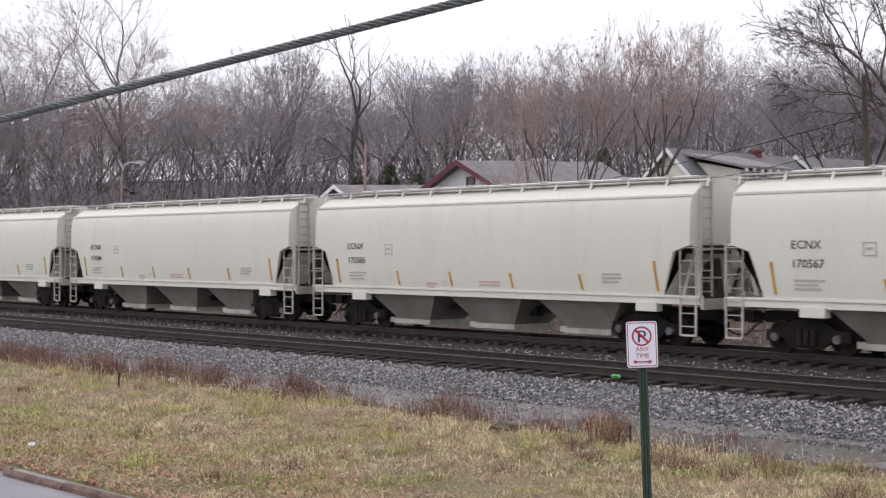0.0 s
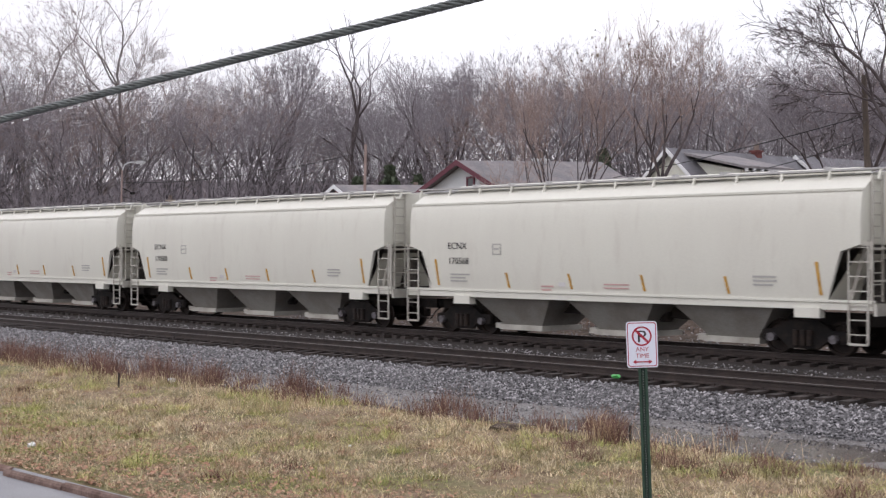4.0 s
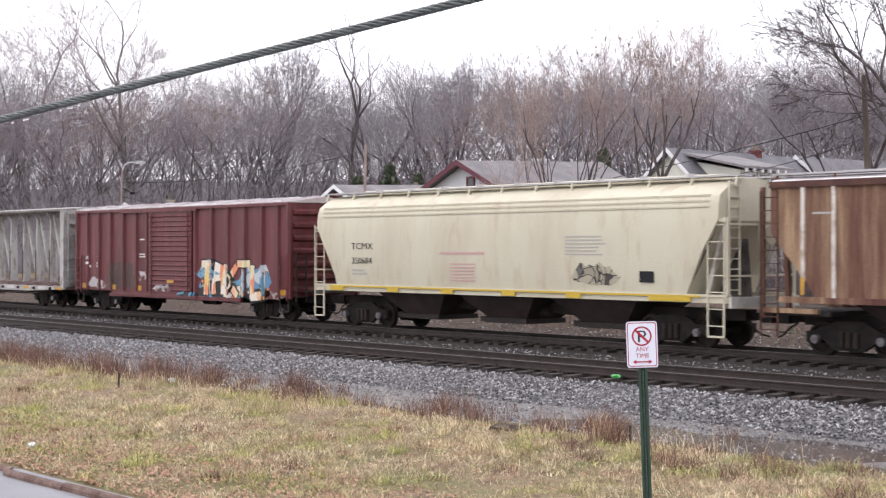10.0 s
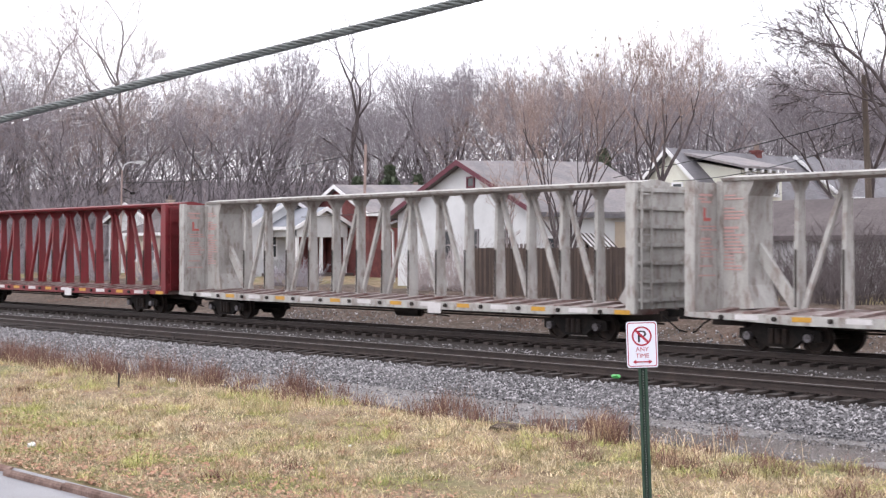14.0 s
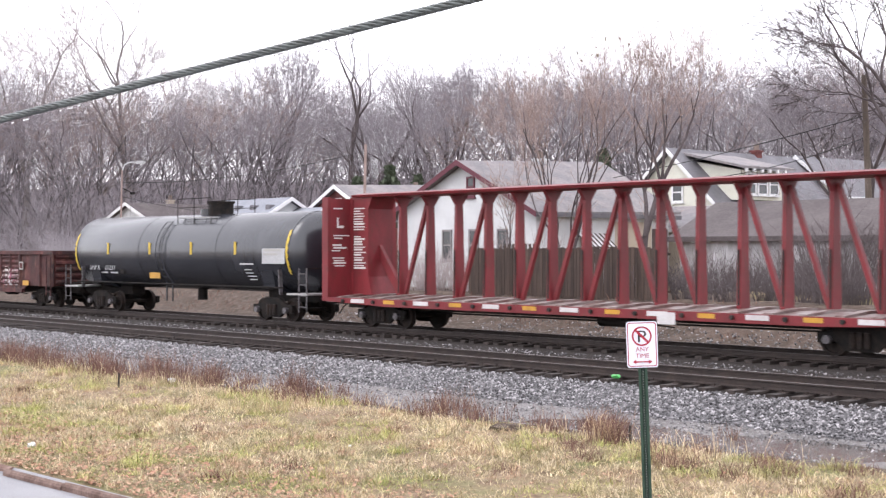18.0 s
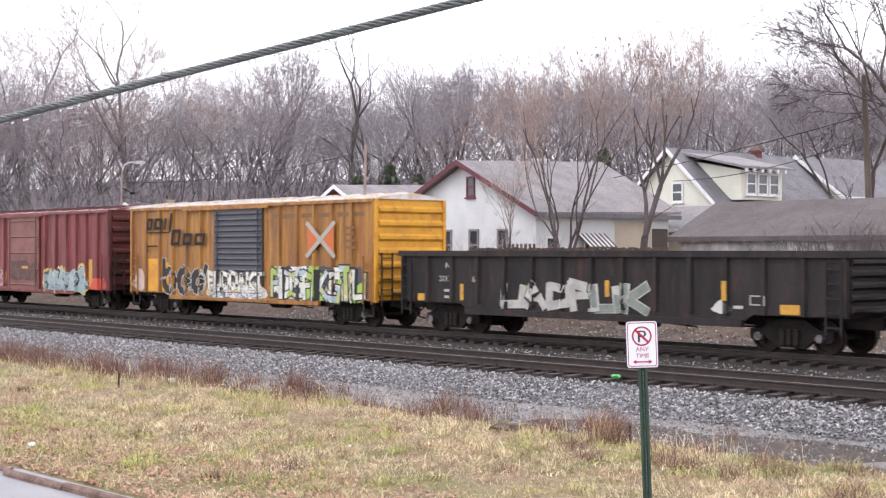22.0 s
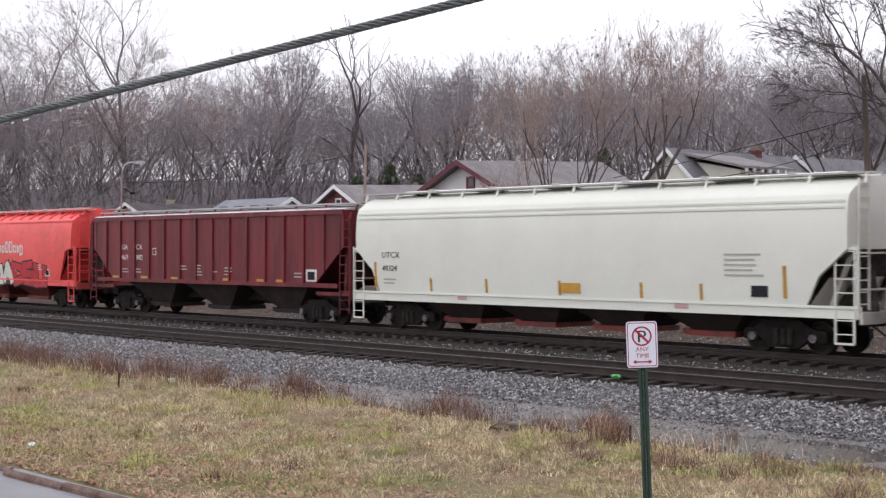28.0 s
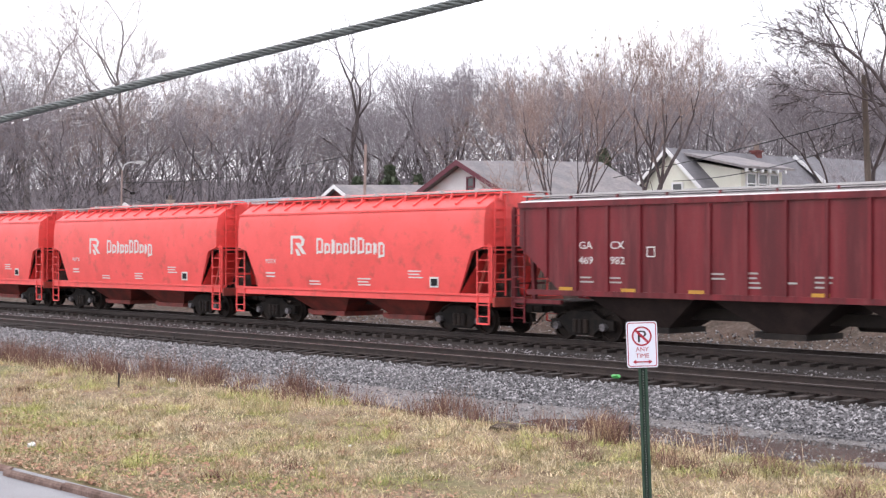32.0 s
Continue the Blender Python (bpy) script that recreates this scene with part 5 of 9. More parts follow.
def centerbeam(label, m, group, red):
    """A centre-beam flat car: a deck, two bulkheads, a truss down the middle and a top chord."""
    L = 23.1
    car = Car("centerbeam_flatcar", label, L, group)
    W, zd, zt = 1.45, 0.98, 4.5
    car.side = lambda x, z: W if x < 1.9 or x > L - 1.9 else 0.3
    m_txt = M_STENCIL_WHT if red else M_STENCIL_PINK
    # deck and its stub ends
    for s in (-1, 1):
        lo, hi = sorted((s * (W - 0.06), s * (W + 0.08)))
        car.add("side_sill", B().prism([(0, zd - 0.12), (0.0, zd), (L, zd), (L, zd - 0.12), (L - 3.4, zd - 0.24), (3.4, zd - 0.24)], lo, hi), m)
    n = 22
    for k in range(n):
        x = 0.9 + k * (L - 1.8) / (n - 1)
        car.add("deck_riser", B().prism([(-W - 0.02, zd), (-W - 0.02, zd + 0.04), (-0.3, zd + 0.13), (0.3, zd + 0.13), (W + 0.02, zd + 0.04), (W + 0.02, zd)], x - 0.13, x + 0.13, "x"), M_DECK)
    car.add("deck", B().prism([(-W + 0.05, zd - 0.16), (-W + 0.05, zd - 0.02), (-0.3, zd + 0.06), (0.3, zd + 0.06), (W - 0.05, zd - 0.02), (W - 0.05, zd - 0.16)], 0.1, L - 0.1, "x"), M_DECK)
    for k in range(14):
        x = 1.2 + k * (L - 2.4) / 13
        car.add("winch", B().cyl((x, -W - 0.16, zd - 0.1), (x, -W + 0.02, zd - 0.1), 0.06, 8), M_UNDER)
        if k % 2:
            car.add("reflector", B().box(x + 0.5, x + 1.05, -W - 0.09, -W - 0.078, zd - 0.15, zd - 0.03), M_AMBER, "amber reflector strip")
        else:
            car.add("white_patch", B().box(x + 0.4, x + 1.1, -W - 0.09, -W - 0.078, zd - 0.15, zd - 0.02), M_FADEWHITE)
    # bulkheads
    for xe, d in ((0.0, 1), (L, -1)):
        a, c = sorted((xe, xe + d * 0.32))
        bh = car.add("bulkhead", B().box(a + 0.02, c - 0.02, -W + 0.04, W - 0.04, zd, zt - 0.14), m)
        for s in (-1, 1):
            car.add("bulkhead_post", B().box(a, c, s * W - 0.07, s * W + 0.07, zd - 0.05, zt - 0.1), m, parent=bh)
        for k in range(7):
            z = zd + 0.25 + k * 0.5
            x = xe - d * 0.06
            car.add("bulkhead_rib", B().box(min(x, xe), max(x, xe), -W + 0.08, W - 0.08, z - 0.05, z + 0.05), m, parent=bh)
        car.ladder((xe - d * 0.1, -W + 0.12, zd), (xe - d * 0.1, -W + 0.12, zt - 0.2), 0.42, 9, m, "y")
        # solid panels of the centre wall at the ends
        if d > 0:
            p = [(0.3, zd), (0.3, zt - 0.1), (1.5, zt - 0.1), (1.3, zt - 0.5), (1.3, zd + 0.7), (1.5, zd + 0.1)]
            car.add("end_panel", B().prism(p, -0.55, 0.55), m)
            car.add("end_rib", B().box(0.42, 0.5, -0.58, 0.58, zd, zt - 0.16), m)
            car.add("end_brace", B().bar((1.2, 0, zd + 1.7), (2.45, 0, zd + 0.1), 0.14, 0.3), m)
        else:
            car.add("end_brace", B().bar((xe - 0.4, 0, zd + 1.9), (xe - 1.7, 0, zd + 0.1), 0.14, 0.3), m)
    # centre truss
    car.add("top_chord", B().prism([(-0.62, zt - 0.1), (-0.66, zt - 0.02), (-0.1, zt + 0.06), (0.1, zt + 0.06), (0.66, zt - 0.02), (0.62, zt - 0.1), (0.2, zt - 0.14), (-0.2, zt - 0.14)], 0.5, L - 0.5, "x"), m)
    xs = [2.5 + k * (L - 5.1) / 13 for k in range(14)]
    for k, x in enumerate(xs):
        b = B().loft([[(x - 0.07, -0.2, zd), (x + 0.07, -0.2, zd), (x + 0.07, 0.2, zd), (x - 0.07, 0.2, zd)],
                      [(x - 0.065, -0.17, zd + 1.5), (x + 0.065, -0.17, zd + 1.5), (x + 0.065, 0.17, zd + 1.5), (x - 0.065, 0.17, zd + 1.5)],
                      [(x - 0.06, -0.13, zt - 0.45), (x + 0.06, -0.13, zt - 0.45), (x + 0.06, 0.13, zt - 0.45), (x - 0.06, 0.13, zt - 0.45)],
                      [(x - 0.06, -0.4, zt - 0.1), (x + 0.06, -0.4, zt - 0.1), (x + 0.06, 0.4, zt - 0.1), (x - 0.06, 0.4, zt - 0.1)]])
        car.add("truss_post", b, m)
        car.add("chain_slot", B().box(x - 0.025, x + 0.025, -0.212, -0.19, zd + 0.15, zt - 1.9), M_UNDER)
    mid = L / 2
    for k in range(13):
        a, c = xs[k], xs[k + 1]
        if (a + c) / 2 < mid:
            p, q = (a + 0.1, zd + 0.05), (c - 0.1, zt - 0.25)
        else:
            p, q = (a + 0.1, zt - 0.25), (c - 0.1, zd + 0.05)
        if k % 2 == 0 or k in (5, 7, 11):
            car.add("truss_diagonal", B().bar((p[0], 0, p[1]), (q[0], 0, q[1]), 0.13, 0.12), m)
    # writing on the bulkhead's inner face and on the end panel
    rnd = random.Random(7 if red else 3)
    for col in range(2):
        z = zt - 0.5
        while z > zd + 0.9:
            h = 0.06 if rnd.random() < 0.3 else 0.038
            w = 0.75 * (0.45 + 0.5 * rnd.random())
            if col == 0:
                if not zt - 1.3 < z < zt - 0.7:
                    y0 = -1.34 + 0.12 * rnd.random()
                    car.add("stencil_line", B().box(0.304, 0.31, y0, y0 + w, z, z + h), m_txt)
            else:
                car.add("stencil_line", B().box(0.55, 0.55 + w * 0.92, -0.565, -0.557, z, z + h), m_txt)
            z -= 0.09 + (0.16 if rnd.random() < (0.3 if col == 0 else 0.06) else 0.0)
    em = M_STENCIL_WHT if red else mat("red_emblem_paint", (0.45, 0.12, 0.11), 0.6, finea=0.1, bump=0)
    car.add("emblem", B().box(0.304, 0.31, -1.12, -1.04, zt - 1.15, zt - 0.8).box(0.305, 0.311, -1.12, -0.82, zt - 1.15, zt - 1.07), em)
    car.add("center_sill", B().box(0.0, L, -0.35, 0.35, 0.6, 0.9), M_UNDER)
    for x in (5.5, 8.2, 11.5, 14.8, 17.6):
        car.add("cross_bearer", B().prism([(-W, 0.74), (-0.3, 0.6), (0.3, 0.6), (W, 0.74), (W, 0.84), (-W, 0.84)], x - 0.08, x + 0.08, "x"), M_UNDER)
    car.add("data_plate", B().box(14.7, 15.3, -W - 0.1, -W - 0.085, zd - 0.36, zd - 0.04), M_FADEWHITE, "white placard")
    car.trucks((2.6, L - 2.6))
    car.brake_gear(L * 0.5, 0.55)
    car.couplers(0.75, 0.75)
    return car


M_PLACARD = mat("grey_placard", (0.42, 0.42, 0.43), 0.5, finea=0.2)


def tank_car():
    L = 16.45
    car = Car("tank_car", "satin black tank car with yellow reflector bars", L)
    R, zc = 1.5, 2.52
    n = 36
    prof = [(-0.28, 0.25), (-0.26, 0.55), (-0.18, 0.95), (-0.03, 1.25), (0.14, 1.41), (0.34, R), (L * 0.33, R), (L * 0.67, R), (L - 0.34, R), (L - 0.14, 1.41), (L + 0.03, 1.25), (L + 0.18, 0.95), (L + 0.26, 0.55), (L + 0.28, 0.25)]
    rings = [[(x, r * math.sin(2 * math.pi * i / n), zc + r * math.cos(2 * math.pi * i / n)) for i in range(n)] for x, r in prof]
    shell = car.add("tank_shell", B().loft(rings), M_TANK, smooth=50)
    for x in (0.36, L - 0.36, 5.7, 11.4):
        car.add("weld_band", B().loft([[(x + dx, (R + 0.012) * math.sin(2 * math.pi * i / n), zc + (R + 0.012) * math.cos(2 * math.pi * i / n)) for i in range(n)] for dx in (-0.03, 0.03)], caps=False), M_TANK, smooth=50)

    def skin(z):
        return math.sqrt(max(0.01, R * R - (z - zc) ** 2))
    car.side = lambda x, z: skin(z)
    for x in (0.42, L - 0.42):
        b = B()
        for k in range(10):
            a0, a1 = -0.55 + k * 0.11, -0.55 + (k + 1) * 0.11
            b.add([(x - 0.07, -(R + 0.01) * math.cos(a0), zc + (R + 0.01) * math.sin(a0)), (x + 0.07, -(R + 0.01) * math.cos(a0), zc + (R + 0.01) * math.sin(a0)),
                   (x + 0.07, -(R + 0.01) * math.cos(a1), zc + (R + 0.01) * math.sin(a1)), (x - 0.07, -(R + 0.01) * math.cos(a1), zc + (R + 0.01) * math.sin(a1))], [(0, 1, 2, 3)])
        car.add("reflector", b, M_YSTRIPE, "yellow end reflector")
    for x in (3.17, 6.55, 9.65, 12.7):
        car.bars([(x, 2.42, 0.14, 0.48)], M_YSTRIPE, "reflector")
    car.bars([(6.2, 1.45, 0.8, 0.42)], M_AMBER, "amber_plate")
    car.words("SHPX", 1.45, 1.76, 0.38, M_PLACARD, stretch=1.0)
    car.words("21237", 2.75, 1.76, 0.38, M_PLACARD, stretch=0.95)
    for x, w in ((1.5, 0.5), (2.2, 0.55), (3.0, 0.6)):
        car.bars([(x, 1.62, w, 0.06)], M_PLACARD)
    car.bars([(3.95, 1.62, 0.3, 0.3)], M_RUN, "data_plate")
    car.block(14.6, 2.55, 1.2, 4, 0.15, 0.08, M_STENCIL_FAINT)
    car.bars([(14.5, 2.1, 1.4, 0.55)], M_PLACARD, "placard_holder").location.y = 0.004
    car.block(13.0, 2.05, 0.9, 1, 0.2, 0.06, M_PLACARD)
    car.block(13.2, 1.85, 0.6, 4, 0.12, 0.035, M_PLACARD)
    # fittings on top
    car.add("valve_housing", B().cyl((9.55, 0, zc + R - 0.15), (9.55, 0, zc + R + 0.42), 0.5, 18).cyl((9.55, 0, zc + R + 0.42), (9.55, 0, zc + R + 0.5), 0.55, 18), M_RUN, smooth=40)
    car.add("manway", B().cyl((8.6, 0, zc + R - 0.1), (8.6, 0, zc + R + 0.22), 0.3, 14), M_TANK, smooth=40)
    plat = B()
    for y in (-0.98, -0.86, -0.74, -0.62, 0.62, 0.74, 0.86, 0.98):
        plat.box(8.0, 10.4, y - 0.025, y + 0.025, zc + 1.34, zc + 1.37)
    for x in (8.0, 8.8, 9.6, 10.36):
        plat.box(x, x + 0.04, -1.0, -0.6, zc + 1.33, zc + 1.36).box(x, x + 0.04, 0.6, 1.0, zc + 1.33, zc + 1.36)
    car.add("valve_platform", plat, M_WALK)
    for y in (-1.02, 1.02):
        rail = B()
        for x in (8.0, 9.2, 10.4):
            rail.cyl((x, y, zc + 1.1), (x, y, zc + R + 0.6), 0.016, 6)
        rail.cyl((8.0, y, zc + R + 0.6), (10.4, y, zc + R + 0.6), 0.016, 6).cyl((8.0, y, zc + R + 0.25), (10.4, y, zc + R + 0.25), 0.014, 6)
        car.add("safety_railing", rail, M_RUN)
    lad = B()
    for dx in (0, 0.45):
        pts = [(7.22 + dx, -R * math.cos(a) - 0.09 * math.cos(a), zc + (R + 0.09) * math.sin(a)) for a in [-0.9 + 0.22 * k for k in range(9)]]
        lad.path(pts, 0.025)
    for k in range(9):
        a = -0.9 + 0.22 * k
        lad.cyl((7.22, -(R + 0.09) * math.cos(a), zc + (R + 0.09) * math.sin(a)), (7.67, -(R + 0.09) * math.cos(a), zc + (R + 0.09) * math.sin(a)), 0.02, 6)
    lad.bar((7.22, -1.05, 0.55), (7.22, -1.05, 1.3), 0.05).bar((7.67, -1.05, 0.55), (7.67, -1.05, 1.3), 0.05)
    car.add("side_ladder", lad, M_TANK)
    for s in (-1, 1):
        car.add("grab_rail", B().cyl((0.6, s * 1.52, 1.25), (L - 0.6, s * 1.52, 1.25), 0.03, 6), M_RUN)
    # saddles, stub sills, end platforms
    for xe, d in ((0.0, 1), (L, -1)):
        car.add("stub_sill", B().box(min(xe - d * 0.8, xe + d * 3.2), max(xe - d * 0.8, xe + d * 3.2), -0.3, 0.3, 0.7, 1.1), M_RUN)
        car.add("saddle", B().prism([(-1.35, 1.85), (-1.2, 1.2), (-0.3, 0.95), (0.3, 0.95), (1.2, 1.2), (1.35, 1.85), (0.9, 1.3), (0, 1.02), (-0.9, 1.3)], min(xe + d * 1.5, xe + d * 2.2), max(xe + d * 1.5, xe + d * 2.2), "x"), M_TANK)
        car.add("end_platform", B().box(min(xe - d * 0.7, xe + d * 0.5), max(xe - d * 0.7, xe + d * 0.5), -1.45, 1.45, 1.0, 1.06), M_WALK)
        hr = B()
        for y in (-1.4, -0.5, 0.5, 1.4):
            hr.cyl((xe - d * 0.65, y, 1.0), (xe - d * 0.65, y, 1.95), 0.02, 6)
        hr.cyl((xe - d * 0.65, -1.4, 1.95), (xe - d * 0.65, 1.4, 1.95), 0.02, 6)
        car.add("end_railing", hr, M_RUN)
        for s in (-1, 1):
            car.ladder((xe - 0.65 if d > 0 else xe + 0.2, s * 1.42, 0.4), (xe - 0.65 if d > 0 else xe + 0.2, s * 1.42, 1.95), 0.45, 4, M_CAP, t=0.04)
            car.add("saddle_gusset", B().bar((xe + d * 0.9, s * 1.4, 1.0), (xe + d * 0.95, s * 1.42, 1.9), 0.14, 0.06), M_CAP)
    car.add("bottom_outlet", B().cyl((L / 2, 0, 1.1), (L / 2, 0, 0.6), 0.2, 12), M_RUN)
    brake_wheel(car, L + 0.72, 0.4, 1.7, M_RUN)
    car.trucks((1.9, L - 1.9))
    car.couplers(0.55, 0.55)
    return car


def gondola(label, m, posts, corrugated, marks):
    L = 16.2
    car = Car("gondola_car", label, L)
    W, lo, zt = 1.5, 0.72, 2.5
    car.side = lambda x, z: W + (0.08 if any(abs(x - p) < 0.08 for p in posts) else 0.0) + (0.0 if not corrugated else 0.05)
    out = [(0, zt), (0, lo + 0.25), (2.7, lo + 0.25), (3.1, lo), (L - 3.1, lo), (L - 2.7, lo + 0.25), (L, lo + 0.25), (L, zt)]
    for s in (-1, 1):
        side = car.add("side_sheet", B().prism(out, s * W, s * (W - 0.06)), m)
        for p in posts:
            a, c = s * W, s * (W + 0.09)
            car.add("side_post", B().prism([(p - 0.1, a), (p - 0.06, c), (p + 0.06, c), (p + 0.1, a)], lo + 0.24, zt - 0.1, "z"), m, parent=side)
        if corrugated:
            for p, q in zip(posts, posts[1:]):
                if q - p < 1.4 and 1.0 < p < L - 3.0:
                    for k in range(6):
                        z = lo + 0.36 + k * 0.24
                        a, c = s * W, s * (W + 0.055)
                        car.add("side_corrugation", B().prism([(a, z - 0.09), (c, z - 0.02), (c, z + 0.04), (a, z + 0.09)], p + 0.12, q - 0.12, "x"), m, parent=side)
        a, c = sorted((s * (W - 0.08), s * (W + 0.11)))
        car.add("top_chord", B().box(-0.02, L + 0.02, a, c, zt - 0.1, zt + 0.07), m)
        a, c = sorted((s * (W - 0.04), s * (W + 0.09)))
        car.add("side_sill", B().box(3.0, L - 3.0, a, c, lo - 0.08, lo + 0.1), m)
    for xe, d in ((0.0, -1), (L, 1)):
        a, c = sorted((xe, xe - d * 0.07))
        car.add("end_wall", B().box(a, c, -W, W, 1.0, zt), m)
        for k in range(5):
            z = 1.15 + k * 0.29
            car.add("end_corrugation", B().prism([(xe, z - 0.11), (xe + d * 0.09, z - 0.04), (xe + d * 0.09, z + 0.04), (xe, z + 0.11)], -W + 0.08, W - 0.08), m)
        a, c = sorted((xe - d * 0.1, xe + d * 0.1))
        car.add("end_chord", B().box(a, c, -W - 0.1, W + 0.1, zt - 0.1, zt + 0.068), m)
        x = xe - (0.55 if d > 0 else -0.1)
        car.ladder((x, -W - 0.1, 0.55), (x, -W - 0.1, zt - 0.2), 0.42, 5, m)
        car.add("crossover_platform", B().box(min(xe, xe + d * 0.5), max(xe, xe + d * 0.5), -0.9, 0.9, 1.1, 1.15), M_UNDER)
    car.add("floor_pan", B().box(0.07, L - 0.07, -W + 0.06, W - 0.06, 0.95, 1.05), M_UNDER)
    car.add("center_sill", B().box(-0.2, L + 0.2, -0.3, 0.3, 0.64, 0.94), M_UNDER)
    brake_wheel(car, L + 0.25, 0.5, 1.9, M_RUN)
    marks(car)
    car.trucks((1.9, L - 1.9))
    car.brake_gear(L * 0.5, 0.6)
    car.couplers(0.9, 0.9)
    return car


def ribbed_side(z):
    """Depth of the gondola's corrugated panels."""
    k = (z - 1.08 + 0.12) % 0.24 - 0.12
    return 1.5 + 0.06 * max(0.0, 1 - abs(k - 0.01) / 0.08)


def red_gondola():
    posts = (0.08, 0.75, 1.9, 2.9, 3.7, 4.75, 5.75, 6.8, 7.8, 8.8, 9.85, 10.9, 11.9, 12.9, 14.9, 16.12)
    scuff = spray("pink_white_scuff_spray", [(0.46, 0.42, 0.42), (0.34, 0.12, 0.17), (0.30, 0.26, 0.26), (0.12, 0.03, 0.03), (0.52, 0.48, 0.46)], 4.5, (0.12, 0.04, 0.04), 0.07, (1.6, 1, 0.6))

    def marks(car):
        b = B().box(0.85, 1.85, -1.585, -1.5, 0.96, 2.36).box(1.95, 2.85, -1.585, -1.5, 1.15, 1.6)
        car.add("lettering_panel", b, M_GONBLK, "black lettering panel")
        car.side = lambda x, z: 1.59
        car.words("NS", 1.0, 2.02, 0.34, M_STENCIL_WHT, stretch=1.3)
        car.words("194", 0.92, 1.56, 0.42, M_STENCIL_WHT, stretch=1.3)
        car.words("434", 2.12, 1.56, 0.42, M_STENCIL_WHT, stretch=1.25)
        car.block(0.95, 1.25, 0.4, 2, 0.2, 0.08, M_STENCIL_WHT)
        car.block(1.45, 1.25, 0.35, 2, 0.2, 0.08, M_STENCIL_WHT)
        car.bars([(0.3, 1.0, 0.3, 0.24), (2.1, 0.98, 0.55, 0.2), (5.0, 0.98, 0.5, 0.2), (13.3, 0.98, 0.6, 0.22)], M_AMBER, "reflector")
        car.bars([(12.95, 1.7, 0.4, 0.36)], M_STENCIL_FAINT, "data_plate")
        car.bars([(13.01, 1.75, 0.28, 0.26)], M_GONRED, "data_plate").location.y = -0.008
        car.side = lambda x, z: ribbed_side(z) + (0.09 if any(abs(x - p) < 0.08 for p in posts) else 0.0)
        for x, w, z0, z1, s in ((3.7, 1.0, 0.9, 1.35, 1), (5.7, 1.0, 0.92, 1.25, 2), (6.8, 1.0, 0.95, 1.4, 3), (8.8, 2.1, 0.95, 1.95, 4), (10.9, 2.0, 0.95, 1.9, 5), (7.8, 1.0, 0.9, 1.2, 6)):
            car.spraying(x, x + w, z0, z1, scuff, "scuffed pink and white spray paint", s * 3.1, 0.25, "graffiti", 26)
    return gondola("rusty dark red gondola car with corrugated sides", M_GONRED, posts, True, marks)


def black_gondola():
    posts = tuple(0.08 + k * 1.146 for k in range(15))
    grf = spray("grey_white_letters_spray", [(0.45, 0.44, 0.42), (0.38, 0.37, 0.36), (0.04, 0.04, 0.045), (0.5, 0.49, 0.46)], 1.1, (0.03, 0.03, 0.035), 0.06, (1.2, 1, 0.6))

    def marks(car):
        car.side = lambda x, z: 1.5 + (0.09 if any(abs(x - p) < 0.08 for p in posts) else 0.0)
        car.words("NS", 2.05, 2.02, 0.26, M_STENCIL_FAINT, stretch=1.2)
        car.words("2017", 1.75, 1.62, 0.26, M_STENCIL_FAINT, stretch=1.1)
        car.words("66", 3.25, 1.62, 0.26, M_STENCIL_FAINT, stretch=1.1)
        car.block(2.0, 1.3, 0.4, 2, 0.2, 0.08, M_STENCIL_FAINT)
        car.glyphs(4.5, 8.3, 0.95, 1.62, 4, M_LETTERGREY, M_GONBLK, "pale grey sprayed letters", 3, 0.25, 0.05)
        car.glyphs(8.2, 10.2, 0.95, 1.6, 2, M_LETTERGREEN, M_LETTERGREY, "grey-green sprayed letters", 8, 0.24, 0.06)
        car.spraying(12.2, 12.9, 0.95, 1.4, grf, "small grey scrawl", 13, 0.3)
        car.bars([(0.75, 1.0, 0.5, 0.22), (14.3, 1.0, 0.65, 0.24)], M_AMBER, "reflector")
        car.bars([(2.72, 1.05, 0.15, 0.5), (5.5, 1.05, 0.15, 0.5), (8.6, 1.3, 0.15, 0.45), (12.6, 1.3, 0.15, 0.5)], M_AMBER, "reflector")
        car.block(12.9, 1.1, 0.4, 1, 0.2, 0.08, M_STENCIL_FAINT)
        car.bars([(13.4, 1.2, 0.5, 0.03), (13.4, 1.42, 0.5, 0.03), (13.4, 1.2, 0.03, 0.25), (13.88, 1.2, 0.03, 0.25)], M_STENCIL_FAINT)
    return gondola("black gondola car with grey sprayed letters", M_GONBLK, posts, False, marks)


M_LETTERGREY = mat("pale_grey_spray_paint", (0.42, 0.41, 0.38), 0.6, col2=(0.28, 0.27, 0.26), amt=0.4, scale=2.5, finea=0.15)
M_LETTERGREEN = mat("grey_green_spray_paint", (0.20, 0.23, 0.20), 0.6, col2=(0.14, 0.16, 0.14), amt=0.4, scale=2.5, finea=0.15)
M_LETTERWHITE = mat("white_spray_paint", (0.68, 0.66, 0.60), 0.55, col2=(0.56, 0.53, 0.44), amt=0.4, scale=2.0, finea=0.1)
M_LETTERRED = mat("red_spray_paint", (0.55, 0.035, 0.045), 0.55, col2=(0.38, 0.025, 0.03), amt=0.4, scale=2.0, finea=0.1)
M_LETTERBLUE = mat("pale_blue_spray_paint", (0.33, 0.40, 0.41), 0.55, col2=(0.24, 0.30, 0.32), amt=0.4, scale=2.0, finea=0.1)
M_LETTERPINK = mat("pink_spray_paint", (0.52, 0.27, 0.29), 0.55, col2=(0.36, 0.14, 0.16), amt=0.4, scale=2.0, finea=0.1)
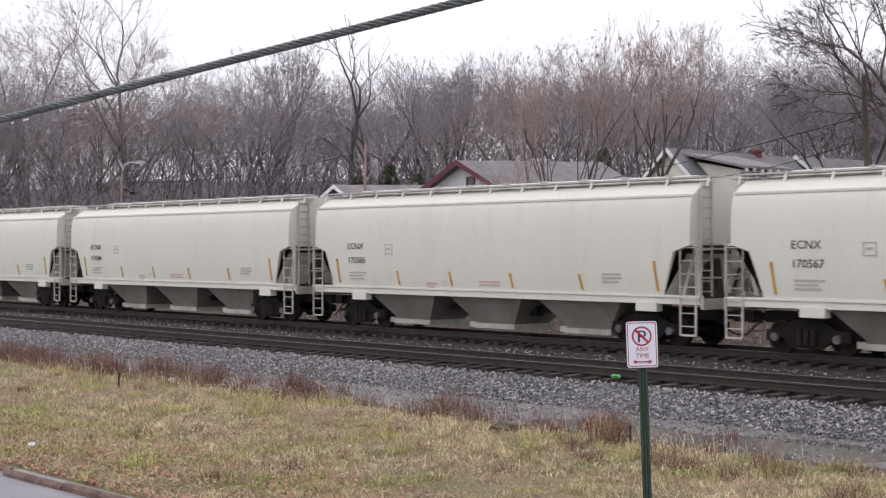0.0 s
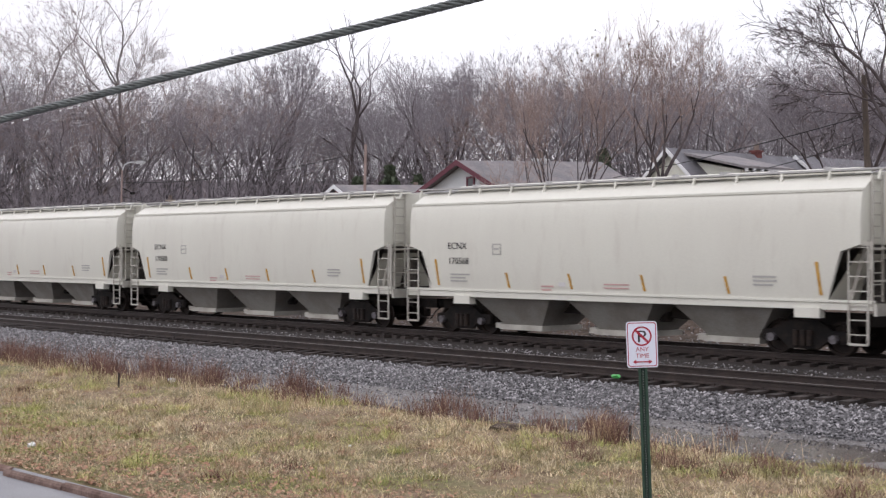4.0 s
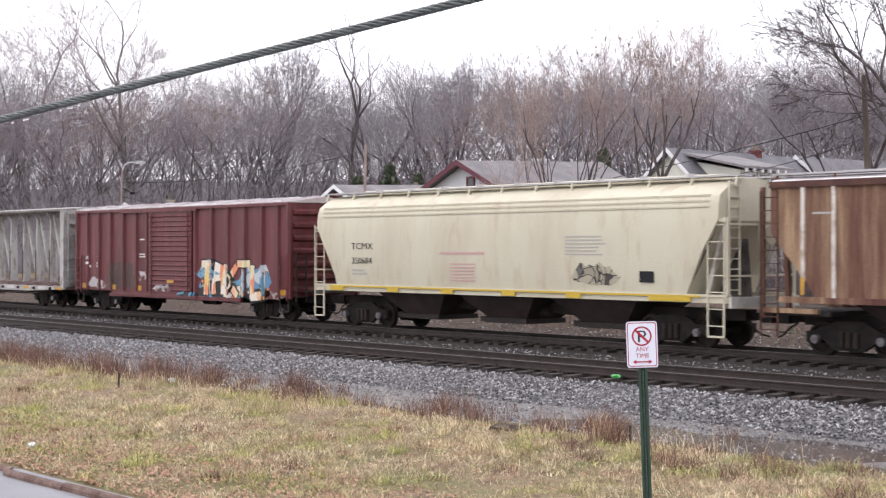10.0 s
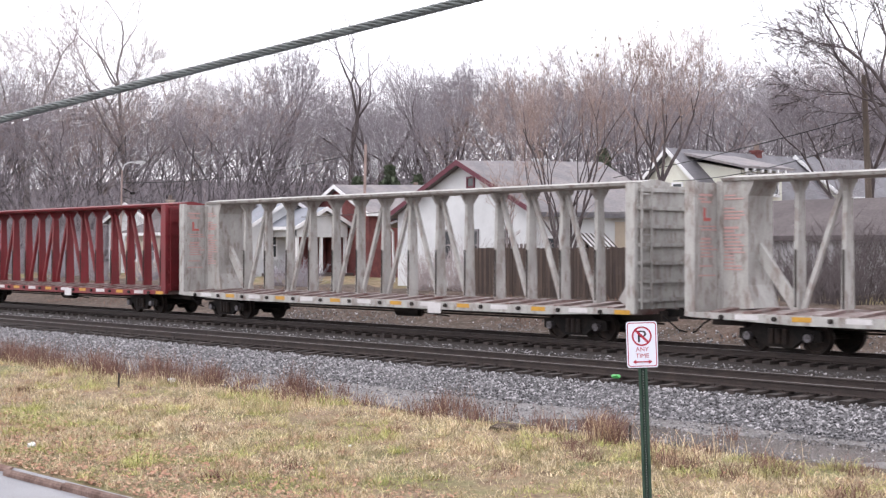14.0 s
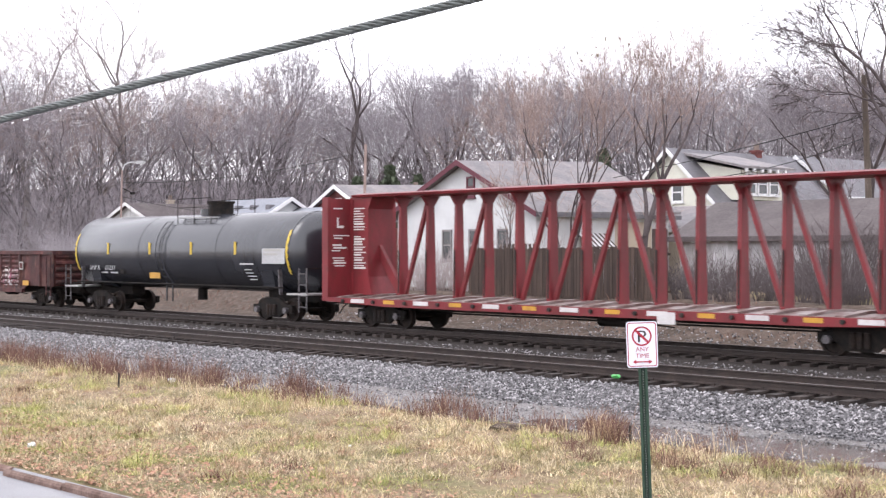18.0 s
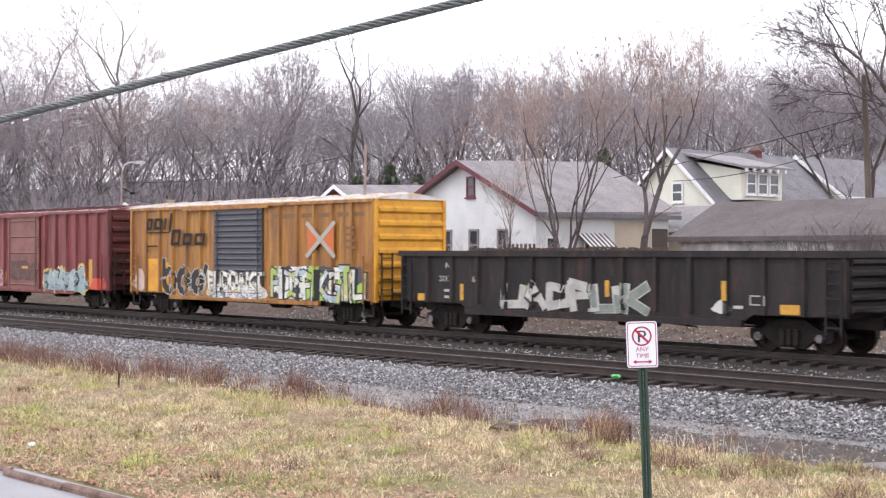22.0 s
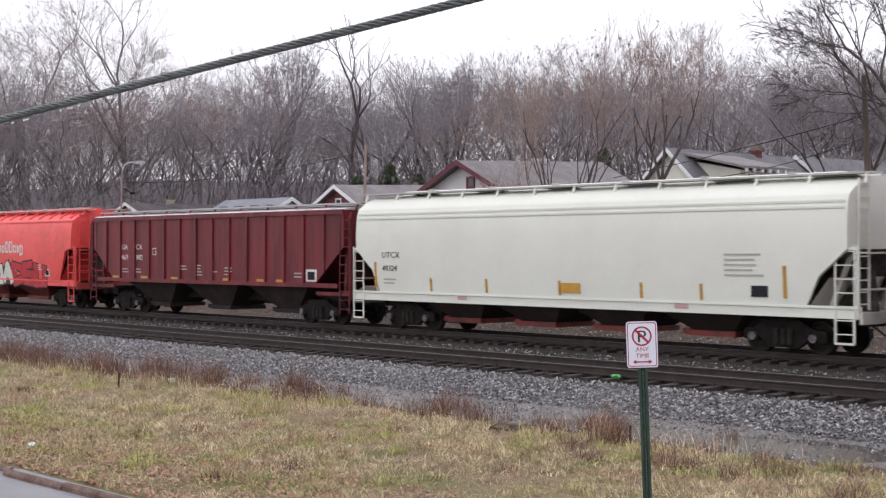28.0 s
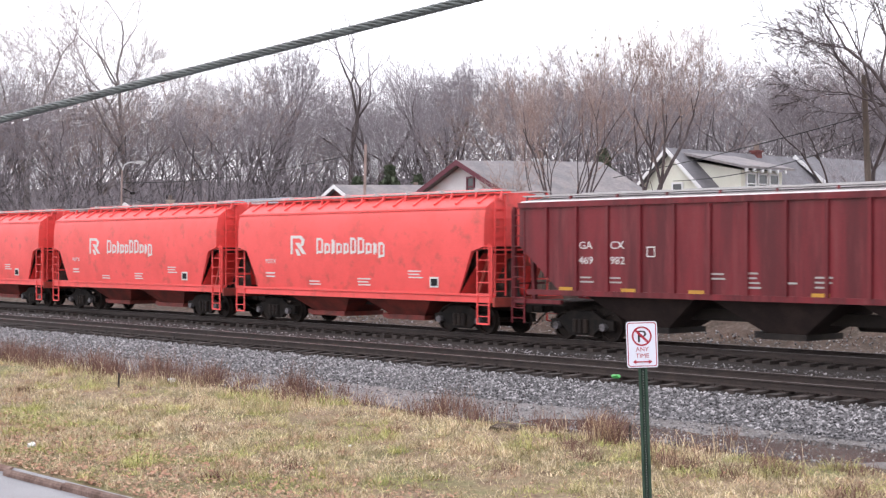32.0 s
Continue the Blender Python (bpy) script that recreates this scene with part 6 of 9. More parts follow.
M_LETTERPALE = mat("pale_pinkish_spray_paint", (0.56, 0.44, 0.38), 0.55, col2=(0.42, 0.27, 0.20), amt=0.4, scale=1.5, finea=0.1)
M_LETTERBLACK = mat("black_spray_paint", (0.013, 0.013, 0.014), 0.5, finea=0.1)

# ---- the train: each car with the place of its rear end at the start ----
TRACK_Y = 31.0
ROLLING = []


def rolling(car, x0):
    ROLLING.append((car.ob, x0 + car.L / 2))
    return car


def twin(car, x0):
    """The same kind of car again, at another place in the train."""
    ob = copy_thing(car.ob, Matrix.Identity(4))
    ROLLING.append((ob, x0 + car.L / 2))
    other = Car("", "", car.L, "", ob)
    other.side = car.side
    return other


first = grain_hopper()
places = (-21.62, -39.02, -56.69, -74.16, -91.61, -109.02, -126.42)
numbers = ("170567", "170585", "170586", "170574", "170568", "170580", "170566")
grain = [first] + [twin(first, x) for x in places[1:]]
rolling(first, places[0])
for c, num in zip(grain, numbers):
    c.words("ECNX", 1.78, 2.62, 0.29, M_STENCIL_BLK, stretch=1.1)
    c.words(num, 1.78, 2.16, 0.29, M_STENCIL_BLK, stretch=1.08)
rolling(tilx_hopper(), -146.22)
rolling(rusty_hopper(), -164.25)
rolling(tan_hopper(), -182.73)
rolling(brown_boxcar(), -200.11)
grey = rolling(centerbeam("worn white centre-beam lumber flat car, empty", M_CBGREY, "empty white lumber cars", False), -224.46)
twin(grey, -249.26)
redc = rolling(centerbeam("red centre-beam lumber flat car, empty", M_CBRED, "empty red lumber cars", True), -273.41)
twin(redc, -297.73)
rolling(tank_car(), -315.85)
rolling(red_gondola(), -333.69)
rolling(black_gondola(), -351.42)
rolling(yellow_boxcar(), -368.49)
rolling(red_boxcar(), -386.07)
rolling(yellow_boxcar(True), -403.79)
rolling(dark_red_boxcar(), -421.14)
rolling(long_white_hopper(), -441.28)
ox = rolling(oxide_hopper(), -459.2)
po = potash_hopper()
twin(po, -507.24)
twin(po, -521.81)
twin(po, -536.4)
rolling(po, -474.33)
twin(ox, -492.68)
po.ob["label"] = "bright red covered hopper car with black and white graffiti"
bk = spray("black_shadow_spray", [(0.012, 0.012, 0.012), (0.03, 0.012, 0.012)], 2.0)
po.spraying(2.4, 7.5, 1.0, 2.15, bk, "black sprayed shadow", 2, 0.5)
po.glyphs(3.2, 7.3, 1.12, 2.0, 4, M_LETTERWHITE, M_LETTERBLACK, "white sprayed letters with black outlines", 5, 0.36, 0.16)
po.glyphs(7.4, 10.6, 1.08, 1.95, 3, M_LETTERRED, M_LETTERBLACK, "red sprayed letters with black outlines", 9, 0.32, 0.14)


# ---- ground ----
def terrain(x, y):
    """Height of the ground: road, verge, ditch, ballast of two tracks, bank, yards, wooded hill."""
    pts = GROUND
    deep = y * math.cos(TURN) - x * math.sin(TURN)
    hill = float(np.interp(deep, (118, 145, 190, 245, 310, 2500), (0.0, 1.0, 4.4, 9.5, 14.5, 15.5)))
    if y > 40 and hill > 0:
        return float(np.interp(y, [p[0] for p in pts], [p[1] for p in pts])) + hill * (1 + 0.45 * noise.noise((x * 0.013, y * 0.013, 7.0))) + min(1.0, hill / 6.0) * 2.5 * noise.noise((x * 0.022, y * 0.022, 2.0))
    if y <= pts[0][0]:
        return pts[0][1]
    for (y0, z0), (y1, z1) in zip(pts, pts[1:]):
        if y <= y1:
            return z0 + (z1 - z0) * (y - y0) / (y1 - y0)
    return pts[-1][1]


GROUND = [(-60, -0.78), (9.3, -0.78), (9.45, -0.68), (13, -0.62), (16.6, -0.50), (17.4, -0.525), (18.2, -0.585), (18.6, -0.615), (19.6, -0.625), (20.4, -0.59), (20.9, -0.53), (22.5, -0.33), (23.1, -0.28), (25.6, -0.25), (26.2, -0.28),
          (27.6, -0.42), (28.9, -0.28), (33.0, -0.26), (34.2, -0.5), (36.0, -0.1), (38.5, 0.85), (60, 0.95), (95, 1.3), (2500, 2.0)]

xs = sorted(set([-2500, -1200, -700, -450, -370] + list(range(-340, -96, 8)) + [round(v, 2) for v in np.arange(-95, 12, 0.5)] + [20, 40, 80, 150, 300, 700, 1500, 2500]))
ys = sorted(set([-2500, -900, -300, -100, -40, -15, -5, 0, 4, 8] + [round(v, 2) for v in np.arange(9.0, 40.0, 0.3)] + [9.3, 9.45] + list(range(42, 100, 3)) + list(range(104, 330, 8)) + [360, 420, 600, 1000, 1700, 2500]))
gv = []
for y in ys:
    amp = 0.05 if 9.6 < y < 20 else (0.1 if 34 < y < 40 else (0.0 if y < 9.6 else (0.02 if y < 34 else 0.4)))
    for x in xs:
        gv.append((x, y, terrain(x, y) + amp * (noise.noise((x * 0.35, y * 0.35, 0)) + 0.5 * noise.noise((x * 1.3, y * 1.3, 5)))))
nx = len(xs)
gf = [(j * nx + i, j * nx + i + 1, (j + 1) * nx + i + 1, (j + 1) * nx + i) for j in range(len(ys) - 1) for i in range(nx - 1)]
M_SOIL = mat("winter_turf_soil", (0.24, 0.175, 0.115), 0.9, col2=(0.13, 0.135, 0.055), amt=0.42, scale=0.7, col3=(0.12, 0.07, 0.05), amt3=0.3, scale3=2.5, finea=0.4, fine=14, bump=0.6, spec=0.2)
M_BALLAST = mat("grey_ballast", (0.11, 0.106, 0.11), 0.75, col2=(0.05, 0.047, 0.05), amt=0.5, scale=9, edge=0.08, col3=(0.26, 0.25, 0.26), amt3=0.3, scale3=14, finea=0.4, fine=30, bump=1.0, spec=0.4)
M_DIRTYBALLAST = mat("oily_dark_ballast", (0.045, 0.038, 0.035), 0.8, col2=(0.025, 0.021, 0.02), amt=0.5, scale=5, col3=(0.09, 0.08, 0.075), amt3=0.22, scale3=12, finea=0.4, fine=30, bump=0.9, spec=0.2)
M_DIRT = mat("brown_bank_dirt", (0.105, 0.075, 0.06), 0.9, col2=(0.06, 0.045, 0.035), amt=0.5, scale=1.5, col3=(0.17, 0.14, 0.12), amt3=0.25, scale3=5, finea=0.4, bump=0.7, spec=0.2)
M_LEAFMOLD = mat("leaf_litter", (0.14, 0.118, 0.12), 0.95, col2=(0.085, 0.07, 0.07), amt=0.5, scale=0.3, finea=0.35, fine=3, bump=0.5, spec=0.1)
M_ROAD = mat("wet_asphalt", (0.21, 0.21, 0.225), 0.35, col2=(0.16, 0.16, 0.175), amt=0.45, scale=0.6, finea=0.2, fine=60, bump=0.15)
M_CURB = mat("mossy_concrete_kerb", (0.23, 0.155, 0.13), 0.85, col2=(0.12, 0.07, 0.055), amt=0.5, scale=3, finea=0.3, bump=0.4, vary=0.2)
M_MUD = mat("wet_grey_gravel_mud", (0.12, 0.108, 0.104), 0.5, col2=(0.07, 0.06, 0.054), amt=0.5, scale=1.3, col3=(0.28, 0.27, 0.27), amt3=0.3, scale3=11, finea=0.4, fine=30, bump=0.7, spec=0.45)
gm = bpy.data.meshes.new("ground")
gm.from_pydata(gv, [], gf)
for m in (M_ROAD, M_SOIL, M_BALLAST, M_DIRT, M_LEAFMOLD, M_DIRTYBALLAST, M_MUD):
    gm.materials.append(m)
idx = []
for j in range(len(ys) - 1):
    yc = (ys[j] + ys[j + 1]) / 2
    idx += [0 if yc < 9.4 and yc > -8 else 1 if yc < 17.7 else 3 if yc < 18.3 else 6 if yc < 20.8 else 2 if yc < 22.9 else 5 if yc < 29.4 else 5 if yc < 33.4 else 3 if yc < 41 else 1 if yc < 64 else 4] * (nx - 1)
gm.polygons.foreach_set("material_index", idx)
gm.polygons.foreach_set("use_smooth", [True] * len(gm.polygons))
tagged(new("ground", gm), "dry winter grass, gravel ballast and wooded hillside", "ground", kind="structure")

# ---- tracks ----
M_RAIL = mat("brown_rail_steel", (0.03, 0.022, 0.02), 0.6, 0.2, col2=(0.05, 0.036, 0.031), amt=0.4, scale=3, finea=0.2)
M_RAILHEAD = mat("worn_rail_head", (0.16, 0.14, 0.135), 0.4, 0.5, finea=0.15)
M_TIE = mat("creosoted_timber", (0.028, 0.022, 0.02), 0.8, col2=(0.055, 0.042, 0.037), amt=0.45, scale=4, stretch=(4, 0.6, 1), finea=0.3, bump=0.5, vary=0.3)


def track(name, label, yc, dz):
    tr = tagged(new(name), label, "railway track", kind="structure")
    for s in (-1, 1):
        y = yc + s * 0.755
        r = B().prism([(y - 0.07, -0.172), (y + 0.07, -0.172), (y + 0.07, -0.155), (y + 0.012, -0.13), (y + 0.012, -0.045), (y + 0.036, -0.03), (y + 0.034, -0.004), (y - 0.034, -0.004), (y - 0.036, -0.03), (y - 0.012, -0.045), (y - 0.012, -0.13), (y - 0.07, -0.155)], -420, 120, "x")
        rail = part("rail", r, M_RAIL, tr)
        part("rail_head", B().box(-420, 120, y - 0.03, y + 0.03, -0.004, 0.0), M_RAILHEAD, rail, "worn bright running surface")
    rnd = random.Random(int(yc))
    tm = [B().box(-0.115, 0.115, -1.3, 1.3, -0.17, 0.0).mesh("tie", M_TIE) for _ in range(1)]
    pl = B().box(-0.1, 0.1, -0.16, 0.16, 0.0, 0.02).box(-0.07, -0.03, -0.13, -0.09, 0.02, 0.06).box(0.03, 0.07, 0.09, 0.13, 0.02, 0.06).mesh("tie_plate", M_RAIL)
    x = -78.0
    while x < 0:
        t = part("tie", tm[0], M_TIE, tr)
        t.matrix_basis = pose(x + rnd.uniform(-0.03, 0.03), yc + rnd.uniform(-0.07, 0.07), -0.195 + rnd.uniform(-0.012, 0.008), 0, 0, rnd.uniform(-1.5, 1.5))
        if x > -45:
            for s in (-1, 1):
                p = part("tie_plate", pl, M_RAIL, t)
                p.matrix_basis = pose(0, s * 0.755, 0)
        x += 0.535
    far = B()
    for a, b2 in ((-300, -78.3), (0.4, 60)):
        x = a
        while x < b2:
            far.box(x - 0.115, x + 0.115, yc - 1.3, yc + 1.3, -0.36, -0.195)
            x += 0.535
    ob = part("distant_ties", far, M_TIE, tr)
    ob["kind"] = "stuff"
    return tr


track("track_near", "dark wooden-tie railway track in grey ballast", 24.3, 0)
track("track_far", "dark wooden-tie railway track under the train", TRACK_Y, 0)




def solid(name, b, material, label, category, smooth=0, kind="", group=""):
    return tagged(part(name, b, material, None, "", 0.0, smooth), label, category, group, kind)


# ---- kerb and the road's edge ----
kerb = tagged(new("kerb"), "worn leaf-stained concrete kerb beside the road", "kerb", kind="structure")
stone = B().prism([(0.0, -0.3), (0.0, 0.055), (0.025, 0.085), (0.065, 0.098), (0.105, 0.092), (0.14, 0.065), (0.14, -0.3)], 0.0, 1.79, "x").mesh("kerb_stone", M_CURB)
rk = random.Random(4)
for k in range(34):
    part("kerb_stone", stone, M_CURB, kerb).matrix_basis = pose(-56 + 1.8 * k, 9.3 + rk.uniform(-0.035, 0.035), -0.78 + rk.uniform(-0.02, 0.012), rk.uniform(-3, 3), 0, rk.uniform(-0.8, 0.8))

# ---- water standing in the ditch ----
wm = mat("ditch_water", (0.085, 0.07, 0.06), 0.18, col2=(0.12, 0.10, 0.09), amt=0.4, scale=1.6, finea=0.2, bump=0.12, fine=6, spec=0.4)
wb = B()
wx = [round(v, 2) for v in np.arange(-18.5, 0.1, 0.5)]
for i in range(len(wx) - 1):
    a, c = wx[i], wx[i + 1]
    e0, e1 = [0.35 * noise.noise((q * 0.4, 3, 0)) for q in (a, c)]
    wb.add([(a, 17.6 + e0, -0.603), (c, 17.6 + e1, -0.603), (c, 20.7 + e1, -0.603), (a, 20.7 + e0, -0.603)], [(0, 1, 2, 3)])
solid("puddle", wb, wm, "long brown puddle in the trackside ditch", "puddle", kind="structure")


# ---- fine scatter: stones, grass, weeds ----
def scattered(name, verts, faces_n, material, label, category):
    """One mesh of many small loose pieces; verts is (pieces, corners, 3), faces_n the corner lists of one piece."""
    n, k = verts.shape[0], verts.shape[1]
    tri = np.array(faces_n)
    allf = (np.arange(n)[:, None, None] * k + tri[None]).reshape(-1, 3)
    me = bpy.data.meshes.new(name)
    me.vertices.add(n * k)
    me.vertices.foreach_set("co", verts.reshape(-1).astype(np.float32))
    me.loops.add(len(allf) * 3)
    me.loops.foreach_set("vertex_index", allf.reshape(-1).astype(np.int32))
    me.polygons.add(len(allf))
    me.polygons.foreach_set("loop_start", np.arange(0, len(allf) * 3, 3, dtype=np.int32))
    me.update(calc_edges=True)
    me.materials.append(material)
    return tagged(new(name, me), label, category, kind="stuff")


def island_mat(name, cols, rough=0.8, spec=0.3, patch=None, pscale=0.5, third=None, mottle=None):
    """Colour from piece to piece; patch: a second list of colours in large patches."""
    m = bpy.data.materials.new(name)
    m.use_nodes = True
    n, l = m.node_tree.nodes, m.node_tree.links
    b = n["Principled BSDF"]
    b.inputs["Roughness"].default_value, b.inputs["Specular IOR Level"].default_value = rough, spec
    g = n.new("ShaderNodeNewGeometry")

    def ramp(cs):
        r = n.new("ShaderNodeValToRGB")
        while len(r.color_ramp.elements) < len(cs):
            r.color_ramp.elements.new(0.5)
        for i, c in enumerate(cs):
            r.color_ramp.elements[i].position = i / max(1, len(cs) - 1)
            r.color_ramp.elements[i].color = (*c, 1)
        l.new(g.outputs["Random Per Island"], r.inputs[0])
        return r.outputs[0]
    out = ramp(cols)
    if patch:
        tc, nz, mr, mx = n.new("ShaderNodeTexCoord"), n.new("ShaderNodeTexNoise"), n.new("ShaderNodeMapRange"), n.new("ShaderNodeMix")
        nz.inputs["Scale"].default_value, nz.inputs["Detail"].default_value = pscale, 4
        l.new(tc.outputs["Object"], nz.inputs["Vector"])
        mr.inputs[1].default_value, mr.inputs[2].default_value = 0.47, 0.59
        l.new(nz.outputs["Fac"], mr.inputs[0])
        mx.data_type = "RGBA"
        l.new(mr.outputs[0], mx.inputs[0])
        l.new(out, mx.inputs[6])
        l.new(ramp(patch), mx.inputs[7])
        out = mx.outputs[2]
        if third:
            n2, m2, x2 = n.new("ShaderNodeTexNoise"), n.new("ShaderNodeMapRange"), n.new("ShaderNodeMix")
            n2.inputs["Scale"].default_value, n2.inputs["Detail"].default_value = pscale * 1.7, 5
            sh = n.new("ShaderNodeMapping")
            sh.inputs["Location"].default_value = (13, 7, 3)
            l.new(tc.outputs["Object"], sh.inputs["Vector"])
            l.new(sh.outputs[0], n2.inputs["Vector"])
            m2.inputs[1].default_value, m2.inputs[2].default_value = 0.54, 0.62
            l.new(n2.outputs["Fac"], m2.inputs[0])
            x2.data_type = "RGBA"
            l.new(m2.outputs[0], x2.inputs[0])
            l.new(out, x2.inputs[6])
            l.new(ramp(third), x2.inputs[7])
            out = x2.outputs[2]
    if mottle:
        tc, nz, mr, vm = n.new("ShaderNodeTexCoord"), n.new("ShaderNodeTexNoise"), n.new("ShaderNodeMapRange"), n.new("ShaderNodeVectorMath")
        nz.inputs["Scale"].default_value, nz.inputs["Detail"].default_value, nz.inputs["Roughness"].default_value = mottle[0], 6, 0.65
        l.new(tc.outputs["Object"], nz.inputs["Vector"])
        mr.inputs[1].default_value, mr.inputs[2].default_value, mr.inputs[3].default_value, mr.inputs[4].default_value = 0.4, 0.62, mottle[1], mottle[2]
        l.new(nz.outputs["Fac"], mr.inputs[0])
        vm.operation = "SCALE"
        l.new(out, vm.inputs[0])
        l.new(mr.outputs[0], vm.inputs["Scale"])
        out = vm.outputs[0]
    l.new(out, b.inputs["Base Color"])
    return m


rng = np.random.default_rng(3)
gy = np.array([p[0] for p in GROUND])
gz = np.array([p[1] for p in GROUND])


def on_ground(x, y):
    return np.interp(y, gy, gz)


def stones(n, x0, x1, y0, y1, size, seed):
    r = np.random.default_rng(seed)
    x, y = r.uniform(x0, x1, n), r.uniform(y0, y1, n)
    base = np.array([(1, 0, 0), (0, 1, 0), (-1, 0, 0), (0, -1, 0), (0, 0, 1), (0, 0, -1)], float)
    v = base[None] * r.uniform(0.55, 1.25, (n, 6, 1)) + r.normal(0, 0.18, (n, 6, 3))
    a = r.uniform(0, 6.28, n)
    ca, sa = np.cos(a)[:, None], np.sin(a)[:, None]
    v = np.stack([v[..., 0] * ca - v[..., 1] * sa, v[..., 0] * sa + v[..., 1] * ca, v[..., 2]], -1) * (size * r.uniform(0.6, 1.3, n))[:, None, None]
    v[..., 2] *= 0.8
    return v + np.stack([x, y, on_ground(x, y) + 0.012], -1)[:, None, :]


OCT = [(0, 1, 4), (1, 2, 4), (2, 3, 4), (3, 0, 4), (1, 0, 5), (0, 3, 5)]
M_STONES = island_mat("crushed_stone", [(0.03, 0.028, 0.03), (0.075, 0.072, 0.075), (0.125, 0.12, 0.125), (0.22, 0.21, 0.215), (0.43, 0.41, 0.42)], 0.5, 0.38)
scattered("ballast_stones", np.concatenate([stones(30000, -66, -6, 20.7, 23.2, 0.034, 1), stones(6500, -66, -6, 20.9, 23.1, 0.045, 4), stones(7500, -66, -8, 25.8, 28.9, 0.036, 2),
                                            stones(13000, -66, -6, 18.2, 20.9, 0.024, 6), stones(4000, -50, -12, 33.0, 36.5, 0.04, 8)]), OCT, M_STONES, "grey crushed-stone ballast along the tracks", "gravel")


def blades(n, x0, x1, y0, y1, h0, h1, w, seed, lean=0.45, clump=0.0, keep=None, per=22):
    """Grass blades: each a bent, tapering strip of two triangles plus a tip."""
    r = np.random.default_rng(seed)
    x, y = r.uniform(x0, x1, n), r.uniform(y0, y1, n)
    if clump:
        m = int(n / per) + 1
        cx, cy = r.uniform(x0, x1, m), r.uniform(y0, y1, m)
        k = r.integers(0, len(cx), n)
        x, y = cx[k] + r.normal(0, clump, n), np.clip(cy[k] + r.normal(0, clump, n), y0, y1)
    if keep is not None:
        bare = np.sin(x * 1.7 + 2.1 * np.sin(y * 1.3)) + np.sin(y * 2.3 + 1.7 * np.sin(x * 0.9)) + 0.8 * np.sin(x * 4.1 + y * 3.7) + 0.7 * np.sin(x * 0.5 - y * 0.8)
        ok = bare + r.normal(0, 0.5, n) > keep
        x, y = x[ok], y[ok]
        n = len(x)
    h = r.uniform(h0, h1, n) * (0.7 + 0.6 * r.random(n) ** 2)
    a, b = r.uniform(0, 6.28, n), r.uniform(0, 6.28, n)
    l = r.uniform(0.1, 1.0, n) * lean * h
    wx, wy = np.cos(a) * w, np.sin(a) * w
    lx, ly = np.cos(b) * l, np.sin(b) * l
    z = on_ground(x, y) - 0.01
    P = lambda px, py, pz: np.stack([px, py, pz], -1)
    v = np.stack([P(x - wx, y - wy, z), P(x + wx, y + wy, z), P(x + lx * 0.35 + wx * 0.8, y + ly * 0.35 + wy * 0.8, z + h * 0.6), P(x + lx * 0.35 - wx * 0.8, y + ly * 0.35 - wy * 0.8, z + h * 0.6),
                  P(x + lx, y + ly, z + h * (1 - 0.25 * (l / (h + 1e-6))))], 1)
    return v


BLADE = [(0, 1, 2), (0, 2, 3), (3, 2, 4)]
STRAW = [(0.34, 0.255, 0.155), (0.66, 0.53, 0.34), (0.84, 0.71, 0.51), (0.56, 0.44, 0.285), (0.42, 0.375, 0.19), (0.74, 0.61, 0.42)]
GREEN = [(0.27, 0.33, 0.09), (0.56, 0.49, 0.22), (0.36, 0.40, 0.12), (0.62, 0.53, 0.27), (0.24, 0.31, 0.08)]
RUSSET = [(0.36, 0.22, 0.15), (0.56, 0.40, 0.27), (0.44, 0.28, 0.19), (0.62, 0.48, 0.32)]
M_GRASS = island_mat("winter_grass", STRAW, 0.8, 0.2, GREEN, 0.9, RUSSET, (3.2, 0.6, 1.24))
scattered("grass", np.concatenate([blades(44000, -66, -5, 9.55, 17.9, 0.04, 0.12, 0.006, 11, 2.9), blades(15000, -66, -5, 9.8, 17.6, 0.12, 0.28, 0.0045, 16, 1.8, 0.11, None, 55), blades(50000, -66, -5, 9.6, 17.9, 0.06, 0.19, 0.005, 12, 2.2, 0.16, -2.0, 40),
                                   blades(52000, -27, -6, 9.5, 17.6, 0.03, 0.12, 0.004, 13, 2.9), blades(22000, -30, -6, 9.6, 17.4, 0.06, 0.2, 0.0035, 15, 2.0, 0.07, -0.6, 45),
                                   blades(9000, -66, -22, 15.2, 17.8, 0.15, 0.40, 0.004, 14, 1.3, 0.25, -0.8, 70)]), BLADE, M_GRASS, "dry straw-coloured winter grass with green patches", "grass")
M_WEED = island_mat("dead_weed_stalks", [(0.12, 0.07, 0.06), (0.22, 0.125, 0.10), (0.15, 0.085, 0.075), (0.32, 0.21, 0.15)], 0.9, 0.1)
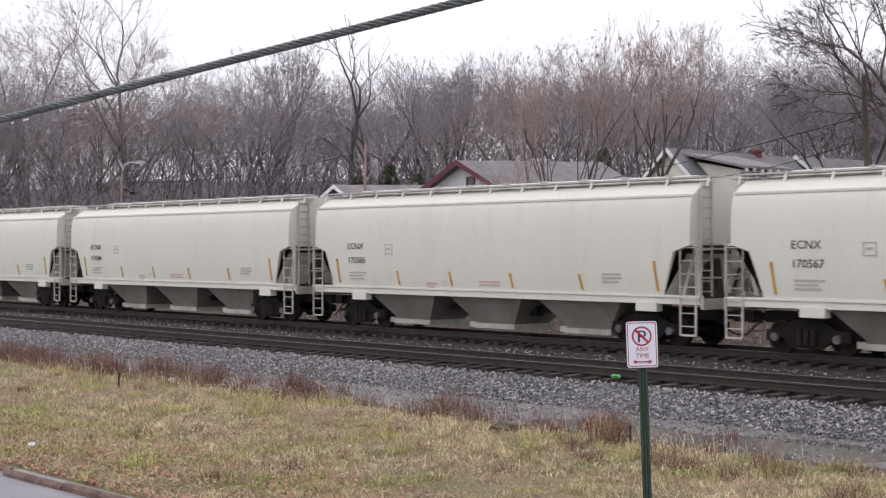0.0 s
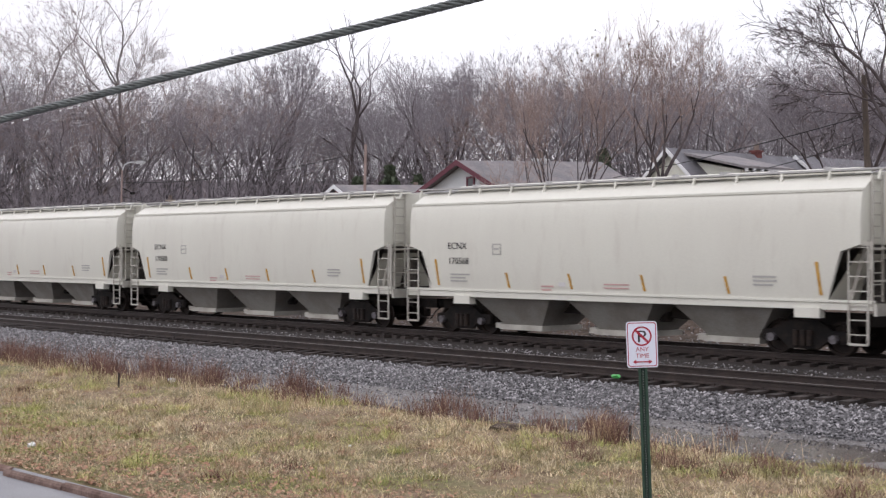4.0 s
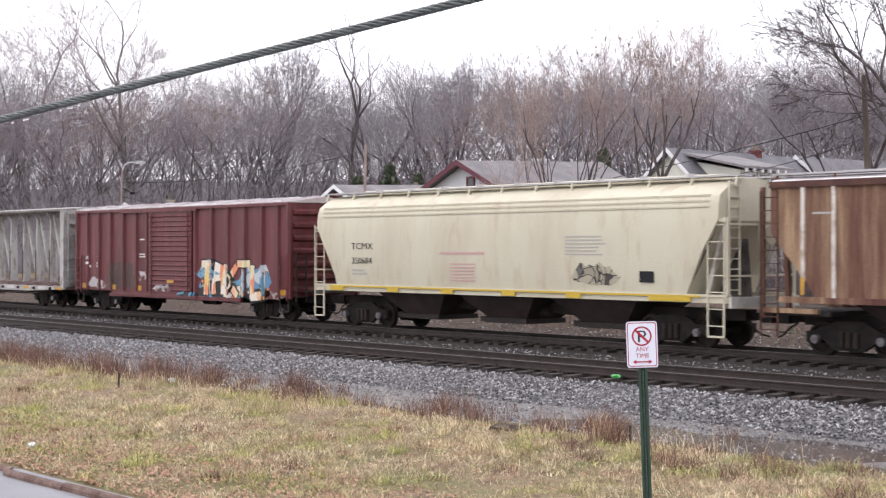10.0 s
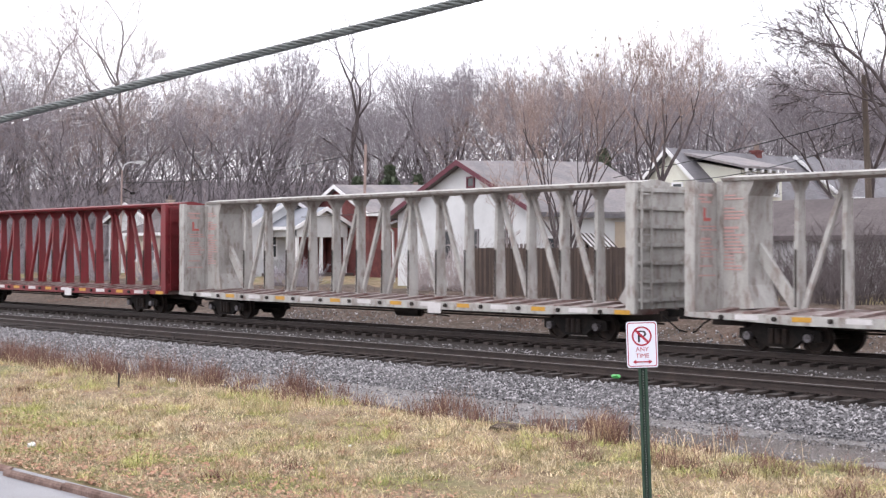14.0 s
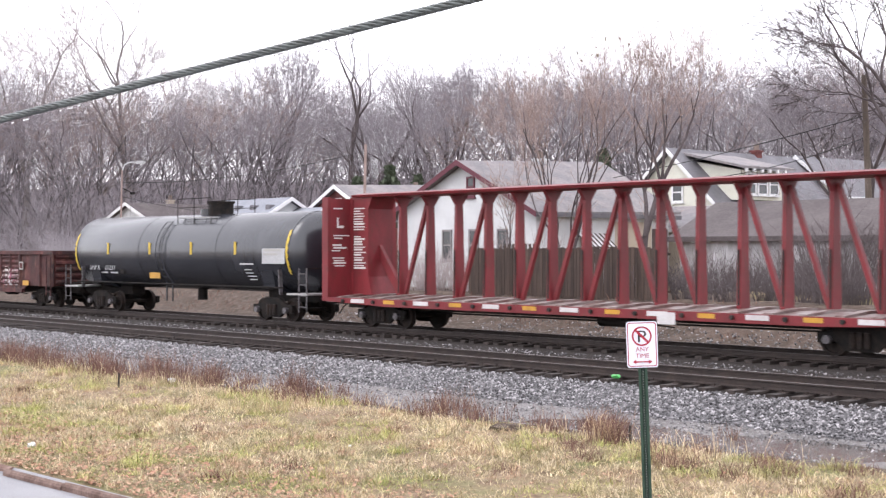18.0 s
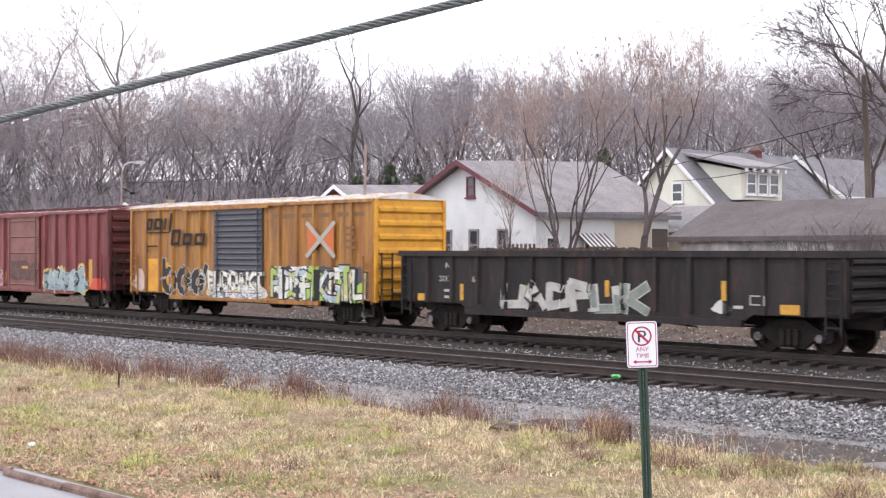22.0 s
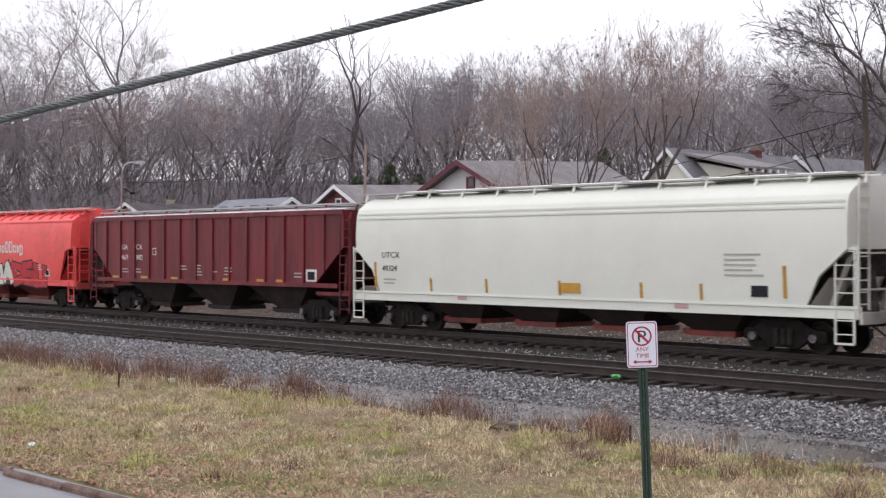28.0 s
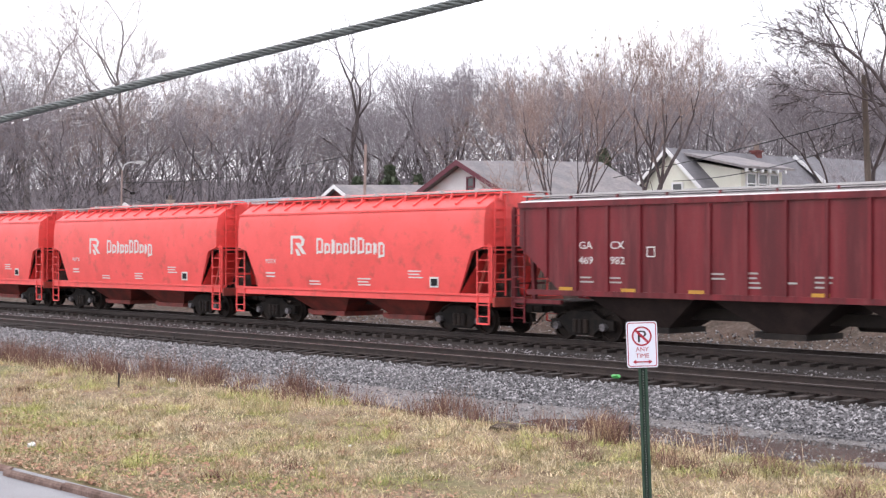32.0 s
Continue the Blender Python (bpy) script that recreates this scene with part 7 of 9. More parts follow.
scattered("dead_weeds", np.concatenate([blades(24000, -80, -25, 17.1, 18.9, 0.25, 0.85, 0.004, 21, 0.9, 0.22, -0.6, 170), blades(9000, -80, -22, 17.0, 18.2, 0.1, 0.4, 0.006, 27, 1.4, 0.4, -1.5, 60),
                                        blades(4200, -30, -14, 16.9, 19.6, 0.12, 0.5, 0.004, 22, 0.9, 0.12, -0.3, 60), blades(2600, -70, -28, 18.6, 20.4, 0.1, 0.45, 0.004, 28, 1.0, 0.15, 0.2, 70), blades(3200, -60, -7, 10.5, 16.8, 0.06, 0.24, 0.005, 23, 1.5, 0.10, None, 70), blades(260, -19.7, -18.3, 17.4, 18.0, 0.3, 0.8, 0.004, 29, 0.8, 0.15, None, 60), blades(260, -15.7, -14.7, 17.0, 17.6, 0.3, 0.75, 0.004, 30, 0.9, 0.12, None, 90),
                                        blades(2600, -15, -6, 15.6, 17.6, 0.06, 0.35, 0.004, 26, 1.3, 0.16, None, 110), blades(3000, -75, -14, 35.6, 38.4, 0.06, 0.3, 0.008, 24, 1.4, 0.35)]), BLADE, M_WEED, "brown dead weed stalks along the ditch", "weeds")
M_SEEDHEAD = island_mat("bleached_seed_heads", [(0.62, 0.48, 0.30), (0.74, 0.60, 0.40), (0.52, 0.36, 0.22)], 0.85, 0.2)
scattered("seed_heads", np.concatenate([blades(160, -15.5, -14.9, 17.1, 17.5, 0.25, 0.6, 0.004, 43, 0.9), blades(1300, -60, -12, 16.6, 18.3, 0.2, 0.5, 0.004, 41, 1.6, 0.4, None, 9)]), BLADE, M_SEEDHEAD, "bleached nodding grass seed heads beside the ditch", "weeds")
M_LITTERLEAF = island_mat("fallen_leaves", [(0.34, 0.18, 0.12), (0.46, 0.27, 0.18), (0.26, 0.13, 0.09), (0.54, 0.36, 0.25)], 0.85, 0.2)


def leaves(n, x0, x1, y0, y1, seed):
    r = np.random.default_rng(seed)
    x, y = r.uniform(x0, x1, n), y0 + (y1 - y0) * r.random(n) ** 1.6
    a = r.uniform(0, 6.28, n)
    s = r.uniform(0.02, 0.045, n)
    z = on_ground(x, y) + r.uniform(0.01, 0.06, n)
    P = lambda dx, dy, dz: np.stack([x + s * (np.cos(a) * dx - np.sin(a) * dy), y + s * (np.sin(a) * dx + np.cos(a) * dy), z + dz * s], -1)
    return np.stack([P(-1, 0, 0), P(0, -0.7, 0.3), P(1, 0, 0.5), P(0, 0.7, 0.2)], 1)


scattered("fallen_leaves", np.concatenate([leaves(8000, -30, -8, 9.5, 12.4, 31), leaves(1000, -34, -8, 10.5, 17.5, 32)]), [(0, 1, 2), (0, 2, 3)], M_LITTERLEAF, "brown fallen leaves in the grass by the kerb", "leaves")


# ---- bare trees ----
def branchy(seed, height, r0, levels=7, bole=0.27, ang=(0.22, 0.5), tropism=0.10, ratio=(0.7, 0.86), wob=0.09, stems=1, stem_ang=0.2, shoots=2, tips=4, tw=0.008, lean=(0, 0), third=0.3):
    """Wood of a tree whose trunk divides again and again into a rounded crown."""
    rnd = random.Random(seed)
    wood, fine = [], []

    def turned(d, a):
        o = d.orthogonal().normalized()
        q = rnd.uniform(0, 6.283)
        o = o * math.cos(q) + d.cross(o) * math.sin(q)
        return (d * math.cos(a) + o * math.sin(a)).normalized()

    def wisps(p, d, ln):
        for _ in range(tips):
            e = p + (turned(d, rnd.uniform(0.15, 0.95)) + Vector((0, 0, tropism * 0.6))).normalized() * ln * rnd.uniform(0.6, 1.3)
            fine.append((p, e, tw))
            q = p.lerp(e, rnd.uniform(0.3, 0.8))
            fine.append((q, q + turned(d, rnd.uniform(0.3, 0.9)) * ln * rnd.uniform(0.4, 0.8), tw * 0.85))

    def grown(p, d, ln, r, level):
        n = 3 if level > 3 else 2
        r1 = r * 0.84
        for i in range(n):
            d = (d + Vector((rnd.gauss(0, wob), rnd.gauss(0, wob), rnd.gauss(0, wob * 0.6))) + Vector((0, 0, tropism * 0.5 if level < levels else 0))).normalized()
            e = p + d * (ln / n)
            wood.append((p, e, r + (r1 - r) * i / n, r + (r1 - r) * (i + 1) / n))
            p = e
            if 1 < level < levels:
                for _ in range(shoots):
                    if rnd.random() < 0.5:
                        sl = ln * rnd.uniform(0.35, 0.7)
                        sd = turned(d, rnd.uniform(0.5, 0.9))
                        wood.append((p, p + sd * sl, max(tw, r * 0.22), tw))
                        wisps(p + sd * sl * 0.7, sd, sl * 0.6)
        if level == 0:
            wisps(p, d, ln * 0.8)
            return
        kids = 3 if rnd.random() < third else 2
        for k in range(kids):
            a = rnd.uniform(*ang) * (0.6 if k == 0 else 1.1)
            nd = (turned(d, a) + Vector((0, 0, tropism))).normalized()
            grown(p, nd, ln * rnd.uniform(*ratio) * (1.05 if k == 0 else 0.92), max(tw, r1 * (0.80 if k == 0 else 0.62)), level - 1)

    for k in range(stems):
        a = 6.283 * k / stems + rnd.uniform(-0.5, 0.5)
        d = Vector((lean[0], lean[1], 1)) + (Vector((math.cos(a), math.sin(a), 0)) * stem_ang * rnd.uniform(0.6, 1.2) if stems > 1 else Vector((0, 0, 0)))
        grown(Vector((0, 0, -0.3)), d.normalized(), height * bole * rnd.uniform(0.85, 1.1), r0 * rnd.uniform(0.8, 1.1), levels)
    top = max(w[1].z for w in wood)
    f = height / top
    return [(a * f, b * f, p, q) for a, b, p, q in wood], [(a * f, b * f, r) for a, b, r in fine]


def wood_mesh(wood, sides=5):
    """Corners and triangles of tapered lengths."""
    p = np.array([w[0] for w in wood], float)
    q = np.array([w[1] for w in wood], float)
    r = np.array([[w[2], w[3]] for w in wood])
    d = q - p
    d /= np.linalg.norm(d, axis=1)[:, None] + 1e-9
    ref = np.where(np.abs(d[:, 2:3]) < 0.9, np.array([[0, 0, 1.0]]), np.array([[1.0, 0, 0]]))
    a = np.cross(d, ref)
    a /= np.linalg.norm(a, axis=1)[:, None] + 1e-9
    b = np.cross(d, a)
    ang = np.arange(sides) * 2 * math.pi / sides
    ring = a[:, None] * np.cos(ang)[None, :, None] + b[:, None] * np.sin(ang)[None, :, None]
    v = np.concatenate([p[:, None] + ring * r[:, 0, None, None], q[:, None] + ring * r[:, 1, None, None]], 1)
    f = []
    for i in range(sides):
        j = (i + 1) % sides
        f += [(i, j, sides + j), (i, sides + j, sides + i)]
    return v, np.array(f)


def twig_mesh(fine):
    p = np.array([w[0] for w in fine], float)
    q = np.array([w[1] for w in fine], float)
    r = np.array([w[2] for w in fine])
    d = q - p
    d /= np.linalg.norm(d, axis=1)[:, None] + 1e-9
    ref = np.where(np.abs(d[:, 2:3]) < 0.9, np.array([[0, 0, 1.0]]), np.array([[1.0, 0, 0]]))
    a = np.cross(d, ref)
    a /= np.linalg.norm(a, axis=1)[:, None] + 1e-9
    b = np.cross(d, a)
    ring = [a * r[:, None], (-0.5 * a + 0.87 * b) * r[:, None], (-0.5 * a - 0.87 * b) * r[:, None]]
    return np.stack([p + ring[0], p + ring[1], p + ring[2], q], 1), np.array([(0, 1, 3), (1, 2, 3), (2, 0, 3)])


def tri_mesh(name, blocks, material):
    vs, fs, k = [], [], 0
    for v, f in blocks:
        n, c = v.shape[0], v.shape[1]
        vs.append(v.reshape(-1, 3))
        fs.append((np.arange(n)[:, None, None] * c + f[None]).reshape(-1, 3) + k)
        k += n * c
    v, f = np.concatenate(vs), np.concatenate(fs)
    me = bpy.data.meshes.new(name)
    me.vertices.add(len(v))
    me.vertices.foreach_set("co", v.reshape(-1).astype(np.float32))
    me.loops.add(len(f) * 3)
    me.loops.foreach_set("vertex_index", f.reshape(-1).astype(np.int32))
    me.polygons.add(len(f))
    me.polygons.foreach_set("loop_start", np.arange(0, len(f) * 3, 3, dtype=np.int32))
    me.polygons.foreach_set("use_smooth", np.ones(len(f), dtype=bool))
    me.update(calc_edges=True)
    me.materials.append(material)
    return me


M_BARK = mat("grey_brown_bark", (0.125, 0.106, 0.108), 0.9, col2=(0.075, 0.06, 0.06), amt=0.5, scale=3, stretch=(1, 1, 0.3), finea=0.3, bump=0.6, spec=0.2)
M_BARKPALE = mat("pale_sycamore_bark", (0.30, 0.27, 0.255), 0.85, col2=(0.15, 0.125, 0.115), amt=0.5, scale=2.0, finea=0.25, bump=0.4, spec=0.2)
# far bark and grey twigs: lightened and blued so the colour holds distant haze
M_BARKFAR = mat("hazy_grey_bark", (0.18, 0.163, 0.172), 0.9, col2=(0.115, 0.10, 0.106), amt=0.5, scale=1.0, finea=0.2, bump=0, spec=0.15)
M_TWIG = mat("hazy_bare_twigs", (0.285, 0.258, 0.278), 0.9, finea=0.2, bump=0, fine=2, spec=0.15)
M_TWIGRED = mat("reddish_bare_twigs", (0.33, 0.25, 0.225), 0.9, finea=0.2, bump=0, fine=2, spec=0.15)
M_TWIGPALE = mat("pale_bare_twigs", (0.36, 0.31, 0.305), 0.9, finea=0.2, bump=0, fine=2, spec=0.15)


def tree(label, x, y, z, bark, twig, turn=0, **how):
    wood, fine = branchy(**how)
    ob = tagged(new("tree"), label, "tree")
    ob.matrix_basis = pose(x, y, z, 0, 0, turn)
    thick = [w for w in wood if w[2] > how["r0"] * 0.15]
    thin = [w for w in wood if w[2] <= how["r0"] * 0.15]
    part("trunk", tri_mesh("trunk", [wood_mesh(thick, 7)], bark), bark, ob)
    part("crown", tri_mesh("crown", [wood_mesh(thin, 4), twig_mesh(fine)], twig), twig, ob)
    return ob


yard = tree("bare multi-stemmed yard tree with a few clinging leaves", -39.6, 42.6, 0.9, M_BARK, M_TWIGRED, 0, seed=32, height=11.8, r0=0.085, levels=7, bole=0.2, ang=(0.18, 0.45), tropism=0.08, stems=4, stem_ang=0.42, tips=2, shoots=1, tw=0.006, wob=0.09, third=0.15)
rl = np.random.default_rng(12)
tops = sorted((v.co.copy() for c in yard.children if c.name.startswith("crown") for v in c.data.vertices), key=lambda c: -c.z)[:4000]
lv = np.array([tops[i] for i in rl.integers(0, 4000, 26)])[:, None, :] + rl.normal(0, 0.06, (26, 4, 3)) + np.array([0, 0, -0.05])
M_CLING = mat("withered_hanging_leaves", (0.16, 0.13, 0.07), 0.8, finea=0.2, bump=0)
part("leaves", tri_mesh("leaves", [(lv, np.array([(0, 1, 2), (0, 2, 3)]))], M_CLING), M_CLING, yard, "withered hanging leaves")
tree("bare fan-shaped yard tree with reddish twigs", -37.0, 44.5, 0.9, M_BARK, M_TWIGRED, 180, seed=33, height=11.4, r0=0.17, levels=8, bole=0.15, ang=(0.26, 0.58), tropism=0.085, tips=2, shoots=1, tw=0.006, wob=0.09, third=0.35)
tree("thin bare sapling beside a white house", -41.2, 41.2, 0.9, M_BARK, M_TWIGRED, 0, seed=61, height=5.4, r0=0.05, levels=6, tips=3, tw=0.006, ang=(0.2, 0.45))
tree("large dark bare tree with long arching limbs", -27.5, 52.6, 0.9, M_BARK, M_BARK, 180, seed=103, height=15.0, r0=0.22, levels=8, bole=0.22, ang=(0.3, 0.62), tropism=0.015, wob=0.13, ratio=(0.7, 0.87), tips=3, tw=0.010, third=0.3)
tree("dark bare tree with crooked limbs behind a pole", -32.9, 55.9, 0.9, M_BARK, M_TWIG, 60, seed=111, height=13.0, r0=0.16, levels=7, bole=0.2, ang=(0.3, 0.62), tropism=0.03, wob=0.15, ratio=(0.72, 0.88), tips=3, tw=0.006, third=0.3)
tree("tall dark forked bare tree", -86.0, 68.9, 3.0, M_BARK, M_TWIG, 130, seed=89, height=17.4, r0=0.40, levels=6, bole=0.26, ang=(0.3, 0.65), wob=0.17, stems=2, stem_ang=0.2, tropism=0.06, tips=4, tw=0.009, third=0.15)
tree("tall dark bare tree at the wood's edge", -83.5, 73.9, 3.2, M_BARK, M_TWIG, 130, seed=87, height=14.5, r0=0.28, levels=7, bole=0.3, ang=(0.25, 0.55), wob=0.11, tips=4, tw=0.009)
tree("tall pale-barked bare sycamore", -111.7, 62.8, 3.0, M_BARKPALE, M_TWIGPALE, 0, seed=93, height=24.0, r0=0.36, levels=8, bole=0.28, ang=(0.3, 0.68), wob=0.13, tips=3, shoots=1, tropism=0.04, tw=0.009)
tree("tall pale-barked bare sycamore", -117.3, 56.7, 2.8, M_BARKPALE, M_TWIGPALE, 0, seed=97, height=23.5, r0=0.34, levels=8, bole=0.28, ang=(0.3, 0.68), wob=0.13, tips=3, shoots=1, tropism=0.04, tw=0.009)
tree("tall pale-barked bare sycamore", -112.5, 60.0, 2.8, M_BARKPALE, M_TWIGPALE, 40, seed=99, height=21.5, r0=0.26, levels=8, bole=0.28, ang=(0.3, 0.68), wob=0.13, tips=3, shoots=1, tropism=0.04, tw=0.009)
tree("tall rounded bare tree at the wood's edge", -104.5, 73.6, 4.0, M_BARK, M_TWIG, 0, seed=103, height=17.5, r0=0.3, levels=8, bole=0.3, ang=(0.25, 0.55), tips=3, tw=0.009)
tree("tall bare tree at the wood's edge", -88.9, 80.6, 3.5, M_BARK, M_TWIG, 0, seed=107, height=16.0, r0=0.28, levels=7, bole=0.3, ang=(0.25, 0.5), tips=4, tw=0.009)

# the woods on the hill behind
def sliver_mesh(fine):
    """Twigs too thin to show a side: one long tapering face each."""
    p = np.array([w[0] for w in fine], float)
    q = np.array([w[1] for w in fine], float)
    r = np.array([w[2] for w in fine])
    d = q - p
    a = np.cross(d, np.random.default_rng(5).normal(0, 1, d.shape))
    a *= (r / (np.linalg.norm(a, axis=1) + 1e-9))[:, None]
    return np.stack([p + a, p - a, q], 1), np.array([(0, 1, 2)])


KINDS = []
for k in range(8):
    wood, fine = branchy(200 + k, 16.0 + 1.2 * (k % 4), 0.17 + 0.03 * (k % 3), levels=7, bole=0.3 - 0.02 * (k % 3), ang=(0.2, 0.5 + 0.05 * (k % 3)), wob=0.17, ratio=(0.72, 0.88), shoots=1, tips=3, tw=0.011, tropism=0.06)
    big = [w for w in wood if w[2] > 0.035]
    small = [(w[0], w[1], max(0.014, w[2])) for w in wood if w[2] <= 0.035]
    KINDS.append((wood_mesh(big, 3), sliver_mesh(fine + small), max(w[1].z for w in wood)))
rw = random.Random(77)
wood_blocks, twig_blocks, pale_blocks = [], [], []
ct, st = math.cos(TURN), math.sin(TURN)


def canopy(u):
    """How high the wood's top stands over the eye, for each metre of distance, along the ridge."""
    return float(np.interp(u, (-0.42, -0.31, -0.24, -0.19, -0.145, -0.10, -0.06, 0.0, 0.05, 0.10, 0.15, 0.20, 0.26, 0.42), (0.128, 0.134, 0.126, 0.124, 0.136, 0.124, 0.122, 0.136, 0.154, 0.156, 0.150, 0.150, 0.148, 0.144)))


for k in range(470):
    depth = 111 + 160 * rw.random() ** 1.7
    u = rw.uniform(-0.40, 0.40) if k < 390 else (rw.uniform(-0.36, -0.2) if k % 2 else rw.uniform(0.04, 0.33))
    across = u * depth
    if depth < 122 and -0.12 < u < -0.02:
        depth += 14
    x, y = across * ct - depth * st, across * st + depth * ct
    z = terrain(x, y) - 0.3
    (wv, wf), (tv, tf), top = KINDS[rw.randrange(8)]
    sc = min(rw.uniform(0.9, 1.2), (2.57 + canopy(u) * depth * rw.uniform(0.84, 1.04) - z) / top)
    sc = max(sc, 0.45)
    a = rw.uniform(0, 6.283)
    rot = np.array([[math.cos(a), -math.sin(a), 0], [math.sin(a), math.cos(a), 0], [0, 0, 1]]) * sc
    if depth > 132:
        tv = tv[rw.randrange(2)::2]
    wood_blocks.append((wv @ rot.T + np.array([x, y, z]), wf))
    (pale_blocks if rw.random() < 0.18 else twig_blocks).append((tv @ rot.T + np.array([x, y, z]), tf))
# the undergrowth: thickets of thin shoots between and before the trees
rt = np.random.default_rng(9)
nc, per = 5000, 68
nb = nc * per
dep = 105 + 165 * rt.random(nc) ** 1.5
uu = rt.uniform(-0.41, 0.42, nc)
acr = uu * dep
bx, by = acr * ct - dep * st, acr * st + dep * ct
bz = np.array([terrain(p, q) for p, q in zip(bx, by)]) - 0.2
tall = np.minimum(np.array([canopy(q) for q in uu]) * dep * 0.9 + 2.57 - bz, np.where(rt.random(nc) < 0.8, rt.uniform(3.5, 9.0, nc), rt.uniform(9.0, 13.0, nc)))
bx, by, bz, tall = (q.repeat(per) for q in (bx, by, bz, tall))
bx, by = bx + rt.normal(0, 1.8, nb), by + rt.normal(0, 1.8, nb)
hz = tall * rt.random(nb) ** 1.2
p0 = np.stack([bx, by, bz + hz], -1)
dr = rt.normal(0, 0.6, (nb, 3)) + np.array([0, 0, 0.8])
dr /= np.linalg.norm(dr, axis=1)[:, None]
p1 = p0 + dr * rt.uniform(0.5, 1.7, nb)[:, None]
twig_blocks.append(sliver_mesh(list(zip(p0, p1, rt.uniform(0.009, 0.018, nb)))))
woods = tagged(new("woodland"), "grey-brown leafless woods on a hillside", "woods", kind="stuff")
part("trunks", tri_mesh("trunks", wood_blocks, M_BARKFAR), M_BARKFAR, woods)["kind"] = "stuff"
part("twigs", tri_mesh("twigs", twig_blocks, M_TWIG), M_TWIG, woods)["kind"] = "stuff"
part("twigs", tri_mesh("twigs", pale_blocks, M_TWIGRED), M_TWIGRED, woods, "reddish-brown twigs")["kind"] = "stuff"


# ---- shrubs: bundles of thin stems ----
def shrub(label, x, y, z, size, n, twig, seed):
    rnd = random.Random(seed)
    fine = []
    for _ in range(n):
        a, o = rnd.uniform(0, 6.283), rnd.random() ** 0.5
        p = Vector((0.35 * size * o * math.cos(a), 0.35 * size * o * math.sin(a), 0))
        d = Vector((0.5 * o * math.cos(a) + rnd.gauss(0, 0.2), 0.5 * o * math.sin(a) + rnd.gauss(0, 0.2), 1)).normalized()
        h = size * rnd.uniform(0.5, 1.0)
        e = p + d * h
        fine.append((p, e, 0.014))
        for _ in range(5):
            q = p.lerp(e, rnd.uniform(0.2, 0.95))
            fine.append((q, q + (d + Vector((rnd.gauss(0, 0.5), rnd.gauss(0, 0.5), rnd.gauss(0, 0.3)))).normalized() * h * rnd.uniform(0.15, 0.4), 0.009))
    ob = solid("shrub", B().box(0, 0.01, 0, 0.01, 0, 0.01), twig, label, "shrub")
    ob.data = tri_mesh("shrub", [twig_mesh(fine)], twig)
    ob.matrix_basis = pose(x, y, z)
    return ob


rs = random.Random(8)
for k in range(11):
    shrub("bare pale-twigged shrub before a white house", -46.5 + 0.75 * k + rs.uniform(-0.3, 0.3), 40.6 + rs.uniform(-0.6, 0.8), 0.85, rs.uniform(1.6, 2.6), 60, M_TWIGPALE, 300 + k)
for k in range(22):
    shrub("tangled bare shrub on the bank", -36.0 + 0.75 * k + rs.uniform(-0.3, 0.3), 40.5 + rs.uniform(-1.5, 2.5), 0.8, rs.uniform(0.9, 2.0), 60, M_BARK, 330 + k)
for k in range(11):
    shrub("dark tangled shrub before a garage", -34.0 + 0.85 * k + rs.uniform(-0.3, 0.3), 44.3 + rs.uniform(-0.9, 0.9), 0.85, rs.uniform(1.0, 2.0) if k < 6 else rs.uniform(2.2, 4.0), 90, M_BARK, 400 + k)
for k in range(16):
    shrub("brown bare thicket behind the tracks", -104 + 3.4 * k + rs.uniform(-1, 1), 43 + rs.uniform(-2, 4) if k < 9 else 40 + rs.uniform(-1, 1), 0.7, rs.uniform(2.2, 4.2) if k < 9 else rs.uniform(1.0, 1.8), 120, M_TWIG, 360 + k)


M_NEEDLE = island_mat("evergreen_needles", [(0.045, 0.058, 0.036), (0.10, 0.12, 0.08), (0.065, 0.08, 0.052)], 0.8, 0.2)


def evergreen(label, x, y, z, h, r, seed):
    rg = np.random.default_rng(seed)
    ob = tagged(new("evergreen_tree"), label, "tree")
    ob.matrix_basis = pose(x, y, z)
    part("trunk", B().cyl((0, 0, -0.2), (0, 0, h * 0.9), 0.13, 8, 0.03), M_BARK, ob)
    n = 3800
    t = rg.random(n) ** 0.8
    rad = r * (1 - t) ** 0.7 * np.sqrt(rg.random(n)) * (0.8 + 0.3 * np.sin(t * 40))
    a = rg.uniform(0, 6.283, n)
    c = np.stack([rad * np.cos(a), rad * np.sin(a), 0.3 + t * (h - 0.3)], -1)
    v = c[:, None, :] + rg.normal(0, 0.16, (n, 3, 3))
    part("crown", tri_mesh("crown", [(v, np.array([(0, 1, 2)]))], M_NEEDLE), M_NEEDLE, ob)


evergreen("dark green conical evergreen behind the houses", -76.6, 64.3, 1.4, 7.0, 1.9, 5)
evergreen("dark green conical evergreen behind the houses", -78.2, 62.6, 1.4, 6.2, 1.8, 6)
evergreen("dark green conical evergreen behind the houses", -75.3, 65.8, 1.4, 6.4, 1.8, 8)
evergreen("dark green evergreen in a back yard", -63.2, 71.8, 1.6, 7.6, 2.2, 7)

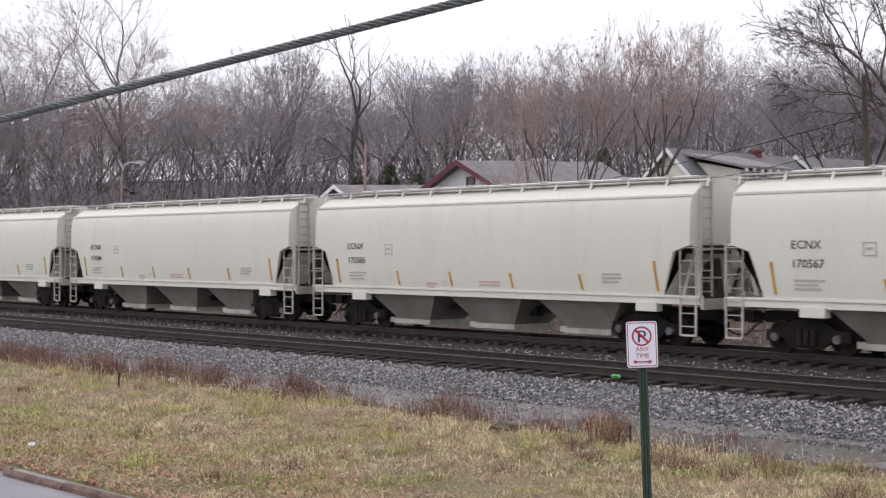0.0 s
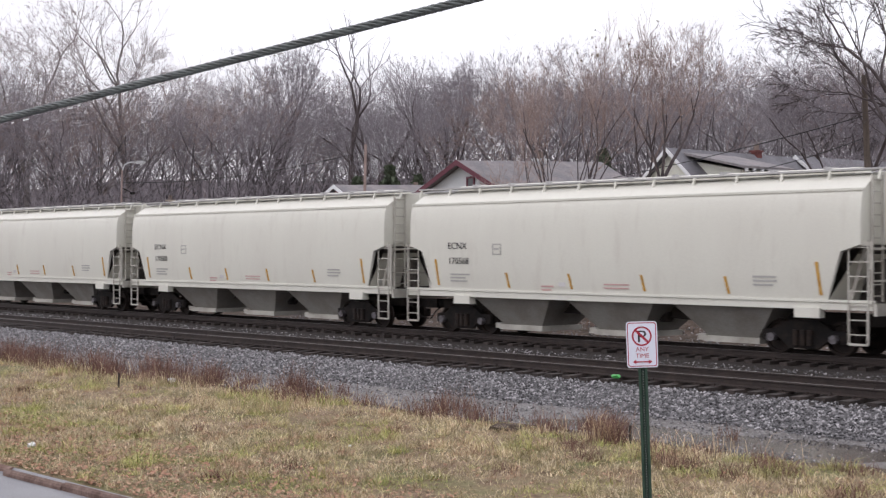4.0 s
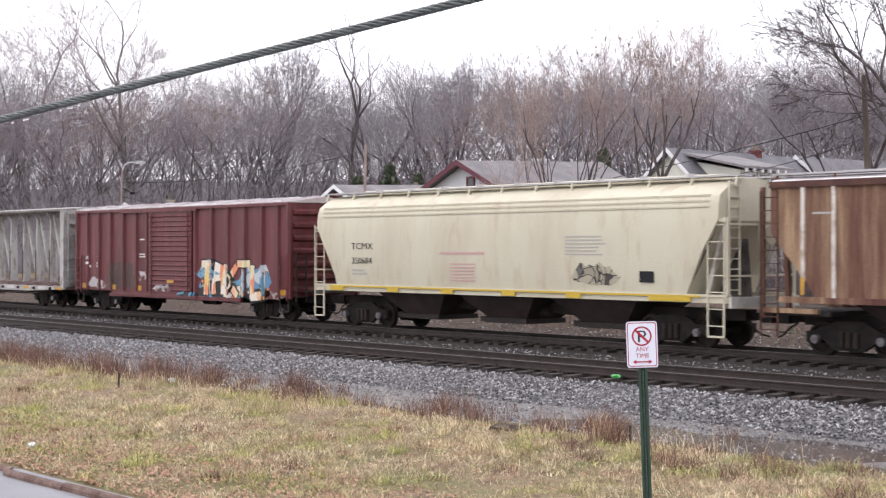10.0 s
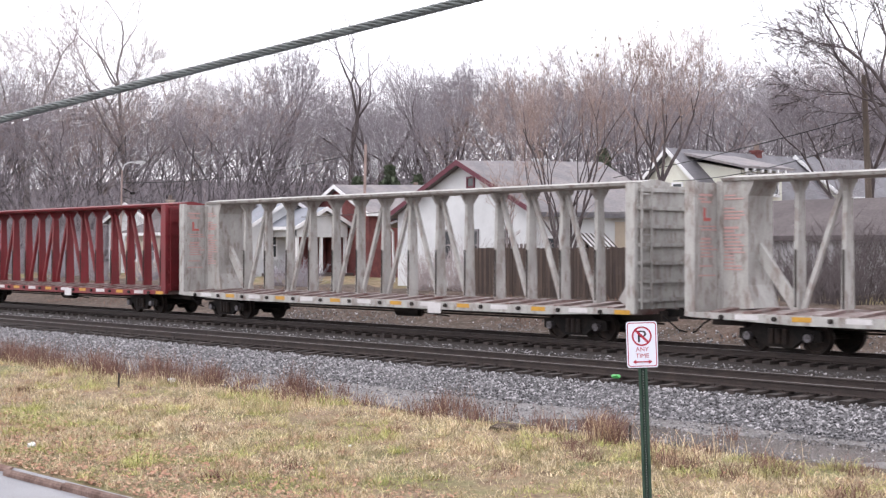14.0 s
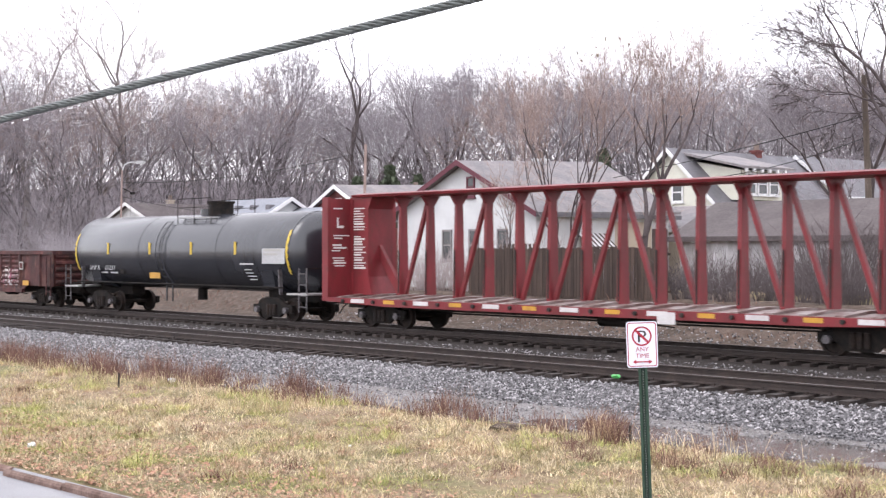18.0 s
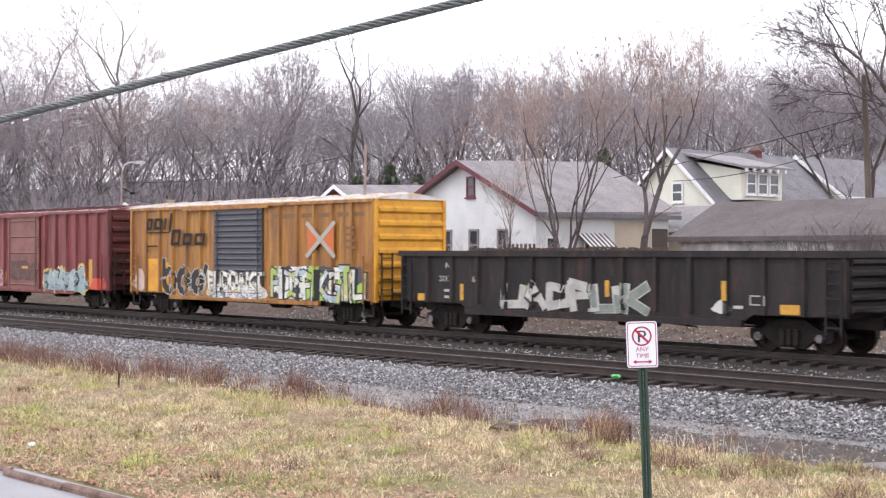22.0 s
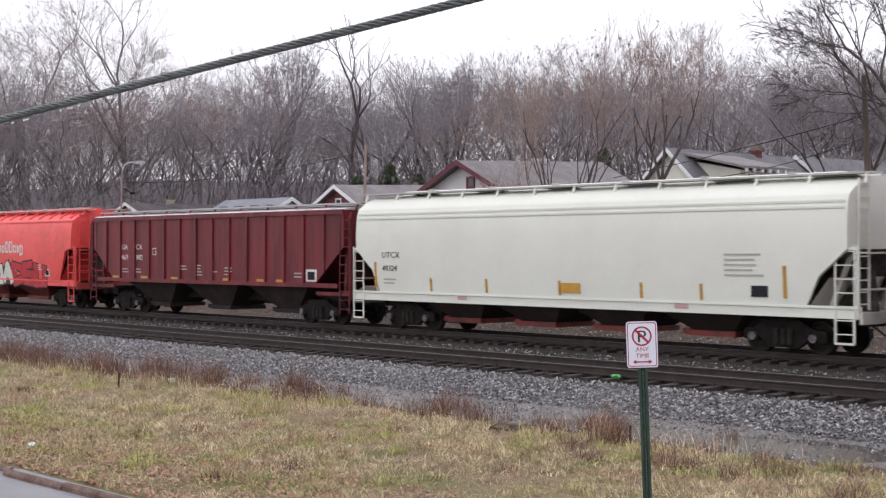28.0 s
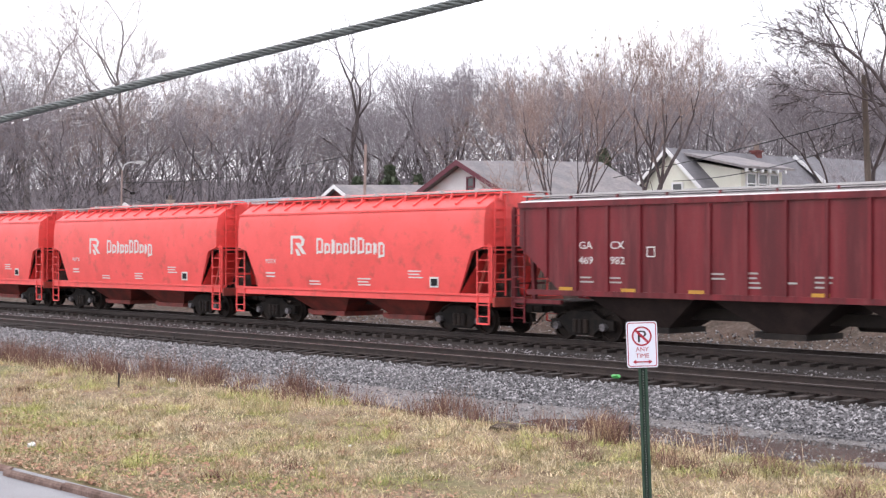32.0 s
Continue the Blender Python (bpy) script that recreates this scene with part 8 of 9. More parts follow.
# ---- houses across the tracks ----
M_SIDING = mat("white_siding", (0.62, 0.63, 0.64), 0.6, col2=(0.52, 0.53, 0.54), amt=0.4, scale=0.6, finea=0.06, bump=0.05)
M_WHITEWASH = mat("streaky_whitewash", (0.62, 0.61, 0.63), 0.8, col2=(0.34, 0.32, 0.32), amt=0.5, scale=1.4, stretch=(1, 1, 0.3), finea=0.12, bump=0.1)
M_SIDEYEL = mat("pale_yellow_siding", (0.70, 0.70, 0.61), 0.6, col2=(0.63, 0.62, 0.53), amt=0.4, scale=0.6, finea=0.06)
M_SIDEBEIGE = mat("beige_siding", (0.50, 0.43, 0.34), 0.6, col2=(0.44, 0.37, 0.30), amt=0.4, scale=0.6, finea=0.08)
M_WRAP = mat("blue_white_house_wrap", (0.50, 0.55, 0.64), 0.5, col2=(0.38, 0.43, 0.56), amt=0.4, scale=1.6, finea=0.08)
M_BRICKRED = mat("dark_red_brick_face", (0.17, 0.055, 0.05), 0.85, col2=(0.12, 0.04, 0.04), amt=0.5, scale=2, finea=0.25, fine=18, bump=0.3)
M_SHINGLE = mat("grey_shingles", (0.25, 0.225, 0.225), 0.8, col2=(0.18, 0.17, 0.18), amt=0.5, scale=0.8, finea=0.2, fine=8, bump=0.3)
M_SHINGLEDK = mat("dark_slate_shingles", (0.16, 0.155, 0.17), 0.7, col2=(0.12, 0.115, 0.125), amt=0.5, scale=0.8, finea=0.2, fine=8, bump=0.3)
M_SHINGLEBR = mat("brown_grey_shingles", (0.115, 0.097, 0.098), 0.75, col2=(0.085, 0.07, 0.072), amt=0.5, scale=0.8, finea=0.2, fine=8, bump=0.3)
M_SHINGLELT = mat("pale_blue_grey_shingles", (0.24, 0.25, 0.28), 0.8, col2=(0.20, 0.21, 0.24), amt=0.5, scale=0.8, finea=0.15, fine=8, bump=0.3)
M_MAROON = mat("maroon_trim_paint", (0.115, 0.03, 0.045), 0.6, finea=0.12)
M_TRIM = mat("white_trim_paint", (0.72, 0.72, 0.73), 0.5, finea=0.06, bump=0.03)
M_PANE = mat("dark_window_glass", (0.04, 0.045, 0.05), 0.08, finea=0.05, bump=0.0, spec=0.6)
M_TIMBER = mat("brown_fence_boards", (0.085, 0.06, 0.048), 0.85, col2=(0.055, 0.04, 0.035), amt=0.5, scale=2, stretch=(3, 3, 0.4), finea=0.25, bump=0.3, vary=0.25)
M_CLAY = mat("weathered_clay_pot", (0.19, 0.145, 0.125), 0.8, finea=0.15)
M_DARK = mat("shadowed_porch_wall", (0.09, 0.07, 0.065), 0.85, finea=0.2)


def window(parent, axis, face, a, z, w, h, trim=M_TRIM, panes=1):
    """A sash window on a wall: axis 'x' lies in a wall that faces the tracks (at y=face), 'y' in one that faces along them (at x=face)."""
    fr = B()
    t = 0.09

    def slab(b, a0, a1, z0, z1, d0, d1):
        if axis == "x":
            b.box(a0, a1, face - d1, face - d0, z0, z1)
        else:
            b.box(face + d0, face + d1, a0, a1, z0, z1)
    for a0, a1, z0, z1 in ((a, a + t, z, z + h), (a + w - t, a + w, z, z + h), (a + t, a + w - t, z, z + t), (a + t, a + w - t, z + h - t, z + h), (a + t, a + w - t, z + h / 2 - 0.03, z + h / 2 + 0.03)):
        slab(fr, a0, a1, z0, z1, -0.05, 0.06)
    win = part("window_frame", fr, trim, parent, "sash window")
    for z0, z1 in ((z + t, z + h / 2 - 0.03), (z + h / 2 + 0.03, z + h - t)):
        b = B()
        slab(b, a + t, a + w - t, z0, z1, 0.012, 0.028)
        part("pane", b, M_PANE, win)
    s = B()
    slab(s, a - 0.06, a + w + 0.06, z - 0.07, z, -0.02, 0.12)
    part("window_sill", s, trim, win)


def house(label, x0, x1, y0, y1, zg, ze, zr, ridge, wall, roofing, trim, over=0.42, category="house", boards=0, rise=0.0, soff=None):
    """A gabled house; x0..y1 are the roof's outer edges, ze the eaves, zr the ridge, which runs along x or y."""
    hs = tagged(new("house"), label, category)
    a0, a1, b0, b1 = x0 + over, x1 - over, y0 + over, y1 - over
    th = 0.2
    if ridge == "y":
        m = (x0 + x1) / 2
        k = (zr - ze) / (m - x0)
        zw = ze + k * over
        out = [(a0, zg), (a1, zg), (a1, zw), (m, zr - 0.05), (a0, zw)]
        part("wall", B().prism(out, b0, b0 + th), wall, hs)
        part("wall", B().prism(out, b1 - th, b1), wall, hs)
        part("wall", B().box(a0, a0 + th, b0 + th, b1 - th, zg, zw), wall, hs)
        part("wall", B().box(a1 - th, a1, b0 + th, b1 - th, zg, zw), wall, hs)
        for s, e in ((-1, x0), (1, x1)):
            v = [(e, y0, ze), (m, y0, zr), (m, y1, zr + rise), (e, y1, ze + rise * 0.5)]
            rf = part("roof", B().add([(x, y, z + 0.12) for x, y, z in v] + v, [(0, 1, 2, 3), (7, 6, 5, 4), (0, 4, 5, 1), (1, 5, 6, 2), (2, 6, 7, 3), (3, 7, 4, 0)]), roofing, hs)
            part("bargeboard", B().add([(e, y0 - 0.04, ze - 0.1), (m, y0 - 0.04, zr - 0.1), (m, y0 - 0.04, zr + 0.14), (e, y0 - 0.04, ze + 0.14), (e, y0 - 0.002, ze - 0.1), (m, y0 - 0.002, zr - 0.1), (m, y0 - 0.002, zr + 0.14), (e, y0 - 0.002, ze + 0.14)],
                                       [(0, 1, 2, 3), (7, 6, 5, 4), (0, 4, 5, 1), (3, 2, 6, 7), (0, 3, 7, 4), (1, 5, 6, 2)]), trim, rf)
            part("fascia", B().box(min(e, e + s * 0.04), max(e, e + s * 0.04), y0, y1, ze - 0.08, ze + 0.12), soff or trim, rf)
    else:
        m = (y0 + y1) / 2
        k = (zr - ze) / (m - y0)
        zw = ze + k * over
        out = [(b0, zg), (b1, zg), (b1, zw), (m, zr - 0.05), (b0, zw)]
        part("wall", B().prism(out, a0, a0 + th, "x"), wall, hs)
        part("wall", B().prism(out, a1 - th, a1, "x"), wall, hs)
        part("wall", B().box(a0 + th, a1 - th, b0, b0 + th, zg, zw), wall, hs)
        part("wall", B().box(a0 + th, a1 - th, b1 - th, b1, zg, zw), wall, hs)
        for s, e in ((-1, y0), (1, y1)):
            v = [(x0, e, ze), (x1, e, ze), (x1, m, zr), (x0, m, zr)]
            rf = part("roof", B().add([(x, y, z + 0.12) for x, y, z in v] + v, [(0, 1, 2, 3), (7, 6, 5, 4), (0, 4, 5, 1), (1, 5, 6, 2), (2, 6, 7, 3), (3, 7, 4, 0)]), roofing, hs)
            part("bargeboard", B().add([(x1 + 0.002, e, ze - 0.1), (x1 + 0.002, m, zr - 0.1), (x1 + 0.002, m, zr + 0.14), (x1 + 0.002, e, ze + 0.14), (x1 + 0.05, e, ze - 0.1), (x1 + 0.05, m, zr - 0.1), (x1 + 0.05, m, zr + 0.14), (x1 + 0.05, e, ze + 0.14)],
                                       [(0, 1, 2, 3), (7, 6, 5, 4), (0, 4, 5, 1), (3, 2, 6, 7), (0, 3, 7, 4), (1, 5, 6, 2)]), trim, rf)
            part("fascia", B().box(x0, x1, min(e, e + s * 0.04), max(e, e + s * 0.04), ze - 0.08, ze + 0.12), soff or trim, rf)
    if boards:
        n = int((zr - zg) / 0.2)
        for k in range(n):
            z = zg + 0.2 * (k + 1)
            if z < zw:
                part("siding_board", B().prism([(b0 - 0.018, z - 0.2), (b0 - 0.004, z - 0.01), (b0, z - 0.01), (b0, z - 0.2)], a0, a1, "x"), wall, hs)
                part("siding_board", B().prism([(a1 + 0.018, z - 0.2), (a1 + 0.004, z - 0.01), (a1, z - 0.01), (a1, z - 0.2)], b0, b1), wall, hs)
    return hs


def chimney(hs, x, y, z0, z1, m, w=0.6):
    ch = part("chimney", B().box(x - w / 2, x + w / 2, y - w / 2, y + w / 2, z0, z1).box(x - w / 2 - 0.06, x + w / 2 + 0.06, y - w / 2 - 0.06, y + w / 2 + 0.06, z1 - 0.12, z1), m, hs)
    part("chimney_pot", B().cyl((x, y, z1), (x, y, z1 + 0.35), 0.17, 10, 0.14), M_CLAY, ch)


# white house with maroon trim
h1 = house("white gabled house with maroon bargeboards and grey shingles", -52.4, -42.3, 43.7, 53.6, 0.85, 4.12, 6.57, "y", M_SIDING, M_SHINGLE, M_MAROON, rise=0.35, soff=M_SHINGLEDK)
window(h1, "x", 44.12, -47.1, 5.0, 0.55, 0.95, M_MAROON)
for a in (-48.75, -46.95, -45.1):
    window(h1, "x", 44.12, a, 2.1, 0.66, 1.45, M_SHINGLE)
M_SHEATH = mat("orange_brown_wall_boards", (0.22, 0.105, 0.065), 0.8, col2=(0.12, 0.06, 0.045), amt=0.5, scale=1.2, finea=0.2)
side_porch = part("side_porch", B().box(-53.7, -52.0, 45.6, 50.2, 0.85, 3.75), M_SHEATH, h1, "brown boarded side porch")
part("porch_roof", B().prism([(-54.1, 3.72), (-51.95, 4.28), (-51.95, 4.4), (-54.1, 3.84)], 45.0, 50.6), M_SHINGLE, side_porch)
part("porch_window", B().box(-53.3, -52.6, 45.585, 45.6, 2.0, 3.3), M_PANE, side_porch)
part("downspout", B().path([(-54.0, 45.05, 3.78), (-53.75, 45.3, 3.55), (-53.75, 45.4, 0.9)], 0.06), M_TRIM, side_porch, "white downspout")
window(h1, "y", -42.72, 44.7, 1.9, 0.9, 1.3)
aw = part("awning", B().prism([(0.0, 3.35), (0.75, 2.75), (0.75, 2.68), (0.0, 3.28)], 46.8, 48.6), M_DARK, h1, "striped window awning")
aw.location.x = -42.72
for k in range(6):
    part("awning_stripe", B().prism([(0.0, 3.37), (0.76, 2.765), (0.76, 2.755), (0.0, 3.36)], 46.8 + k * 0.3, 46.95 + k * 0.3), M_TRIM, aw, "white stripe")
window(h1, "y", -42.72, 47.2, 1.9, 1.1, 1.2)
part("wall_panel", B().box(-42.716, -42.70, 49.3, 51.9, 0.9, 3.9), M_SIDEBEIGE, h1, "beige wall panel")
# no real opening: a flat dark panel paints the porch's shaded inside
part("porch_opening", B().box(-42.716, -42.70, 51.95, 53.1, 0.9, 3.6), M_DARK, h1, "dark panel for the shade of an open porch")
chimney(h1, -47.35, 49.2, 6.0, 7.0, M_SIDING, 0.5)
# its rear wing
wing = house("low beige rear wing with a dark porch", -47.5, -41.2, 53.7, 60.5, 0.9, 3.55, 4.7, "x", M_SIDEBEIGE, M_SHINGLE, M_TRIM)
window(wing, "y", -41.62, 55.2, 1.8, 0.9, 1.2)
# again a dark panel on the wall in place of the shaded porch
part("porch_opening", B().box(-41.615, -41.6, 57.0, 59.8, 0.95, 3.2), M_DARK, wing, "dark panel for the shade of an open porch")

# garage with a brown roof
gar = house("whitewashed garage with a brown shingle roof", -36.8, -26.5, 45.8, 52.2, 0.85, 3.02, 4.5, "x", M_WHITEWASH, M_SHINGLEBR, M_SHINGLEBR, over=0.35, category="garage")
for k in range(9):
    part("rafter_tail", B().box(-36.5 + k * 0.84, -36.4 + k * 0.84, 45.83, 46.2, 2.9, 3.01), M_TRIM, gar)

# pale yellow house with a dormer
h2 = house("pale yellow house with white trim and dark shingles", -50.3, -43.7, 58.3, 70.5, 1.0, 4.75, 7.85, "y", M_SIDEYEL, M_SHINGLEDK, M_TRIM, over=0.45, boards=1)
window(h2, "x", 58.75, -46.95, 5.1, 0.75, 1.05)
dm = part("dormer", B().prism([(-46.6, 7.32), (-43.4, 6.72), (-43.4, 5.2), (-44.0, 5.2), (-46.6, 7.15)], 59.9, 63.5), M_SIDEYEL, h2, "shed dormer with three windows")
part("dormer_roof", B().prism([(-46.95, 7.66), (-42.9, 6.78), (-42.9, 6.9), (-46.95, 7.8)], 59.4, 64.0), M_SHINGLE, dm)
for k in range(6):
    part("rafter_tail", B().box(-42.98, -42.85, 59.6 + k * 0.68, 59.75 + k * 0.68, 6.6, 6.78), M_TRIM, dm)
for k in range(3):
    window(h2, "y", -43.36, 60.25 + k * 1.0, 5.45, 0.85, 1.15)
chimney(h2, -47.0, 66.3, 7.5, 8.2, M_BRICKRED, 0.45)

h3 = house("cream gabled house with a long slate roof", -50.0, -43.6, 69.8, 86.0, 1.2, 5.5, 7.95, "y", M_SIDEYEL, M_SHINGLEDK, M_TRIM)
window(h3, "x", 70.22, -46.9, 5.4, 0.9, 1.2)
house("dark-roofed house half hidden by shrubs", -36.0, -26.0, 60.0, 70.0, 1.0, 4.6, 6.5, "x", M_SIDEBEIGE, M_SHINGLEDK, M_TRIM)

# house in building wrap
ha = house("small house in pale blue building wrap with a grey-blue roof", -78.2, -70.8, 48.2, 54.9, 0.8, 3.85, 5.75, "x", M_WRAP, M_SHINGLELT, M_TRIM)
part("gable_cladding", B().prism([(48.62, 0.85), (54.48, 0.85), (54.48, 4.1), (51.55, 5.65), (48.62, 4.1)], -71.218, -71.2, "x"), M_SIDING, ha, "white gable siding")
window(ha, "y", -71.2, 49.6, 2.1, 1.1, 1.6)
for k in range(8):
    part("rafter_tail", B().box(-77.9 + k * 0.9, -77.75 + k * 0.9, 48.24, 48.6, 3.74, 3.87), M_TRIM, ha)
for k in range(4):
    part("roof_vent", B().box(-76.8 + k * 1.7, -76.4 + k * 1.7, 50.2, 50.6, 5.1, 5.4), M_SHINGLEDK, ha)
M_MARK = mat("blue_wrap_mark", (0.27, 0.33, 0.50), 0.6, finea=0.1)
for k in range(14):
    x, z = -77.5 + 0.46 * k + 0.25 * math.sin(k * 5), 2.2 + 1.3 * abs(math.sin(k * 2.3))
    part("wrap_mark", B().path([(x + 0.16 * math.cos(a), 48.608, z + 0.12 * math.sin(a)) for a in (0.3, 0.9, 1.57, 2.2, 2.8)], 0.03, 4), M_MARK, ha)
pr = house("gabled front porch with white posts", -71.8, -68.2, 49.9, 54.6, 3.4, 3.9, 5.1, "x", M_SIDING, M_SHINGLELT, M_TRIM, category="porch")
for y in (50.4, 52.2, 54.05):
    part("post", B().box(-68.8, -68.64, y - 0.08, y + 0.08, 0.8, 4.1), M_TRIM, pr)
part("porch_floor", B().box(-71.1, -68.3, 49.5, 54.4, 0.5, 1.2), M_DARK, pr)
part("porch_back", B().box(-71.15, -70.95, 51.9, 54.3, 1.2, 4.0), M_BRICKRED, pr)

hb = house("dark red brick house with white bargeboards", -73.2, -66.4, 54.0, 62.0, 0.9, 4.75, 6.55, "y", M_BRICKRED, M_SHINGLE, M_TRIM, rise=0.25)
window(hb, "x", 54.42, -70.1, 4.9, 0.6, 0.95)
chimney(hb, -70.5, 61.4, 5.6, 6.75, M_BRICKRED, 0.6)

hd = house("low house with a brown roof beyond the tracks", -83.4, -77.6, 46.5, 53.5, 0.7, 3.6, 4.75, "x", M_SIDEBEIGE, M_SHINGLEBR, M_TRIM)
for a in (-82.4, -80.2):
    window(hd, "x", 46.92, a, 1.9, 1.0, 1.2)
he = house("white gabled house among the trees", -96.5, -89.3, 52.5, 62.0, 0.9, 4.6, 6.0, "y", M_SIDING, M_SHINGLEBR, M_TRIM)
chimney(he, -95.0, 57.6, 5.0, 6.5, M_SIDEBEIGE, 0.45)

# ---- board fence along the yards ----
fence = tagged(new("fence"), "weathered brown board fence behind the far track", "fence")
fb = B().box(0, 0.135, 0, 0.022, 0, 1.84).mesh("board", M_TIMBER)
rf = random.Random(12)
x = -41.0
while x < -31.0:
    part("board", fb, M_TIMBER, fence).matrix_basis = pose(x, 38.5 + rf.uniform(-0.01, 0.01), 0.83 + rf.uniform(-0.03, 0.03), 0, 0, 0)
    x += 0.145
for z in (1.1, 2.4):
    part("rail", B().box(-41.0, -30.9, 38.53, 38.59, z, z + 0.09), M_TIMBER, fence)
for k in range(5):
    part("post", B().box(-41.0 + k * 2.45, -40.9 + k * 2.45, 38.6, 38.7, 0.6, 2.7), M_TIMBER, fence)
pf = tagged(new("picket_fence"), "short wooden picket fence beside a white house", "fence")
for k in range(9):
    part("picket", B().box(-41.8 + k * 0.24, -41.68 + k * 0.24, 41.0, 41.03, 1.2, 2.85), M_TIMBER, pf)
for z in (1.6, 2.5):
    part("rail", B().box(-41.9, -39.6, 41.03, 41.08, z, z + 0.08), M_TIMBER, pf)

# ---- poles, street lamp, wires ----
M_POLE = mat("weathered_pole_wood", (0.16, 0.125, 0.105), 0.85, col2=(0.10, 0.08, 0.065), amt=0.5, scale=2, stretch=(3, 3, 0.3), finea=0.25, bump=0.3)
M_POLEPALE = mat("pale_pinkish_pole_wood", (0.36, 0.27, 0.25), 0.8, col2=(0.28, 0.21, 0.19), amt=0.5, scale=2, finea=0.15)
M_WIRE = mat("black_wire", (0.03, 0.03, 0.032), 0.5, finea=0.1, bump=0)
M_STEEL = mat("galvanised_steel", (0.45, 0.45, 0.46), 0.4, 0.6, finea=0.15)


def pole(label, x, y, z0, z1, r, m, lean=(0, 0), arm=False):
    p = tagged(new("utility_pole"), label, "utility pole")
    p.matrix_basis = pose(x, y, z0)
    h = z1 - z0
    part("shaft", B().cyl((0, 0, -0.4), (lean[0], lean[1], h), r * 1.15, 12, r * 0.85), m, p, smooth=50)
    if arm:
        part("crossarm", B().box(-0.05 + lean[0], 0.05 + lean[0], -0.7, 0.7, h - 0.5, h - 0.4), m, p)
        for y2 in (-0.6, 0.6):
            part("insulator", B().cyl((lean[0], y2, h - 0.4), (lean[0], y2, h - 0.25), 0.05, 8), M_STEEL, p)
    return p


pole("weathered wooden utility pole leaning slightly", -32.2, 53.75, 0.9, 10.05, 0.14, M_POLE, (-0.28, -0.22))
pole("pale wooden utility pole between the houses", -62.3, 50.3, 0.9, 8.6, 0.085, M_POLEPALE, (0.05, 0.15))
lamp = tagged(new("street_lamp"), "street lamp with a curved arm, unlit", "street lamp")
lamp.matrix_basis = pose(-80.5, 45.1, 0.7)
part("shaft", B().cyl((0, 0, -0.3), (0.15, 0.1, 7.0), 0.075, 10, 0.05), M_POLEPALE, lamp, smooth=50)
part("arm", B().path([(0.15, 0.1, 6.9), (0.2, 0.25, 7.35), (0.4, 0.55, 7.5), (0.7, 0.9, 7.5)], 0.045), M_STEEL, lamp)
part("lamp_head", B().prism([(0, 0.0), (0.1, 0.1), (0.5, 0.12), (0.62, 0.02), (0.5, -0.08), (0.1, -0.06)], -0.13, 0.13), M_STEEL, lamp).matrix_basis = pose(0.62, 0.8, 7.48, 0, 0, 50)
part("camera_bracket", B().bar((0.1, 0.05, 5.9), (0.55, 0.6, 5.55), 0.05).box(0.45, 0.75, 0.5, 0.7, 5.45, 5.6), M_RUN, lamp)


def wire(label, p, q, sag, r=0.02, n=18):
    p, q = Vector(p), Vector(q)
    pts = [p.lerp(q, k / n) + Vector((0, 0, -4 * sag * (k / n) * (1 - k / n))) for k in range(n + 1)]
    side = Vector((q.y - p.y, p.x - q.x, 0)).normalized() * r
    up = Vector((0, 0, r))
    return solid("overhead_wire", B().loft([[c + side, c + up, c - side, c - up] for c in pts]), M_WIRE, label, "wire")


wire("thin black service wire between a pole and a house", (-32.45, 53.5, 8.3), (-69.0, 50.9, 4.6), 0.9)
wire("thin black service wire between a pole and a house", (-32.4, 53.6, 7.4), (-46.5, 58.3, 6.2), 0.4)
wire("thin black wire along the street", (-32.45, 53.5, 9.0), (-8.0, 70.0, 10.5), 0.5)
wire("thin wire from the street lamp", (-80.35, 45.2, 6.9), (-62.3, 50.4, 8.2), 0.5, 0.016)
wire("thin wire from the street lamp to a house", (-80.3, 45.2, 6.0), (-71.0, 51.5, 4.6), 0.3, 0.016)

# ---- the heavy twisted cable close above the camera ----
M_CABLE = mat("wet_green_black_cable", (0.05, 0.056, 0.055), 0.35, col2=(0.12, 0.14, 0.135), amt=0.45, scale=12, finea=0.2, fine=80, bump=0.1, spec=0.6)
A, Bq = Vector((-7.61, 3.51, 3.312)), Vector((-4.72, 4.48, 3.735))
axis = Bq - A
length = axis.length * 8
d = axis.normalized()
u1 = d.orthogonal().normalized()
u2 = d.cross(u1)
cable = tagged(new("overhead_cable"), "thick twisted overhead cable hung with raindrops", "cable")
for s in range(6):
    pts, n = [], 640
    for k in range(n + 1):
        t = (k / n - 0.5) * length
        a = t / 0.30 * 6.283 + s * 1.0472
        c = A + axis * 0.5 + d * t
        pts.append(c + (u1 * math.cos(a) + u2 * math.sin(a)) * 0.0134)
    b = B()
    ring = []
    for p in pts:
        ring.append([p + (u1 * math.cos(q) + u2 * math.sin(q)) * 0.0086 for q in (0, 1.047, 2.094, 3.142, 4.189, 5.236)])
    b.loft(ring)
    part("strand", b, M_CABLE, cable, smooth=60)
M_DROP = bpy.data.materials.new("rain_drop")
M_DROP.use_nodes = True
pb = M_DROP.node_tree.nodes["Principled BSDF"]
pb.inputs["Transmission Weight"].default_value, pb.inputs["Roughness"].default_value, pb.inputs["IOR"].default_value = 1.0, 0.02, 1.33
rd = random.Random(5)
dm_ = bpy.data.meshes.new("raindrop")
bmd = bmesh.new()
bmesh.ops.create_icosphere(bmd, subdivisions=2, radius=0.0075)
bmd.to_mesh(dm_)
bmd.free()
dm_.materials.append(M_DROP)
dm_.polygons.foreach_set("use_smooth", [True] * len(dm_.polygons))
